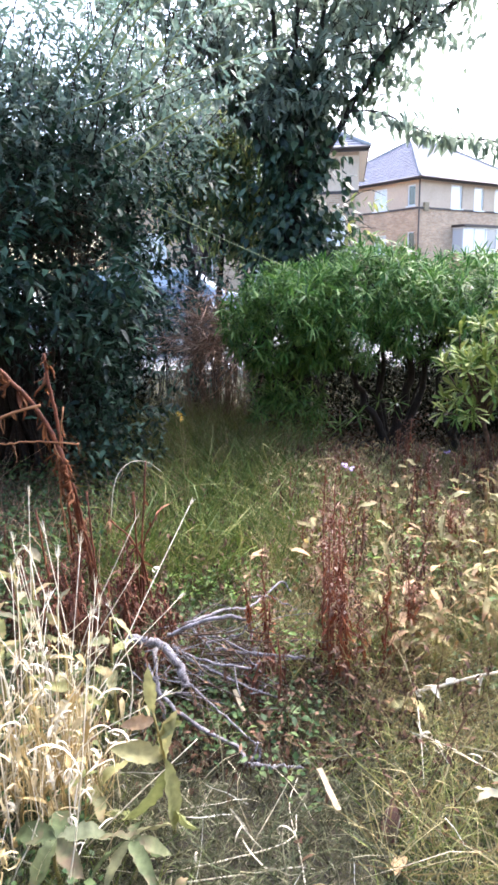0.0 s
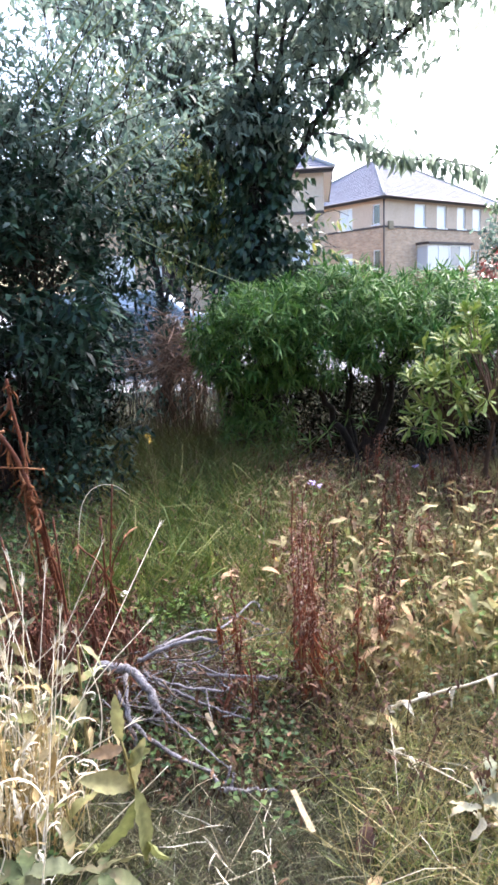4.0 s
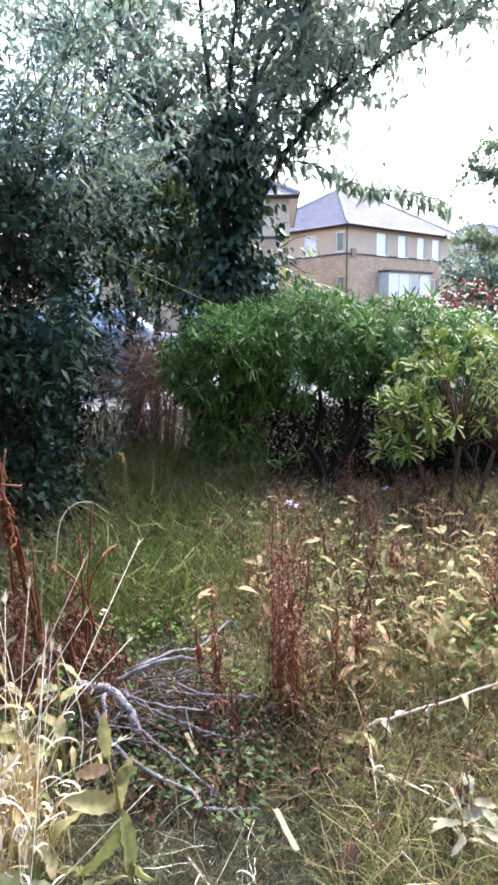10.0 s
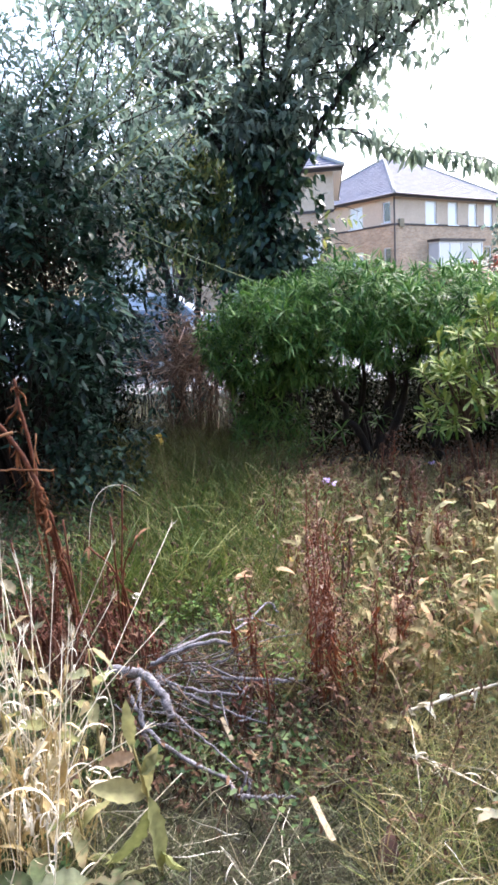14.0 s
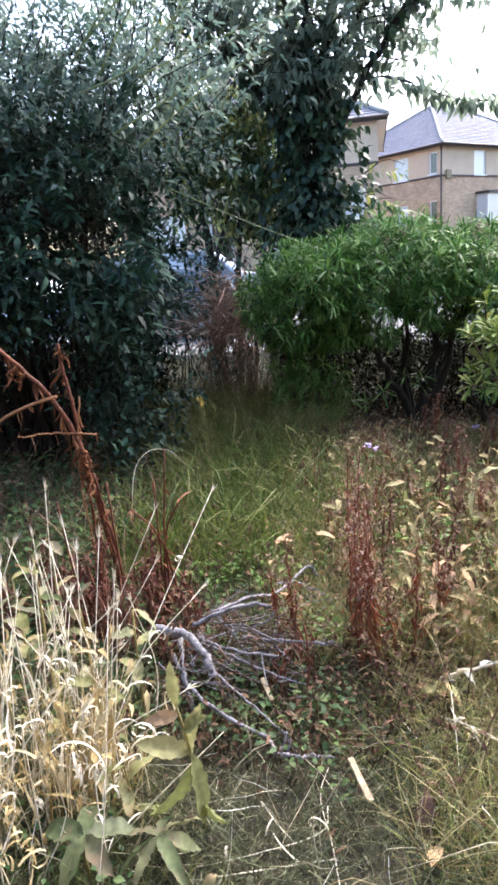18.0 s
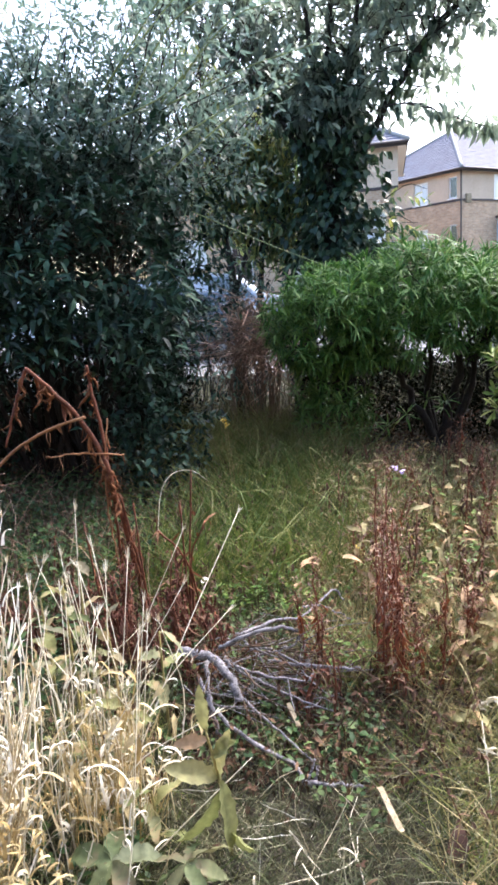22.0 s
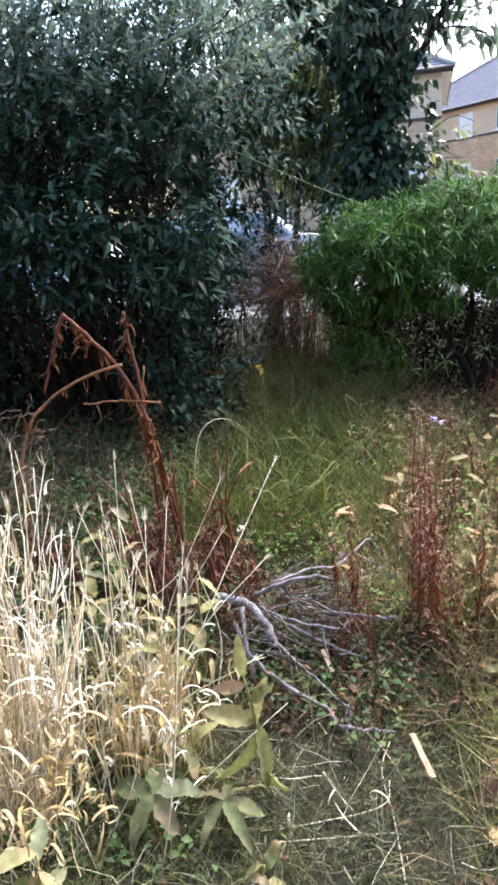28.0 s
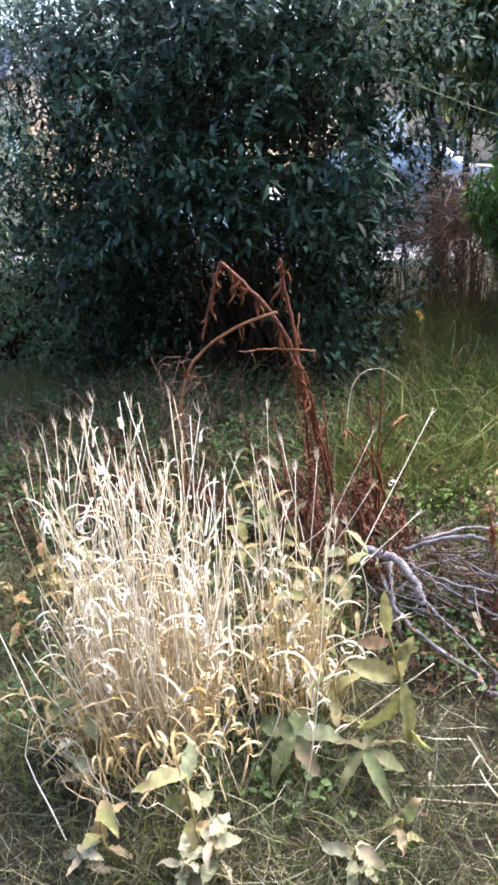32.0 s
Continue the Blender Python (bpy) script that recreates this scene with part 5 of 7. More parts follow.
def build_scrub():
    t = thing("dead_bramble", (-0.6, 6.5, 0), "tangled pink-brown dead bramble beside the hedge", "bramble")
    n = 460
    b = np.column_stack([RNG.normal(-0.72, 0.15, n), RNG.normal(6.40, 0.2, n), np.clip(RNG.normal(1.02, 0.2, n), 0.5, 1.4)])
    e = b + np.column_stack([RNG.normal(0, 0.25, n), RNG.normal(0, 0.2, n), RNG.normal(-0.02, 0.2, n)])
    e[:, 2] = np.clip(e[:, 2], 0.4, 1.45)
    blades("dead_stem_mass", b, e, 0.009, RNG.uniform(-0.7, 0.7, n), M_SCRUB, t, steps=7, curl=0.05)
    n = 110
    b = np.column_stack([RNG.normal(-0.70, 0.25, n), RNG.normal(6.45, 0.25, n), np.full(n, 0.02)])
    e = b + np.column_stack([RNG.normal(0, 0.15, n), RNG.normal(0, 0.15, n), RNG.uniform(0.3, 0.85, n)])
    blades("dead_stem_mass", b, e, 0.006, RNG.uniform(-0.2, 0.2, n), M_DEADHERB, t, steps=4)
    for k in range(34):
        x = RNG.normal(-0.72, 0.14)
        ln = bent([(x, 6.5, 0), (x + RNG.normal(0, 0.12), 6.45, 0.8), (x + RNG.normal(0, 0.25), 6.3, RNG.uniform(1.0, 1.42)), (x + RNG.normal(0, 0.35), 6.2, RNG.uniform(0.55, 1.0))], 14)
        tubes("cane", [(ln, (0.006, 0.003))], M_CANE, t, sides=5)
    q = np.column_stack([RNG.normal(-0.72, 0.16, 300), RNG.normal(6.4, 0.2, 300), np.clip(RNG.normal(1.0, 0.2, 300), 0.4, 1.4)])
    leaves("dead_leaves", q, RNG.normal(0, 1, q.shape), RNG.uniform(0.03, 0.06, 300), 0.02, M_SCRUB, t, droop=0.7)


build_scrub()

# ---------------------------------------------------------------- ground cover
def tip_of(p, lo, hi, lean=0.35, drift=(0, 0)):
    n = len(p)
    h = RNG.uniform(lo, hi, n)
    off = RNG.normal(0, lean, (n, 2)) * h[:, None] + np.array(drift) * h[:, None]
    return p + np.column_stack([off, h])


def stuff(ob, label, category):
    return tagged(ob, label, category, kind="stuff")


def noise2(x, y, s, seed=0.0):
    return np.sin(x * s + 1.3 * np.sin(y * s * 0.7 + seed)) * np.cos(y * s * 1.1 + seed + np.sin(x * s * 0.6))


def build_cover():
    clear = lambda x, y: ((x + 0.0) ** 2 + (y - 0.0) ** 2) > 0.55 ** 2
    # matted dry grass all over the near garden
    wedge = lambda x, y: (x > -1.05 * y - 0.35) & (x < 0.42 * y + 0.4)
    p = scatter(210000, -4.2, 2.0, 0.75, 3.7, lambda x, y: wedge(x, y) & ((((x + 0.12) / 0.5) ** 2 + ((y - 2.12) / 0.42) ** 2 > 1) | (RNG.uniform(0, 1, len(x)) < 0.6)))
    p = p[:94000]
    stuff(blades("dry_grass", p, tip_of(p, 0.012, 0.10, 1.0), RNG.uniform(0.0018, 0.0042, len(p)), RNG.uniform(-0.35, 0.35, len(p)), M_DRYGRASS, steps=3, curl=0.07), "matted dry olive-brown grass covering the ground", "grass")
    p = scatter(52000, -5.0, 2.6, 3.6, 5.6, wedge)[:26000]
    stuff(blades("dry_grass", p, tip_of(p, 0.03, 0.16, 0.9), RNG.uniform(0.003, 0.006, len(p)), RNG.uniform(-0.3, 0.3, len(p)), M_DRYGRASS, steps=3, curl=0.05), "matted dry olive-brown grass covering the ground", "grass")
    # the rest of the rough lawn round about
    p = scatter(60000, -7.5, 6.5, -5.0, 6.5, lambda x, y: ~wedge(x, y) | (y < 0.75))
    stuff(blades("lawn_grass", p, tip_of(p, 0.04, 0.15, 0.9), RNG.uniform(0.006, 0.014, len(p)), RNG.uniform(-0.3, 0.3, len(p)), M_DRYGRASS, steps=2), "matted dry olive-brown grass of the rough lawn", "grass")
    p = scatter(16000, -7.5, 6.5, -5.0, 6.5, lambda x, y: (~wedge(x, y) | (y < 0.75)) & (noise2(x, y, 1.9) > -0.2))
    stuff(blades("lawn_grass", p, tip_of(p, 0.06, 0.2, 0.7), RNG.uniform(0.005, 0.010, len(p)), RNG.uniform(-0.3, 0.3, len(p)), M_GREENGRASS, steps=2), "green grass of the rough lawn", "grass")
    # a few greener and longer straws lying about
    p = scatter(1300, -2.4, 1.9, 0.9, 3.6, wedge)
    stuff(blades("grass_straws", p, tip_of(p, 0.02, 0.10, 1.6), RNG.uniform(0.002, 0.004, len(p)), RNG.uniform(-0.3, 0.3, len(p)), M_STRAW, steps=4, curl=0.04), "bleached straws lying in the matted grass", "grass")
    p = scatter(16000, -2.4, 1.9, 0.9, 3.6, lambda x, y: wedge(x, y) & (noise2(x, y, 3.3, 1) > -0.35))
    stuff(blades("young_grass", p, tip_of(p, 0.03, 0.13, 0.8), RNG.uniform(0.0016, 0.0042, len(p)), RNG.uniform(-0.3, 0.3, len(p)), M_GREENGRASS, steps=4), "fresh green grass blades among the dry ones", "grass")
    # low green herbs
    p = scatter(30000, -3.4, 2.4, 1.2, 5.0, lambda x, y: wedge(x, y) & (noise2(x, y, 3.1, 2) > -0.35) & ((y > 2.2 + 0.4 * noise2(x, y, 5)) | (x < 0.05)))
    p[:, 2] += RNG.uniform(0.02, 0.13, len(p))
    d = np.column_stack([RNG.normal(0, 1, (len(p), 2)), RNG.uniform(0.0, 0.7, len(p))])
    stuff(leaves("low_herbs", p, d, RNG.uniform(0.012, 0.036, len(p)), RNG.uniform(0.008, 0.024, len(p)), M_HERB, outline=FLAKE), "small green herb leaves among dry grass", "herbs")
    p = scatter(9000, -3.6, -1.0, 2.2, 4.9, lambda x, y: noise2(x, y, 2.9, 1) > -0.5)
    p[:, 2] += RNG.uniform(0.03, 0.26, len(p))
    d = np.column_stack([RNG.normal(0, 1, (len(p), 2)), RNG.uniform(0.0, 0.7, len(p))])
    stuff(leaves("nettle_leaves", p, d, RNG.uniform(0.025, 0.055, len(p)), RNG.uniform(0.012, 0.028, len(p)), M_HERB), "green weeds beside the straw clump", "herbs")
    # fresh leaves behind the brushwood and below its twigs
    p = scatter(1500, -0.75, 0.35, 2.35, 3.25, lambda x, y: noise2(x, y, 6.0, 3) > 0.0)
    p[:, 2] += RNG.uniform(0.04, 0.16, len(p))
    d = np.column_stack([RNG.normal(0, 1, (len(p), 2)), RNG.uniform(0.0, 0.6, len(p))])
    stuff(leaves("fresh_herbs", p, d, 0.012 + 0.04 * RNG.uniform(0, 1, len(p)) ** 1.6, RNG.uniform(0.010, 0.026, len(p)), M_FRESH), "fresh bright green herb leaves behind the brushwood", "herbs")
    p = scatter(260, -0.55, 0.1, 1.85, 2.35)
    p[:, 2] += RNG.uniform(0.03, 0.10, len(p))
    d = np.column_stack([RNG.normal(0, 1, (len(p), 2)), RNG.uniform(0.0, 0.6, len(p))])
    stuff(leaves("fresh_herbs", p, d, RNG.uniform(0.016, 0.034, len(p)), RNG.uniform(0.012, 0.026, len(p)), M_HERB), "small round green leaves below the brushwood", "herbs")
    p = scatter(1500, 0.2, 1.5, 2.4, 4.2, lambda x, y: noise2(x, y, 5.0, 1) > 0.1)
    p[:, 2] += RNG.uniform(0.05, 0.28, len(p))
    d = np.column_stack([RNG.normal(0, 1, (len(p), 2)), RNG.uniform(0.0, 0.6, len(p))])
    stuff(leaves("fresh_herbs", p, d, RNG.uniform(0.025, 0.06, len(p)), RNG.uniform(0.014, 0.03, len(p)), M_FRESH), "fresh green herb leaves among the dead weeds", "herbs")
    # dead leaves whose dark colour stands for shade below the brushwood and docks
    p = scatter(3400, -0.7, 0.45, 1.75, 2.6, lambda x, y: ((x + 0.12) / 0.55) ** 2 + ((y - 2.15) / 0.45) ** 2 < 1)
    p[:, 2] += RNG.uniform(0.01, 0.09, len(p))
    stuff(leaves("rotting_leaves", p, RNG.normal(0, 1, p.shape), RNG.uniform(0.012, 0.034, len(p)), RNG.uniform(0.006, 0.014, len(p)), M_UNDERLITTER, droop=0.8), "dead leaves below the brushwood, darkened to stand for its shade", "litter")
    # thin dead stems with bits of leaf
    p = scatter(2600, -3.0, 2.2, 1.6, 5.2, wedge)
    e = tip_of(p, 0.08, 0.42, 0.3)
    stuff(blades("dead_stems", p, e, 0.0035, 0.06, M_DEADHERB, steps=3), "thin brown dead weed stems", "weeds")
    k = RNG.integers(0, len(p), 15000)
    u = RNG.uniform(0.2, 1, (15000, 1))
    q = p[k] * (1 - u) + e[k] * u
    stuff(leaves("dead_leaf_bits", q, RNG.normal(0, 1, q.shape), RNG.uniform(0.012, 0.035, len(q)), RNG.uniform(0.006, 0.014, len(q)), M_DEADHERB, outline=FLAKE, droop=0.6), "shrivelled brown leaf bits on dead stems", "weeds")
    p = scatter(23000, -0.2, 2.5, 2.3, 5.3, wedge)
    stuff(blades("weedy_grass", p, tip_of(p, 0.05, 0.27, 0.6), RNG.uniform(0.002, 0.005, len(p)), RNG.uniform(-0.35, 0.35, len(p)), M_WEEDGRASS, steps=4), "pale dry grass among the weeds", "grass")
    p = scatter(15000, 0.2, 2.2, 0.95, 2.6, lambda x, y: wedge(x, y) & (x > 0.25 + 0.25 * noise2(x, y, 4)))
    stuff(blades("weedy_grass", p, tip_of(p, 0.03, 0.15, 0.9), RNG.uniform(0.002, 0.0045, len(p)), RNG.uniform(-0.4, 0.4, len(p)), M_WEEDGRASS, steps=4), "pale dry grass beside the dead docks", "grass")
    p = scatter(6200, -0.2, 2.3, 2.2, 5.2, lambda x, y: wedge(x, y) & (noise2(x, y, 2.6, 4) > -0.2))
    p[:, 2] += RNG.uniform(0.04, 0.34, len(p))
    stuff(leaves("yellow_weed_leaves", p, np.column_stack([RNG.normal(0, 1, (len(p), 2)), RNG.normal(0.1, 0.5, len(p))]), 0.012 + 0.05 * RNG.uniform(0, 1, len(p)) ** 2, RNG.uniform(0.006, 0.018, len(p)), M_YELLEAF, droop=0.9, fold=0.6), "yellowing weed leaves in the rough grass", "weeds")
    # lush grass between shrub and hedge
    p = scatter(13000, -1.5, 0.6, 2.9, 6.3, lambda x, y: (np.abs(x + 0.45 + 0.08 * (y - 3)) < 0.62 + 0.25 * noise2(x, y, 3)) & (y > 3.0 + 0.2 * noise2(x, y, 5)))
    stuff(blades("green_grass", p, tip_of(p, 0.10, 0.38, 0.75), RNG.uniform(0.004, 0.009, len(p)), RNG.uniform(-0.45, 0.5, len(p)), M_GREENGRASS, steps=5), "long soft green grass between the shrubs", "grass")
    # grass at the other side of the straw clump and below the shrub
    p = scatter(9000, -4.6, -1.2, 2.4, 4.9, lambda x, y: (noise2(x, y, 2.7, 5) > -0.25) & (y > 2.6 + 0.25 * noise2(x, y, 3)) & ((y < 4.35) | (x < -3.0)))
    stuff(blades("rough_grass", p, tip_of(p, 0.05, 0.22, 0.5), RNG.uniform(0.003, 0.006, len(p)), RNG.uniform(-0.2, 0.3, len(p)), M_GREENGRASS, steps=3), "short green grass beside the dark shrub", "grass")
    # taller olive grass at the back
    p = scatter(9000, -3.0, 3.5, 5.6, 10.5, lambda x, y: (x < -0.1) | (y > 7.6))
    stuff(blades("tall_grass", p, tip_of(p, 0.12, 0.42, 0.4), RNG.uniform(0.004, 0.008, len(p)), RNG.uniform(-0.2, 0.3, len(p)), M_DRYGRASS, steps=4), "tall olive-brown grass at the garden's edge", "grass")
    # brown debris of dead leaves and stems under the shrub's skirt
    p = scatter(5200, -4.0, -0.9, 2.5, 5.2, lambda x, y: noise2(x, y, 2.4, 2) < 0.25)
    p[:, 2] += 0.16 * RNG.uniform(0, 1, len(p)) ** 2
    stuff(leaves("brown_debris", p, np.column_stack([RNG.normal(0, 1, (len(p), 2)), RNG.normal(0.1, 0.5, len(p))]), RNG.uniform(0.03, 0.075, len(p)), RNG.uniform(0.012, 0.026, len(p)), M_DEADHERB, droop=0.8), "brown curled dead leaves below the shrub", "litter")
    p = scatter(700, -3.4, -0.9, 2.6, 4.4)
    stuff(blades("dead_stems", p, tip_of(p, 0.1, 0.45, 0.6), 0.004, RNG.uniform(-0.3, 0.3, len(p)), M_SCRUB, steps=5, curl=0.04), "thin pale brown dead stems below the shrub", "weeds")
    # leaves added behind the large shrub, near black to stand for its shade
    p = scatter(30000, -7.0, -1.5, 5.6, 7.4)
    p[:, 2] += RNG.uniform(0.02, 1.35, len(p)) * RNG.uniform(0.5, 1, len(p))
    stuff(leaves("undergrowth", p, RNG.normal(0, 1, p.shape), RNG.uniform(0.04, 0.09, len(p)), RNG.uniform(0.018, 0.04, len(p)), M_SHADE_LEAF, droop=0.4), "near-black leaves added to stand for the shade behind the large shrub", "undergrowth")
    # undergrowth below and behind the hedge, the shade there put into its colour
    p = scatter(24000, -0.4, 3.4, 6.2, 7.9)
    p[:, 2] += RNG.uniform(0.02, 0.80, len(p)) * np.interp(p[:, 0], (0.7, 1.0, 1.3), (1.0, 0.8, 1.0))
    stuff(leaves("undergrowth", p, RNG.normal(0, 1, p.shape), RNG.uniform(0.03, 0.07, len(p)), RNG.uniform(0.012, 0.03, len(p)), M_SHADE_LEAF, droop=0.4), "undergrowth below the hedge, coloured near black for its shade", "undergrowth")
    p = scatter(5000, -0.3, 2.6, 5.0, 7.0)
    stuff(leaves("hedge_litter", p + (0, 0, 0.02), np.column_stack([RNG.normal(0, 1, (len(p), 2)), RNG.normal(0.1, 0.4, len(p))]), RNG.uniform(0.03, 0.06, len(p)), 0.016, M_UNDERLITTER, droop=0.6), "brown dead leaves below the hedge", "litter")
    # tall thin olive grass around the yellow flower
    p = scatter(4200, -1.5, 0.15, 4.6, 6.8)
    stuff(blades("seeding_grass", p, tip_of(p, 0.2, 0.55, 0.5), RNG.uniform(0.002, 0.005, len(p)), RNG.uniform(-0.35, 0.4, len(p)), M_OLIVE, steps=5), "tall thin olive-brown grass", "grass")
    # grass far off, up to the houses
    p = scatter(9000, -16, 22, 21.3, 42)
    stuff(blades("far_grass", p, tip_of(p, 0.1, 0.3, 0.4), 0.03, 0.1, M_GREENGRASS, steps=2), "green grass of the front gardens", "grass")
    # fallen leaves
    p = scatter(800, -2.2, 2.6, 1.2, 6.0)
    p[:, 2] += RNG.uniform(0.01, 0.06, len(p))
    d = np.column_stack([RNG.normal(0, 1, (len(p), 2)), RNG.normal(0, 0.25, len(p))])
    stuff(leaves("leaf_litter", p, d, RNG.uniform(0.02, 0.045, len(p)), RNG.uniform(0.010, 0.022, len(p)), M_DEADHERB, droop=0.6), "curled brown fallen leaves on the ground", "litter")


build_cover()


def broadleaf(at, height, spec, label, name="broadleaf_plant", mat=None, lean=(0, 0)):
    """A herb with a stalk and large single leaves: each is (height share, heading, rise, length, width)."""
    mat = mat or M_BIGLEAF
    z = float(ground_z(*at))
    t = thing(name, (at[0], at[1], z), label, "plant", "yellowing broad-leaved plants")
    top = np.array((at[0] + lean[0], at[1] + lean[1], z + height))
    stem = bent([(at[0], at[1], z), (np.array((at[0], at[1], z)) + top) / 2 + RNG.normal(0, 0.01, 3), top], 10)
    tubes("stalk", [(stem, (0.006, 0.003))], M_YELSTEM, t, sides=6)
    for share, head, rise, length, width in spec:
        p = stem[int(np.clip(share, 0, 1) * 9)]
        h = radians(head)
        d = np.array((np.cos(h) * np.cos(radians(rise)), np.sin(h) * np.cos(radians(rise)), np.sin(radians(rise))))
        v, q, tr = leaf_arrays(p[None], d[None], length, width * 0.85, BROAD, 0.45, 0.45)
        rib = np.arange(len(v)) / len(v)
        wave = np.sin(rib * 11 + head) * 0.05 * length * rib
        v = v + np.array((0, 0, 1.0)) * wave[:, None] + RNG.normal(0, 0.0018, v.shape)
        child("leaf", mesh_of("leaf", v, [q, tr], mat), t)
    return t


M_PALEYEL = leafy("pale_yellow_leaf", [(0.34, 0.32, 0.14), (0.46, 0.41, 0.21), (0.26, 0.31, 0.11), (0.48, 0.35, 0.21)], 0.6, 0.35, (0.44, 0.29, 0.15), "object", 0.25)
M_PALEGREEN = leafy("pale_green_broad_leaf", [(0.22, 0.25, 0.095), (0.29, 0.295, 0.125), (0.35, 0.33, 0.155)], 0.55, 0.35, None, "object", 0.3)
M_ROSETTE = leafy("muted_green_leaf", [(0.11, 0.145, 0.065), (0.15, 0.175, 0.08), (0.19, 0.185, 0.095), (0.105, 0.145, 0.09)], 0.6, 0.3, (0.25, 0.19, 0.12), "object", 0.25)
M_SAGE = leafy("pale_sage_leaf", [(0.24, 0.26, 0.16), (0.36, 0.35, 0.24), (0.18, 0.22, 0.13), (0.40, 0.32, 0.28)], 0.65, 0.2, (0.42, 0.34, 0.22), "object", 0.3)
M_YELSTEM = surface("yellow_green_stem", (0.20, 0.17, 0.06), (0.36, 0.30, 0.12), 20, 0.6)
# the pale plant in front of the brushwood
def pale_plant():
    t = thing("broadleaf_plant", (-0.345, 1.52, 0), "pale green serrated-leaf plant with brown leaf edges", "plant", "yellowing broad-leaved plants")
    tubes("stalk", [(bent([(-0.345, 1.53, 0.0), (-0.340, 1.52, 0.16), (-0.352, 1.5, 0.30), (-0.376, 1.5, 0.44)], 14), (0.0065, 0.003))], M_YELSTEM, t, sides=7)
    face = np.array((0.0, -0.75, 0.65))
    for p0, p1, w, mat, bend in (((-0.354, 1.50, 0.30), (-0.475, 1.47, 0.350), 0.060, M_PALEGREEN, 0.18), ((-0.352, 1.50, 0.29), (-0.335, 1.47, 0.445), 0.050, M_PALEGREEN, 0.2), ((-0.350, 1.50, 0.295), (-0.310, 1.46, 0.095), 0.050, M_PALEGREEN, 0.2),
                                 ((-0.352, 1.50, 0.26), (-0.452, 1.46, 0.085), 0.060, M_PALEGREEN, 0.25), ((-0.374, 1.50, 0.43), (-0.384, 1.50, 0.550), 0.036, M_PALEGREEN, 0.15), ((-0.372, 1.50, 0.41), (-0.450, 1.47, 0.415), 0.036, M_TANLEAF, 0.4),
                                 ((-0.36, 1.50, 0.36), (-0.310, 1.47, 0.430), 0.04, M_PALEGREEN, 0.3), ((-0.345, 1.51, 0.15), (-0.27, 1.46, 0.10), 0.05, M_PALEGREEN, 0.3)):
        d = np.array(p1) - p0
        v, q, tr = leaf_arrays(np.array([p0]), d[None], np.linalg.norm(d), w, BROAD, bend, 0.5, face[None])
        v = v + RNG.normal(0, 0.0016, v.shape)
        child("leaf", mesh_of("leaf", v, [q, tr], mat), t)


pale_plant()
rosette = [(1.0, k * 51 + RNG.uniform(-12, 12), RNG.uniform(-15, 20), RNG.uniform(0.09, 0.14), RNG.uniform(0.034, 0.046)) for k in range(8)]
broadleaf((-0.42, 1.37), 0.13, rosette, "pale green rosette plant with pinkish leaf tips", mat=M_ROSETTE)
broadleaf((-0.61, 1.38), 0.14, [(1.0, 20, 5, 0.13, 0.07), (1.0, 100, 15, 0.11, 0.06), (1.0, 170, 5, 0.13, 0.07), (1.0, 250, -5, 0.12, 0.065), (1.0, 310, 0, 0.13, 0.06)], "pale green rosette plant with pinkish leaf tips", mat=M_ROSETTE)


def leaf_ring(n, length, width, rise=10, lo=0.35):
    return [(lo + (1 - lo) * k / max(1, n - 1), k * 137 + RNG.uniform(-20, 20), RNG.normal(rise, 22), length * RNG.uniform(0.75, 1.2), width * RNG.uniform(0.8, 1.2)) for k in range(n)]


for x, y, h, n, ln in ((-0.30, 1.22, 0.10, 5, 0.08), (-0.78, 1.10, 0.26, 8, 0.12), (-1.18, 1.22, 0.30, 8, 0.12), (-0.98, 1.02, 0.22, 6, 0.11),
                       (-0.62, 2.0, 0.42, 6, 0.11), (-0.78, 1.72, 0.36, 7, 0.11), (-0.95, 2.2, 0.55, 6, 0.10), (-1.55, 1.75, 0.42, 9, 0.12), (-1.85, 2.0, 0.36, 7, 0.11), (-0.55, 1.55, 0.2, 5, 0.1)):
    broadleaf((x, y), h, leaf_ring(n, ln * 0.82, ln * 0.42), "pale yellowing broad-leaved weed among dry grass")
for x, y, h, n in ((-0.70, 1.04, 0.15, 12), (-0.76, 1.0, 0.11, 7), (-0.38, 1.12, 0.11, 6), (-1.16, 1.16, 0.22, 8), (-1.05, 0.98, 0.1, 6)):
    broadleaf((x, y), h, leaf_ring(n, 0.07, 0.034, 25), "low pale sage weed with pinkish leaf edges", mat=M_SAGE)
for x, y, h in ((-0.88, 1.90, 0.64), (-1.0, 1.98, 0.52), (-0.74, 1.86, 0.52), (-0.66, 1.70, 0.40), (-0.93, 1.70, 0.45)):
    broadleaf((x, y), h, leaf_ring(9, 0.088, 0.038, 20, 0.45), "withered weed with tan-yellow leaves in the straw", mat=M_BIGLEAF)
for x, y, h in ((-1.72, 1.80, 0.42), (-1.80, 1.66, 0.32), (-1.62, 1.92, 0.36)):
    broadleaf((x, y), h, leaf_ring(11, 0.085, 0.036), "golden yellow withering weed beside the straw clump", mat=M_YELLEAF)
for k in range(52):
    y = RNG.uniform(2.35, 4.6)
    x = RNG.uniform(0.32 if y < 3.0 else -0.05, 0.42 * y + 0.1)
    broadleaf((x, y), RNG.uniform(0.15, 0.45), leaf_ring(int(RNG.integers(7, 14)), RNG.uniform(0.06, 0.11), RNG.uniform(0.024, 0.036), 5), "golden yellow withering weed in the rough grass", mat=M_YELLEAF)
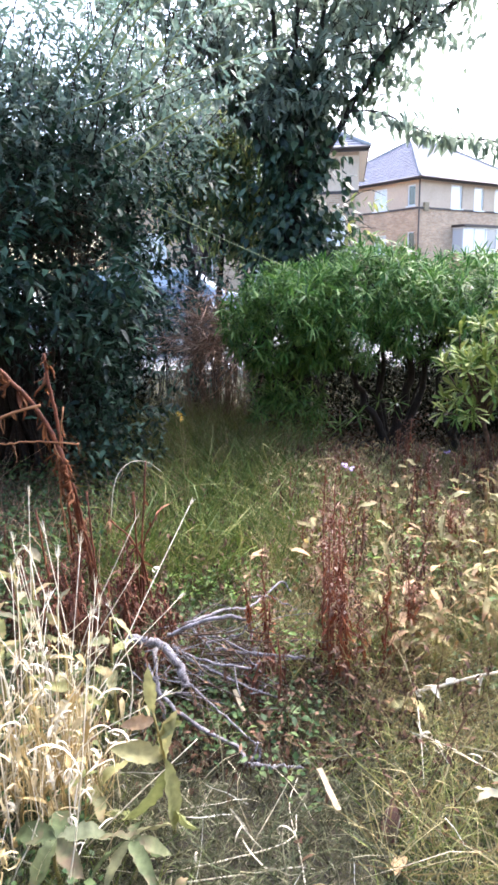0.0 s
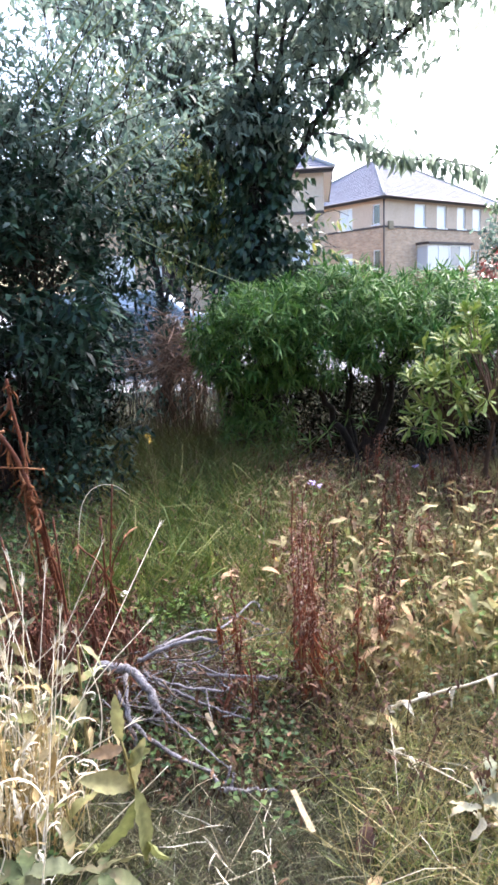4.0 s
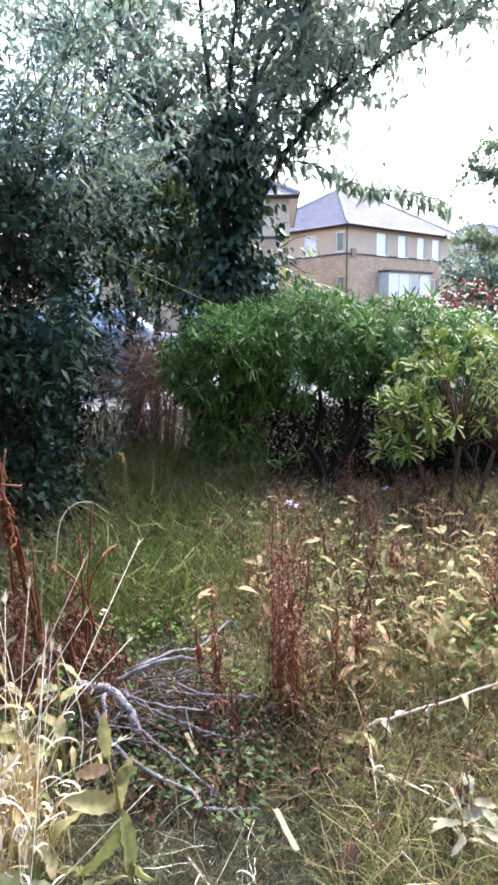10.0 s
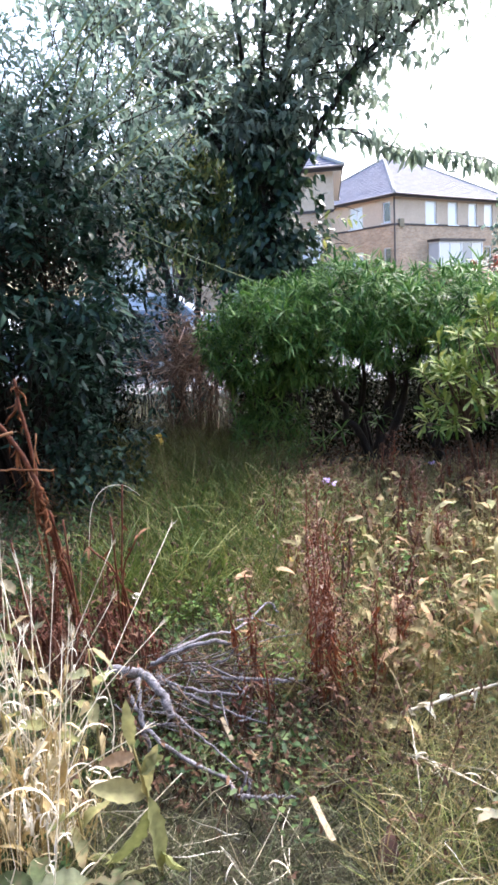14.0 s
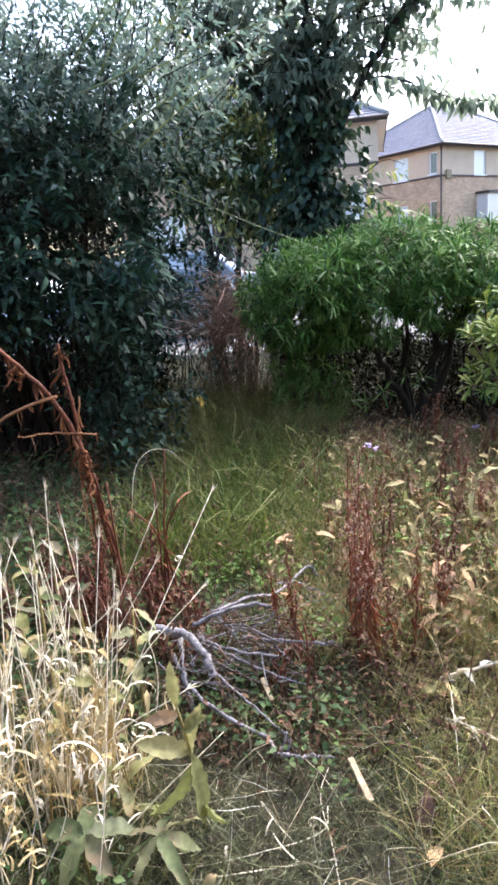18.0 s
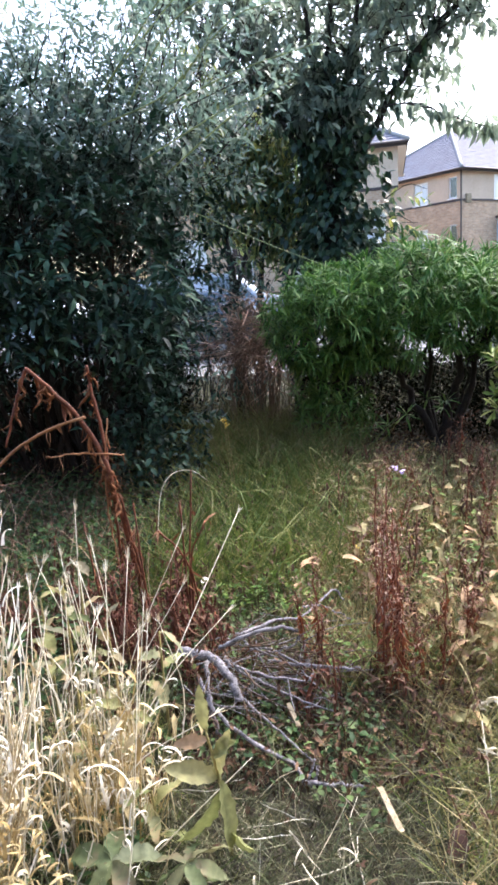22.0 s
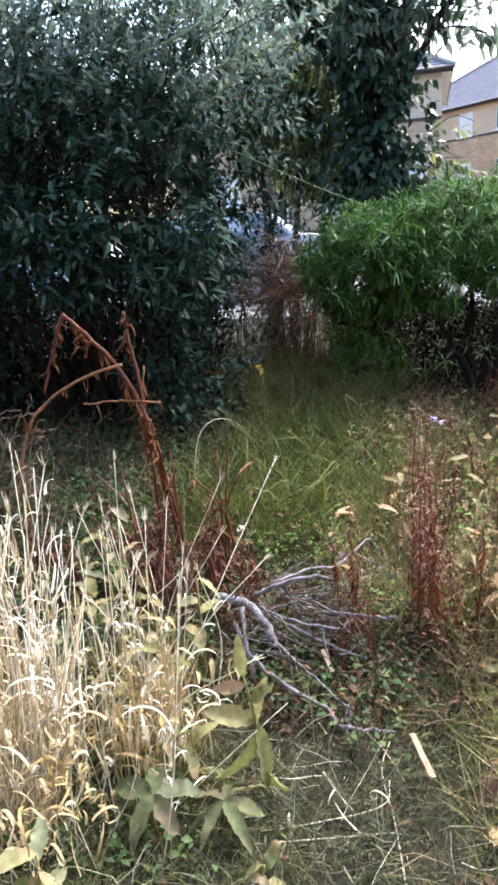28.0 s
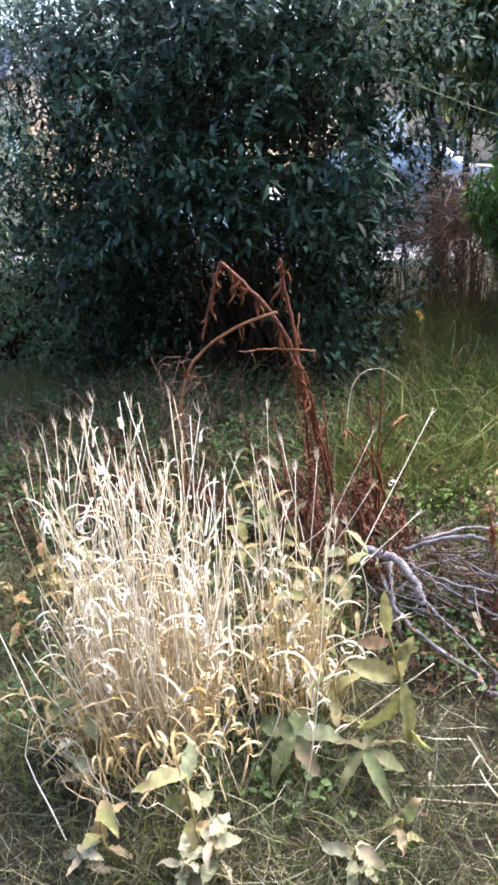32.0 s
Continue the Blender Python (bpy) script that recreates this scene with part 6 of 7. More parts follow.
for x, y, h in ((0.42, 2.45, 0.30), (0.55, 2.6, 0.32), (-0.2, 2.75, 0.34), (0.1, 2.9, 0.35)):
    broadleaf((x, y), h, leaf_ring(4, 0.10, 0.035), "withered stalk with tan curled leaves", "withered_plant", M_TANLEAF)

for x, y, h, n in ((0.86, 2.62, 0.42, 12), (0.98, 2.75, 0.46, 12), (0.78, 2.72, 0.38, 10), (0.90, 2.50, 0.30, 9), (1.12, 2.95, 0.48, 11), (1.05, 3.3, 0.45, 9), (0.72, 3.1, 0.42, 9), (0.42, 3.3, 0.40, 8)):
    broadleaf((x, y), h, leaf_ring(n, 0.11, 0.038, 10, 0.3), "tall pale yellow leafy weed in the rough grass", mat=M_PALEYEL)
for x, y in ((0.58, 1.64), (0.64, 1.72), (0.66, 1.55)):
    broadleaf((x, y), 0.16, leaf_ring(7, 0.085, 0.036, 15), "low pale sage weed with pinkish leaf edges", mat=M_SAGE)
broadleaf((0.385, 2.10), 0.09, leaf_ring(6, 0.075, 0.034, 10), "low yellow-green weed beside the fallen stalk", mat=M_PALEYEL)

for k in range(18):
    x, y = RNG.uniform(0.30, 1.5), RNG.uniform(2.4, 4.2)
    broadleaf((x, y), RNG.uniform(0.25, 0.45), leaf_ring(7, 0.075, 0.026, -10, 0.7), "withered stalk with tan curled leaves", "withered_plant", M_TANLEAF)

# ---------------------------------------------------------------- straw clump
def build_straw():
    t = thing("straw_clump", (-1.06, 1.42, 0), "bleached straw-coloured clump of dry grass with curled leaves", "grass clump")
    n = 210
    a, r = RNG.uniform(0, 2 * np.pi, n), np.sqrt(RNG.uniform(0, 1, n))
    b = np.column_stack([-1.10 + 0.17 * r * np.cos(a), 1.44 + 0.16 * r * np.sin(a), np.zeros(n)])
    h = RNG.uniform(0.40, 1.05, n) * (1.1 - 0.25 * r)
    e = b + np.column_stack([np.cos(a) * r * 0.10 + RNG.normal(0.02, 0.045, n), np.sin(a) * r * 0.15 + RNG.normal(0.05, 0.06, n), h])
    tubes("stalk_mass", twig_lines(b, e, 0.0024, 0.0013, 0.0, 6), M_STRAW, t, "pale upright grass stalks", sides=4)
    tall = e[(h > 0.72) & (RNG.uniform(0, 1, n) < 0.5)]
    p = np.repeat(tall, 9, 0)
    tips = p + np.column_stack([RNG.normal(0, 0.007, (len(p), 2)), RNG.uniform(0.02, 0.055, len(p))])
    blades("seed_growth", p, tips, 0.002, 0.05, M_STRAW, t, "feathery pale seed heads", steps=2)
    # curled leaf ribbons
    m = 560
    k = RNG.integers(0, n, m)
    u = RNG.uniform(0.15, 0.95, m)[:, None]
    s = b[k] * (1 - u) + e[k] * u + RNG.normal(0, 0.01, (m, 3))
    curls(s, 0.04 + 0.19 * RNG.uniform(0, 1, m) ** 1.7, M_STRAW, t)
    m = 420
    s = np.column_stack([RNG.normal(-1.08, 0.10, m), RNG.normal(1.40, 0.10, m), np.zeros(m)])
    q = s + np.column_stack([RNG.normal(0, 0.07, m), RNG.normal(0, 0.07, m), RNG.uniform(0.15, 0.55, m)])
    blades("basal_leaves", s, q, RNG.uniform(0.002, 0.006, m), RNG.uniform(-0.2, 0.25, m), M_GOLD, t, "golden dry basal leaves", steps=5, curl=0.05)
    m = 340
    s = np.column_stack([RNG.uniform(-1.32, -0.72, m), RNG.uniform(1.12, 1.62, m), RNG.uniform(0.03, 0.32, m)])
    curls(s, 0.05 + 0.12 * RNG.uniform(0, 1, m), M_GOLD, t)
    m = 260
    s = np.column_stack([RNG.normal(-1.03, 0.15, m), RNG.normal(1.40, 0.14, m), np.zeros(m)])
    q = s + np.column_stack([RNG.normal(0, 0.09, m), RNG.normal(0, 0.09, m), RNG.uniform(0.10, 0.42, m)])
    blades("basal_leaves", s, q, RNG.uniform(0.002, 0.005, m), RNG.uniform(-0.2, 0.25, m), M_STRAW, t, "dry basal leaves", steps=5, curl=0.08)


def curls(s, length, mat, parent):
    """Dead grass leaves that leave the stalk, arch over and curl up at the end."""
    n = len(s)
    head = RNG.uniform(0, 2 * np.pi, n)
    out = np.column_stack([np.cos(head), np.sin(head), np.zeros(n)])
    side = np.column_stack([-np.sin(head), np.cos(head), np.zeros(n)])
    steps = 9
    c, ang = s.copy(), RNG.uniform(0.5, 1.5, n)
    turn = RNG.uniform(0.6, 9.5, n) / steps
    swerve = RNG.normal(0, 0.16, n)
    wide = RNG.uniform(0.0018, 0.0058, n)[:, None]
    vs = []
    for k in range(steps + 1):
        w = side * wide * (1 - 0.6 * k / steps)
        vs += [c - w, c + w]
        c = c + (out * np.cos(ang)[:, None] + np.array((0, 0, 1.0)) * np.sin(ang)[:, None]) * (length / steps)[:, None]
        ang = ang - turn * (0.4 + 1.2 * k / steps)
        head = head + swerve
        out = np.column_stack([np.cos(head), np.sin(head), np.zeros(n)])
    v = np.stack(vs, 1)
    base = (np.arange(n) * 2 * (steps + 1))[:, None, None]
    q = np.array([(2 * i, 2 * i + 1, 2 * i + 3, 2 * i + 2) for i in range(steps)])[None]
    child("curled_leaves", mesh_of("curled_leaves", v.reshape(-1, 3), (base + q).reshape(-1, 4), mat), parent, "curled pale dead leaves")


build_straw()


def build_golden_bunch():
    t = thing("withered_grass_bunch", (-0.68, 1.62, 0), "golden withered bunch of leaves beside the straw clump", "grass clump")
    m = 170
    s = np.column_stack([RNG.normal(-0.68, 0.06, m), RNG.normal(1.6, 0.06, m), np.zeros(m)])
    q = s + np.column_stack([RNG.normal(0.02, 0.08, m), RNG.normal(0.03, 0.07, m), RNG.uniform(0.2, 0.62, m)])
    blades("stalk_mass", s, q, RNG.uniform(0.002, 0.004, m), RNG.uniform(-0.08, 0.1, m), M_GOLD, t, steps=5)
    k = RNG.integers(0, m, 90)
    u = RNG.uniform(0.25, 1.0, (90, 1))
    c = s[k] * (1 - u) + q[k] * u
    leaves("curled_leaves", c, np.column_stack([RNG.normal(0, 1, (90, 2)), RNG.normal(-0.3, 0.5, 90)]), RNG.uniform(0.03, 0.07, 90), RNG.uniform(0.012, 0.024, 90), M_GOLD, t, outline=OVATE, droop=0.9, fold=0.6)
    curls(s[k[:60]] * 0.5 + q[k[:60]] * 0.5, RNG.uniform(0.05, 0.2, 60), M_STRAW, t)


build_golden_bunch()


def straw_stalk(points, head=True, r=0.0022, curl_n=3):
    pts = bent(points, 12)
    t = thing("grass_stalk", tuple(pts[0]), "single pale dry grass stalk with curled leaves", "grass stalk", "dry grass stalks")
    tubes("stalk", [(pts, (r, r * 0.6))], M_STRAW, t, sides=5)
    if head:
        p = np.repeat(pts[-1][None], 14, 0)
        d = unit(pts[-1] - pts[-3])
        tips = p + d * RNG.uniform(0.015, 0.05, (14, 1)) + RNG.normal(0, 0.006, (14, 3))
        blades("seed_head", p, tips, 0.0025, 0.05, M_STRAW, t, "feathery seed head", steps=2)
    if curl_n:
        curls(pts[RNG.integers(2, 9, curl_n)], RNG.uniform(0.05, 0.11, curl_n), M_STRAW, t)


straw_stalk([(-0.75, 2.55, 0.57), (-0.735, 2.6, 0.72), (-0.69, 2.66, 0.78), (-0.62, 2.7, 0.775), (-0.56, 2.7, 0.73)], False, 0.0015, 0)
straw_stalk([(-0.72, 1.75, 0.0), (-0.58, 2.1, 0.33), (-0.43, 2.6, 0.62)])
straw_stalk([(-0.80, 1.62, 0.0), (-0.62, 1.95, 0.25), (-0.42, 2.15, 0.42)])
straw_stalk([(-0.86, 1.8, 0.0), (-0.84, 1.9, 0.5), (-0.83, 1.95, 0.86)])
for k in range(38):
    x, y = RNG.normal(-0.80, 0.13), RNG.normal(1.66, 0.2)
    straw_stalk([(x, y, 0.0), (x + RNG.normal(0.02, 0.05), y + RNG.normal(0.05, 0.05), 0.3), (x + RNG.normal(0.05, 0.07), y + RNG.normal(0.12, 0.1), RNG.uniform(0.4, 0.74))], True, 0.002, 3)
for pts in ([(-0.6, 1.45, 0.02), (-0.45, 1.5, 0.16), (-0.28, 1.6, 0.28)], [(-1.3, 1.2, 0.1), (-1.6, 1.4, 0.25), (-1.9, 1.6, 0.3)], [(0.42, 1.93, 0.04), (0.50, 1.84, 0.06), (0.62, 1.74, 0.05)], [(0.38, 1.98, 0.03), (0.46, 1.87, 0.07), (0.56, 1.80, 0.05)],
            [(0.40, 2.02, 0.10), (0.385, 1.86, 0.06), (0.37, 1.74, 0.03)], [(0.40, 1.95, 0.05), (0.43, 1.90, 0.06), (0.46, 1.82, 0.04)], [(0.02, 1.28, 0.04), (0.0, 1.45, 0.05), (-0.03, 1.60, 0.07), (-0.005, 1.70, 0.08)], [(-0.19, 1.58, 0.07), (-0.14, 1.51, 0.06), (-0.10, 1.47, 0.05)],
            [(-0.34, 1.39, 0.05), (-0.2, 1.42, 0.06), (-0.03, 1.49, 0.06), (-0.01, 1.56, 0.08)], [(-0.30, 1.36, 0.05), (-0.15, 1.39, 0.05), (0.0, 1.42, 0.05)]):
    straw_stalk(pts, False, 0.0021, 1)

def fallen_stalk():
    t = thing("fallen_stalk", (0.39, 2.17, 0.05), "pale fallen weed stalk with dry curled leaves", "dead plant")
    ln = bent([(0.39, 2.16, 0.05), (0.55, 2.17, 0.10), (0.75, 2.18, 0.15), (1.05, 2.2, 0.24)], 18, 0.002)
    tubes("stem", [(ln, (0.006, 0.004))], M_STRAW, t, sides=7)
    k = np.array((0, 1, 1, 2, 3, 5, 8, 9, 12))
    leaves("dry_leaf", ln[k], RNG.normal(0, 1, (9, 3)) + (0, 0, 0.3), RNG.uniform(0.035, 0.07, 9), RNG.uniform(0.016, 0.028, 9), M_STRAW, t, "bleached curled leaves", droop=0.8, fold=0.6)


fallen_stalk()

# ---------------------------------------------------------------- rust-brown broken stalk
def build_stalk():
    t = thing("dead_hogweed", (-0.98, 2.85, 0), "tall broken rust-brown dead weed stalk with shrivelled leaves", "dead plant")
    y = 2.75
    main = [(-0.95, 2.9, 0.0), (-0.96, 2.82, 0.38), (-0.99, y, 0.72), (-1.01, y, 0.82), (-1.08, y, 0.98), (-1.20, y, 1.13), (-1.30, y, 1.23)]
    parts = [("main_stalk", main, 0.015, 0.010), ("broken_tip", [(-1.30, y, 1.235), (-1.35, y - 0.02, 1.11), (-1.42, y - 0.05, 0.91)], 0.010, 0.006), ("side_stalk", [(-1.0, y, 0.70), (-1.01, y + 0.02, 0.9), (-1.04, y + 0.03, 1.1), (-1.05, y + 0.03, 1.23)], 0.010, 0.008),
             ("arched_stalk", [(-1.60, y - 0.1, 0.15), (-1.58, y - 0.1, 0.40), (-1.55, y - 0.1, 0.62), (-1.48, y - 0.07, 0.8), (-1.38, y - 0.05, 0.89), (-1.25, y - 0.04, 0.96), (-1.06, y - 0.03, 1.02)], 0.007, 0.008), ("cross_stalk", [(-1.26, y - 0.03, 0.85), (-1.1, y - 0.02, 0.86), (-0.92, y, 0.84)], 0.004, 0.005),
             ("thin_stalk", [(-1.0, y, 0.3), (-1.02, y, 0.67), (-0.98, y, 1.0)], 0.005, 0.004), ("lower_stalk", [(-0.9, 2.85, 0.0), (-0.93, 2.8, 0.35), (-0.97, 2.77, 0.66)], 0.009, 0.007), ("lower_stalk", [(-1.04, 2.9, 0.0), (-1.02, 2.84, 0.35), (-1.0, 2.78, 0.7)], 0.008, 0.007)]
    for name, pts, r0, r1 in parts:
        ln = bent(pts, 22, 0.002)
        rad = 0.8 * np.linspace(r0, r1, 22) * (1 + 0.18 * np.sin(np.arange(22) * 1.7) ** 8)
        tubes(name, [(ln, rad)], M_STALKPALE if name in ("arched_stalk", "thin_stalk", "cross_stalk") else M_STALK, t, sides=9)
        k = max(3, int(7 * np.linalg.norm(np.diff(ln, axis=0), axis=1).sum()))
        k = 6 * k if name == "lower_stalk" else k
        q = ln[RNG.integers(2, 22, k)] + RNG.normal(0, 0.004, (k, 3))
        leaves("shrivelled_leaves", q, np.column_stack([RNG.normal(0, 0.4, (k, 2)), RNG.normal(-0.9, 0.3, k)]), RNG.uniform(0.02, 0.07, k), RNG.uniform(0.005, 0.014, k), M_STALK_LEAF, t, droop=0.9, fold=0.8)
        q = ln[RNG.integers(1, 22, k)]
        blades("stringy_fibre_mass", q, q + np.column_stack([RNG.normal(0, 0.05, (k, 2)), RNG.normal(-0.04, 0.05, k)]), 0.0022, RNG.uniform(-0.5, 0.5, k), M_STALK_LEAF, t, steps=6)
    top = bent(main, 60)[32:58]
    q = top[np.array((4, 5, 6, 12, 13, 14, 20, 21, 24))]
    leaves("withered_wrap_mass", q, np.column_stack([RNG.normal(0, 0.12, (9, 2)), RNG.normal(-1, 0.1, 9)]), RNG.uniform(0.05, 0.10, 9), RNG.uniform(0.012, 0.022, 9), M_STALK_LEAF, t, droop=0.5, fold=1.2, outline=BROAD)
    # dried leaf strips that hang curled from the upper parts
    for ln, n in ((bent(main, 60)[44:56], 5), (bent(parts[1][1], 30)[2:18], 3), (bent(parts[2][1], 30)[18:29], 4), (bent(main, 60)[8:36], 18)):
        for c in ln[RNG.integers(0, len(ln), n)]:
            ln2 = [c + RNG.normal(0, 0.006, 3)]
            for k in range(7):
                ln2.append(ln2[-1] + np.array((RNG.normal(0, 0.010), RNG.normal(0, 0.010), -RNG.uniform(0.006, 0.020))))
            rad = np.array((0.002, 0.006, 0.009, 0.006, 0.009, 0.007, 0.005, 0.002)) * RNG.uniform(0.45, 0.9)
            v, q, cp = tube_arrays([(np.array(ln2), rad)], 5)
            v = v + RNG.normal(0, 0.0022, v.shape)
            child("dried_leaf", mesh_of("dried_leaf", v, [q, cp], M_STALK_LEAF), t, "curled dried brown leaf strip")
    # tangle of thin withered side shoots beside the arch
    tangle = []
    for k in range(34):
        c = np.array((RNG.normal(-1.50, 0.07), y - 0.1 + RNG.normal(0, 0.05), RNG.uniform(0.45, 0.86)))
        pts = [c]
        h, v = RNG.uniform(2.2, 4.2), RNG.normal(-0.2, 0.6)
        for i in range(6):
            pts.append(pts[-1] + 0.032 * np.array((np.cos(h), 0.5 * np.sin(h), v)))
            h, v = h + RNG.normal(0, 0.5), v + RNG.normal(-0.15, 0.6)
        tangle.append((np.array(pts), (0.0022, 0.001)))
    tubes("tangle", tangle, M_CANE, t, "tangled thin withered shoots", sides=4)
    # clumps of withered flower stalks at the joints
    for c, n, r in (((-1.0, y, 0.74), 26, 0.10), ((-1.50, y - 0.08, 0.76), 24, 0.09), ((-1.30, y, 1.22), 10, 0.05), ((-1.05, y + 0.03, 1.2), 12, 0.06), ((-0.96, 2.82, 0.42), 34, 0.10)):
        q = np.tile(np.array(c), (n, 1)) + RNG.normal(0, 0.006, (n, 3))
        blades("withered_strand_mass", q, q + unit(RNG.normal(0, 1, (n, 3)) + (0, 0, -0.7)) * RNG.uniform(0.4, 1.2, (n, 1)) * r, 0.003, RNG.uniform(-0.5, 0.5, n), M_STALK_LEAF, t, steps=6)


M_STALK_LEAF = leafy("shrivelled_brown_leaf", [(0.07, 0.022, 0.010), (0.16, 0.06, 0.025), (0.30, 0.16, 0.09)], 0.8, 0.15, spec=0.15)
build_stalk()


for pts in ([(-0.65, 2.62, 0.0), (-0.63, 2.55, 0.44), (-0.59, 2.55, 0.82)], [(-0.59, 2.62, 0.0), (-0.64, 2.55, 0.43), (-0.75, 2.55, 0.57)], [(-0.67, 2.62, 0.0), (-0.63, 2.55, 0.43), (-0.55, 2.55, 0.61)], [(-0.65, 2.62, 0.0), (-0.65, 2.55, 0.29), (-0.65, 2.55, 0.69)], [(-0.81, 2.62, 0.0), (-0.82, 2.55, 0.23), (-0.84, 2.55, 0.69)], [(-1.01, 2.62, 0.0), (-1.02, 2.55, 0.20), (-1.06, 2.55, 0.62)]):
    t = thing("dead_weed", pts[0], "bare brown dead weed stem in the grass", "dead plant", "bare dead stems")
    tubes("stem", [(bent(pts, 10, 0.002), (0.005, 0.0035))], M_STALK, t, sides=6)
    q = bent(pts, 10)[RNG.integers(3, 10, 7)]
    leaves("shrivelled_leaves", q, RNG.normal(0, 1, q.shape) - (0, 0, 0.5), RNG.uniform(0.03, 0.06, 7), 0.01, M_STALK_LEAF, t, droop=0.8)


def dock(at, height, stems, spread, label, mat=None):
    """Dead dock: upright reddish stems with clusters of dry seeds."""
    mat = mat or M_DOCK
    t = thing("dead_dock", (*at, 0), label, "dead plant", "dead dock plants")
    ps = []
    for k in range(stems):
        b = np.array((at[0] + RNG.normal(0, 0.03), at[1] + RNG.normal(0, 0.03), 0.0))
        e = b + (RNG.normal(0, spread), RNG.normal(0, spread), height * RNG.uniform(0.6, 1.0))
        ln = bent([b, (b + e) / 2 + RNG.normal(0, 0.012, 3), e], 12)
        tubes("stem", [(ln, (0.0055, 0.0025))], M_DOCKSTEM, t, sides=5)
        c = ln[RNG.integers(3, 12, 46)] + RNG.normal(0, 0.016, (46, 3))
        ps.append(c)
    p = np.concatenate(ps)
    leaves("seed_growth", p, RNG.normal(0, 1, p.shape), RNG.uniform(0.01, 0.03, len(p)), RNG.uniform(0.006, 0.013, len(p)), mat, t, outline=FLAKE, droop=0.9)
    q = p[RNG.choice(len(p), 12 * stems)]
    leaves("hanging_leaves", q, np.column_stack([RNG.normal(0, 0.5, (len(q), 2)), RNG.normal(-0.8, 0.3, len(q))]), RNG.uniform(0.03, 0.07, len(q)), 0.012, mat, t, droop=0.8, fold=0.7)
    return t


def tall_dock(at, height, stems, spread, label):
    """Dead dock with rust-red curled leaves low down and a feathery pink-brown top."""
    t = thing("dead_dock", (*at, 0), label, "dead plant", "dead dock plants")
    low, high, tips = [], [], []
    for k in range(stems):
        b = np.array((at[0] + RNG.normal(0, 0.025), at[1] + RNG.normal(0, 0.025), 0.0))
        e = b + (RNG.normal(0, spread), RNG.normal(0, spread), height * RNG.uniform(0.5, 1.0))
        ln = bent([b, b * 0.6 + e * 0.4 + RNG.normal(0, 0.015, 3), e], 24, 0.003)
        tubes("stem", [(ln, (RNG.uniform(0.0045, 0.009), 0.002))], M_DOCKSTEM, t, sides=6)
        low.append(ln[RNG.integers(3, 20, 34)] + RNG.normal(0, 0.008, (34, 3)))
        c = ln[RNG.integers(13, 24, 30)]
        high.append(c)
        tips.append(c + np.column_stack([RNG.normal(0, 0.045, (30, 2)), RNG.uniform(0.015, 0.09, 30)]))
    p = np.concatenate(low)
    leaves("hanging_leaves", p, np.column_stack([RNG.normal(0, 0.55, (len(p), 2)), RNG.normal(-0.7, 0.45, len(p))]), RNG.uniform(0.02, 0.055, len(p)), RNG.uniform(0.005, 0.012, len(p)), M_RUSTLEAF, t, "rust-red curled dead leaves", droop=1.0, fold=0.9)
    a, b = np.concatenate(high), np.concatenate(tips)
    blades("panicle", a, b, 0.0022, RNG.uniform(-0.3, 0.3, len(a)), M_DOCKSTEM, t, steps=3)
    q = np.repeat(b, 3, 0) * 0.75 + np.repeat(a, 3, 0) * 0.25 + RNG.normal(0, 0.012, (3 * len(a), 3))
    leaves("seed_growth", q, RNG.normal(0, 1, q.shape), RNG.uniform(0.006, 0.018, len(q)), RNG.uniform(0.004, 0.009, len(q)), M_PANICLE, t, "feathery pink-brown seeds", outline=FLAKE, droop=0.8)
    return t


M_DOCKSTEM = surface("red_brown_stem", (0.10, 0.030, 0.018), (0.27, 0.09, 0.04), 25, 0.7)
tall_dock((0.17, 2.30), 0.72, 6, 0.035, "tall dead dock with rust-red seed stalks")
tall_dock((0.14, 2.42), 0.84, 4, 0.035, "tall dead dock with rust-red seed stalks")
tall_dock((0.27, 2.26), 0.5, 2, 0.03, "tall dead dock with rust-red seed stalks")
tall_dock((-0.16, 2.32), 0.55, 3, 0.025, "slim dead dock stalk beside the brushwood")
dock((-0.10, 2.12), 0.3, 2, 0.02, "slim dead dock stalk beside the brushwood")
tall_dock((0.45, 2.5), 0.55, 2, 0.05, "slim dead dock stalk beside the brushwood")
dock((-0.72, 2.5), 0.5, 5, 0.06, "brown dead weed stalks behind the dry grass")
for x, y, h in ((-0.62, 2.35, 0.34), (-0.78, 2.30, 0.42), (-0.92, 2.45, 0.46), (-1.05, 2.35, 0.40), (-0.70, 2.60, 0.42), (-1.15, 2.55, 0.40), (-0.52, 2.42, 0.30), (-0.98, 2.62, 0.45), (-1.3, 2.45, 0.36)):
    dock((x, y), h, 5, 0.07, "red-brown dead weed stalks behind the dry grass")
dock((-0.85, 2.35), 0.4, 4, 0.06, "brown dead weed stalks behind the dry grass")
for k in range(26):
    x, y = RNG.uniform(-0.05, 1.5), RNG.uniform(2.9, 4.9)
    tall_dock((x, y), RNG.uniform(0.30, 0.55), 2, 0.05, "feathery pink-brown dead weed in the rough grass")
for k in range(34):
    x, y = RNG.uniform(-0.1, 1.7), RNG.uniform(2.5, 4.9)
    dock((x, y), RNG.uniform(0.25, 0.55), 3, 0.06, "brown dead weed in the rough grass", M_DEADHERB)
for k in range(20):
    x, y = RNG.uniform(-2.6, -0.9), RNG.uniform(2.3, 3.4)
    dock((x, y), RNG.uniform(0.2, 0.42), 3, 0.07, "brown dead weed in the rough grass", M_DEADHERB)

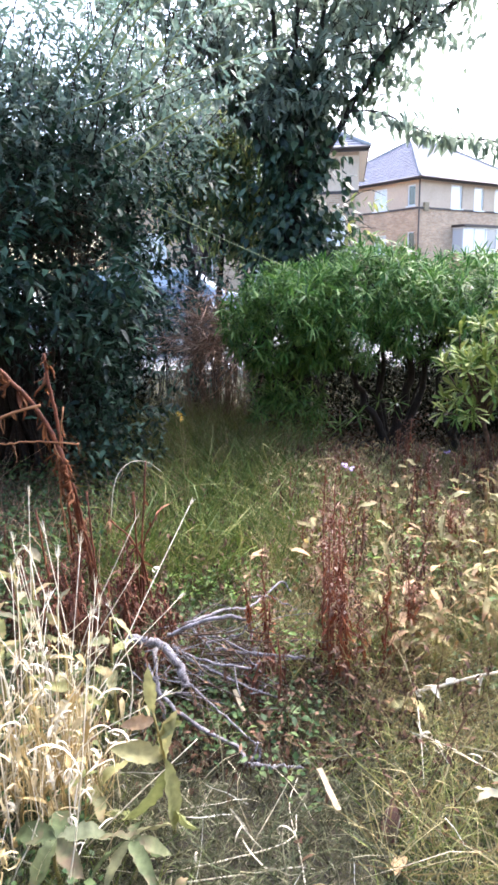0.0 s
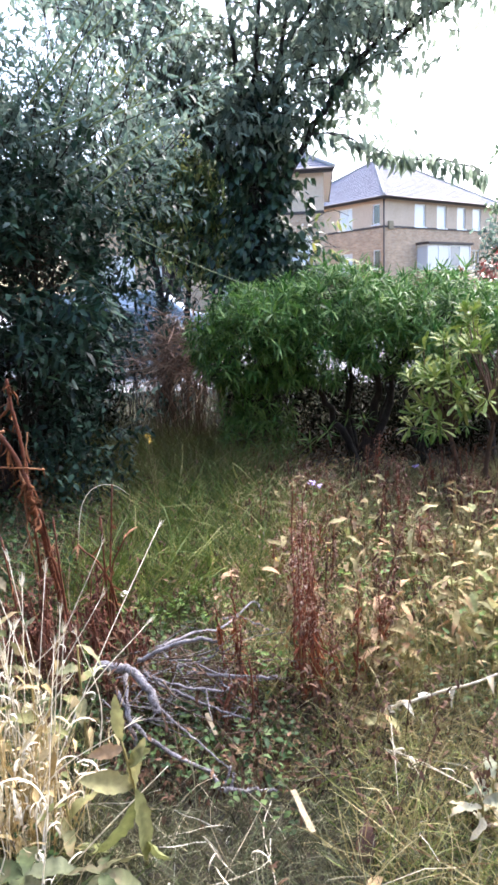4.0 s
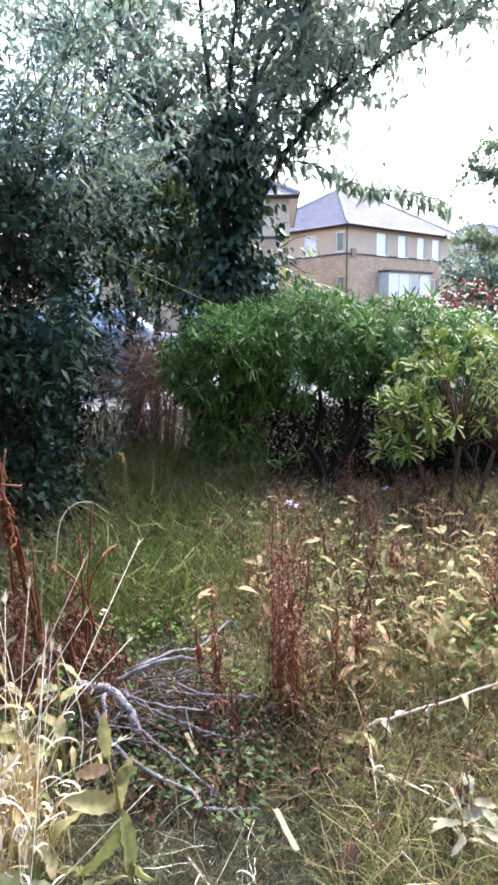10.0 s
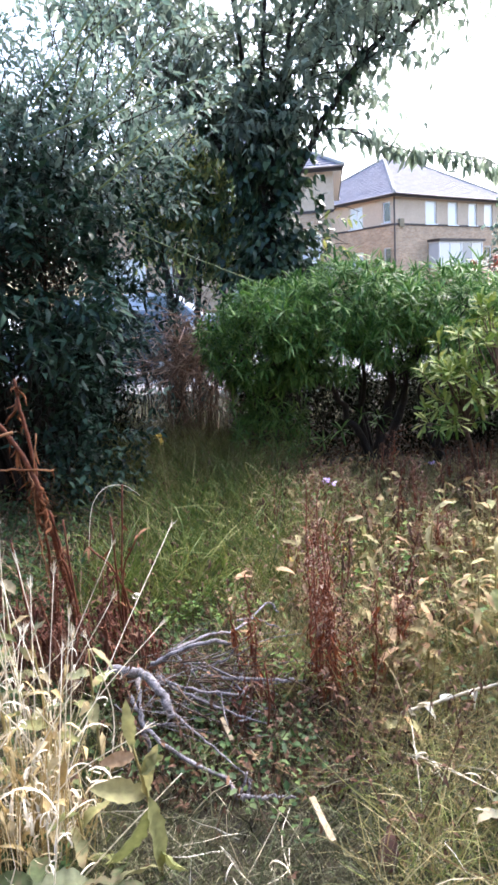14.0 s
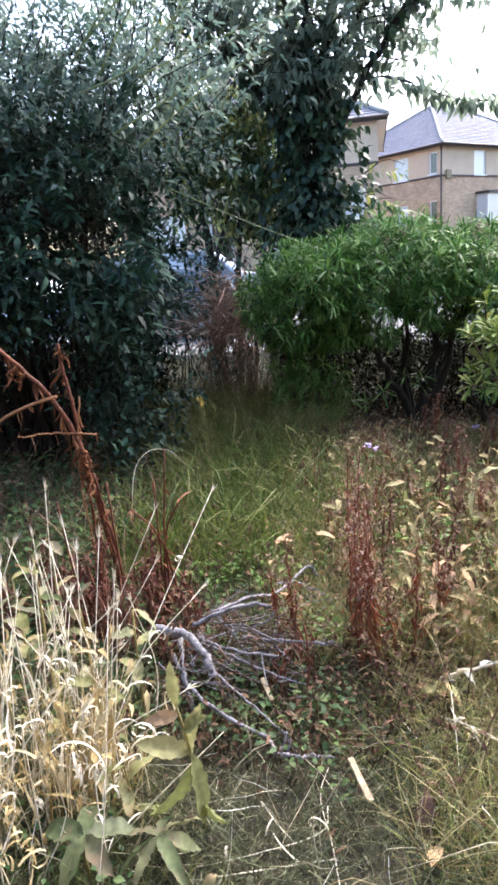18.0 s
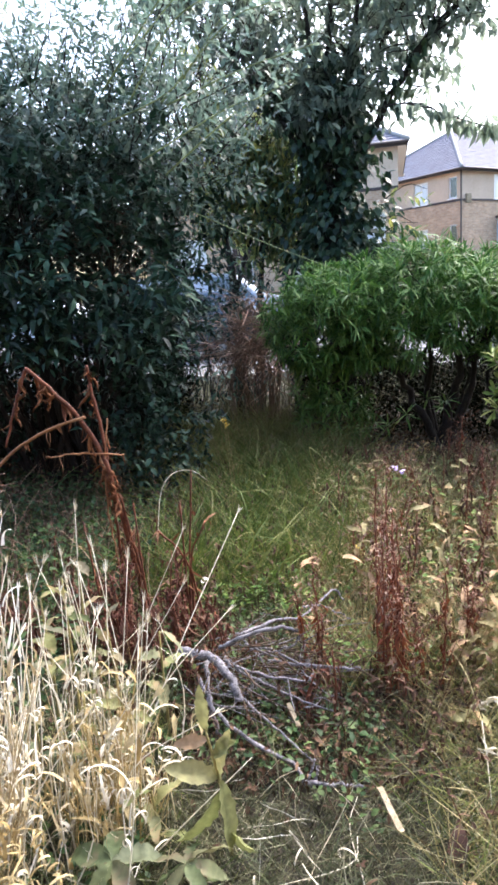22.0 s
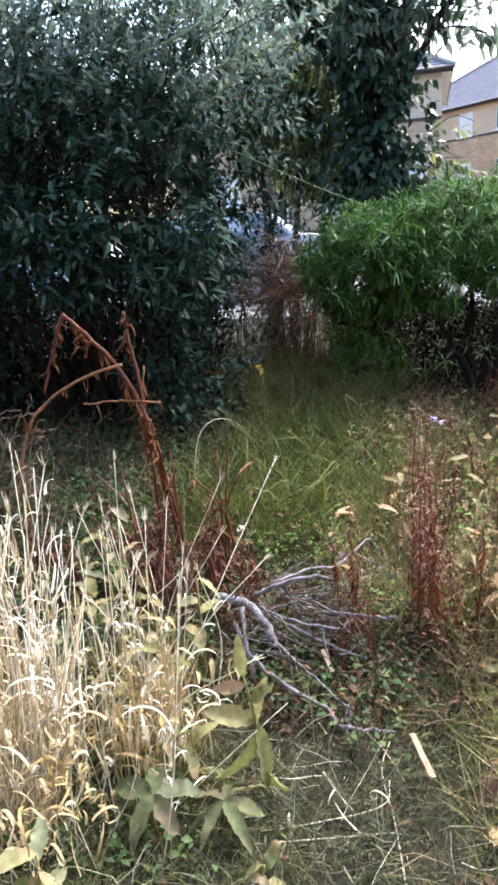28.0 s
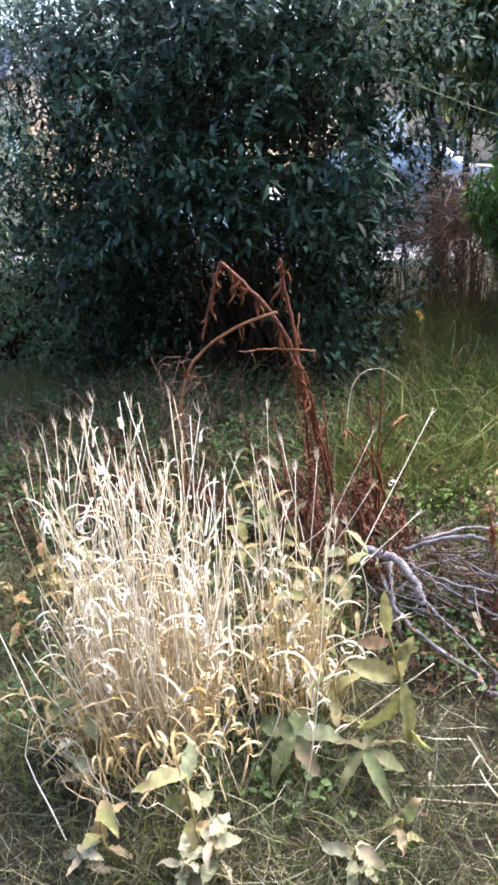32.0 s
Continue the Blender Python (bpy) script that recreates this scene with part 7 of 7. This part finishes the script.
# ---------------------------------------------------------------- brushwood
pile = thing("cut_branch", (-0.4, 2.2, 0.0), "weathered grey cut branch with many bare twigs", "branch")
main_twigs = [
    ("thick_limb", [(-0.62, 2.23, 0.22), (-0.51, 2.16, 0.25), (-0.45, 2.09, 0.26), (-0.40, 2.04, 0.22), (-0.38, 2.02, 0.16)], 0.0165, 0.0145),
    ("twig", [(-0.48, 2.26, 0.22), (-0.37, 2.25, 0.28), (-0.26, 2.26, 0.30), (-0.19, 2.28, 0.28)], 0.010, 0.007),
    ("twig", [(-0.42, 2.29, 0.25), (-0.29, 2.42, 0.24), (-0.18, 2.50, 0.22), (-0.07, 2.77, 0.20), (-0.02, 2.77, 0.15)], 0.008, 0.005),
    ("twig", [(-0.45, 2.18, 0.22), (-0.40, 2.16, 0.20), (-0.28, 2.14, 0.18), (-0.17, 2.16, 0.15), (-0.14, 2.21, 0.15)], 0.007, 0.005),
    ("twig", [(-0.45, 2.22, 0.2), (-0.37, 2.19, 0.15), (-0.23, 2.16, 0.10), (-0.07, 2.13, 0.05)], 0.007, 0.004),
    ("twig", [(-0.42, 2.12, 0.16), (-0.38, 2.10, 0.12), (-0.28, 2.02, 0.08), (-0.18, 1.93, 0.05), (-0.14, 1.89, 0.04)], 0.006, 0.003),
    ("twig", [(-0.54, 2.13, 0.18), (-0.51, 2.13, 0.12), (-0.47, 2.06, 0.10), (-0.40, 2.00, 0.08), (-0.31, 1.93, 0.06), (-0.20, 1.87, 0.05), (-0.16, 1.81, 0.03)], 0.009, 0.007),
    ("twig", [(-0.16, 1.81, 0.03), (-0.08, 1.80, 0.035), (0.01, 1.79, 0.04)], 0.008, 0.006),
    ("twig", [(-0.15, 1.82, 0.02), (-0.13, 1.85, 0.08)], 0.005, 0.004), ("twig", [(-0.13, 1.82, 0.02), (-0.12, 1.84, 0.07)], 0.005, 0.004),
    ("twig", [(-0.31, 2.29, 0.15), (-0.21, 2.32, 0.12), (-0.02, 2.32, 0.10), (0.03, 2.36, 0.08)], 0.008, 0.006),
    ("twig", [(-0.19, 2.57, 0.22), (-0.11, 2.62, 0.20), (0.0, 2.67, 0.12)], 0.006, 0.003),
    ("twig", [(-0.35, 2.32, 0.15), (-0.22, 2.31, 0.20), (-0.18, 2.37, 0.22)], 0.006, 0.004),
    ("twig", [(-0.52, 2.2, 0.2), (-0.50, 2.1, 0.1), (-0.46, 2.05, 0.0)], 0.010, 0.008),
]
for name, pts, r0, r1 in main_twigs:
    pts = [np.array(p) + (np.array((0, 0, 1.5)) - p) * (0.04 if p[2] < 0.13 else 0.01) for p in pts]
    ln = bent(pts, 20, 0.0026)
    k = 1.0 if name == "thick_limb" else 0.82
    tubes(name, [(ln, k * np.linspace(r0, r1, 20) * (1 + RNG.uniform(-0.12, 0.14, 20)))], M_GREYBARK, pile, sides=9)
fine = []
for k in range(170):
    s = np.array((RNG.normal(-0.36, 0.13), RNG.normal(2.24, 0.12), RNG.uniform(0.05, 0.26)))
    h = RNG.normal(0.1, 0.9)
    e = s + np.array((np.cos(h), np.sin(h), RNG.normal(-0.1, 0.25))) * RNG.uniform(0.08, 0.28)
    e[2] = max(e[2], 0.01)
    fine.append((bent([s, (s + e) / 2 + RNG.normal(0, 0.012, 3), e], 6), (0.0014 + 0.003 * RNG.uniform() ** 2, 0.001)))
for ln in fine:
    tubes("twig", [ln], M_GREYBARK if RNG.uniform() < 0.5 else M_TWIG, pile, sides=5)


def split_stick(a, b, w, label):
    a, b = Vector(a), Vector(b)
    bm = box_bm(-0.5, 0.5, -0.5, 0.5, -0.5, 0.5)
    bmesh.ops.subdivide_edges(bm, edges=[e for e in bm.edges if abs((e.verts[0].co - e.verts[1].co).x) > 0.5], cuts=6)
    for v in bm.verts:
        v.co.y += random.uniform(-0.06, 0.06)
        v.co.z += random.uniform(-0.08, 0.08)
    m = Matrix.Translation((a + b) / 2) @ (b - a).to_track_quat("X", "Z").to_matrix().to_4x4() @ Matrix.Diagonal(((b - a).length, w, w * 0.4, 1))
    bm.transform(m)
    ob = part("stick", bm, M_PALEWOOD, None)
    tagged(ob, label, "stick", "pale sticks on the ground")


split_stick((0.058, 1.72, 0.095), (0.105, 1.57, 0.085), 0.017, "pale split stick lying in the grass")
split_stick((-0.222, 2.08, 0.115), (-0.183, 1.98, 0.10), 0.014, "pale split stick among the twigs")


# ---------------------------------------------------------------- flowers and loose leaves
def flower(at, top, mat, label, n=8, size=0.018):
    t = thing("flower", tuple(at), label, "flower", "late wild flowers")
    tubes("stem", [(bent([at, (np.array(at) + top) / 2 + (0.01, 0, 0), top], 8), (0.002, 0.0014))], M_YELSTEM, t, sides=5)
    p = np.tile(np.array(top, float), (n, 1)) + RNG.normal(0, size * 0.35, (n, 3))
    d = np.column_stack([RNG.normal(0, 1, (n, 2)), RNG.uniform(0.1, 0.9, n)])
    leaves("petals", p, d, size, size * 0.6, mat, t)


flower((-0.70, 4.1, 0), (-0.70, 4.02, 0.72), M_YELLOW, "yellow ragwort flower above the long grass", 18, 0.017)
flower((-0.67, 4.05, 0), (-0.685, 4.03, 0.69), M_YELLOW, "yellow ragwort flower above the long grass", 14, 0.018)
flower((0.22, 3.0, 0), (0.22, 2.95, 0.68), M_LILAC, "lilac aster flower on a brown stem", 18, 0.016)
flower((0.19, 3.0, 0), (0.25, 2.97, 0.66), M_LILAC, "lilac aster flower on a brown stem", 12, 0.014)
flower((1.05, 4.6, 0), (1.05, 4.55, 0.33), M_LILAC, "lilac aster flower on a brown stem", 18, 0.02)
for x, y, z in ((0.05, 3.0, 0.3), (0.12, 2.9, 0.28), (0.3, 3.1, 0.3)):
    flower((x, y, 0), (x, y, z), M_YELLOW, "small yellow flower in the weeds", 8, 0.012)
for x, y, z, turn in ((-0.12, 1.95, 0.05, 30), (-0.05, 1.91, 0.05, 350), (0.24, 1.42, 0.03, 70), (-0.02, 2.02, 0.03, 20), (0.42, 2.34, 0.2, 200), (-0.12, 2.72, 0.34, 170), (-0.02, 2.74, 0.36, 10), (0.1, 2.02, 0.03, 160)):
    h = radians(turn)
    v, q, tr = leaf_arrays(np.array([(x, y, z)]), np.array([(np.cos(h), np.sin(h), 0.1)]), 0.085, 0.038, BROAD, 0.5, 0.4)
    ob = child("fallen_leaf", mesh_of("fallen_leaf", v, [q, tr], M_TANLEAF))
    tagged(ob, "single curled tan fallen leaf", "leaf", "loose dry leaves")

v, q, tr = leaf_arrays(np.array([(0.245, 1.54, 0.01)]), np.array([(0.05, 0.45, 0.7)]), 0.10, 0.055, BROAD, 0.5, 0.5, np.array([(0.0, -0.8, 0.5)]))
tagged(child("fallen_leaf", mesh_of("fallen_leaf", v, [q, tr], M_REDLEAF)), "large dull red dead leaf standing in the grass", "leaf", "loose dry leaves")

for ob in list(scene.objects):
    if ob.type == "MESH" and ob.parent is not None and ob.name.split(".")[0] in STUFF:
        ob["kind"] = "stuff"
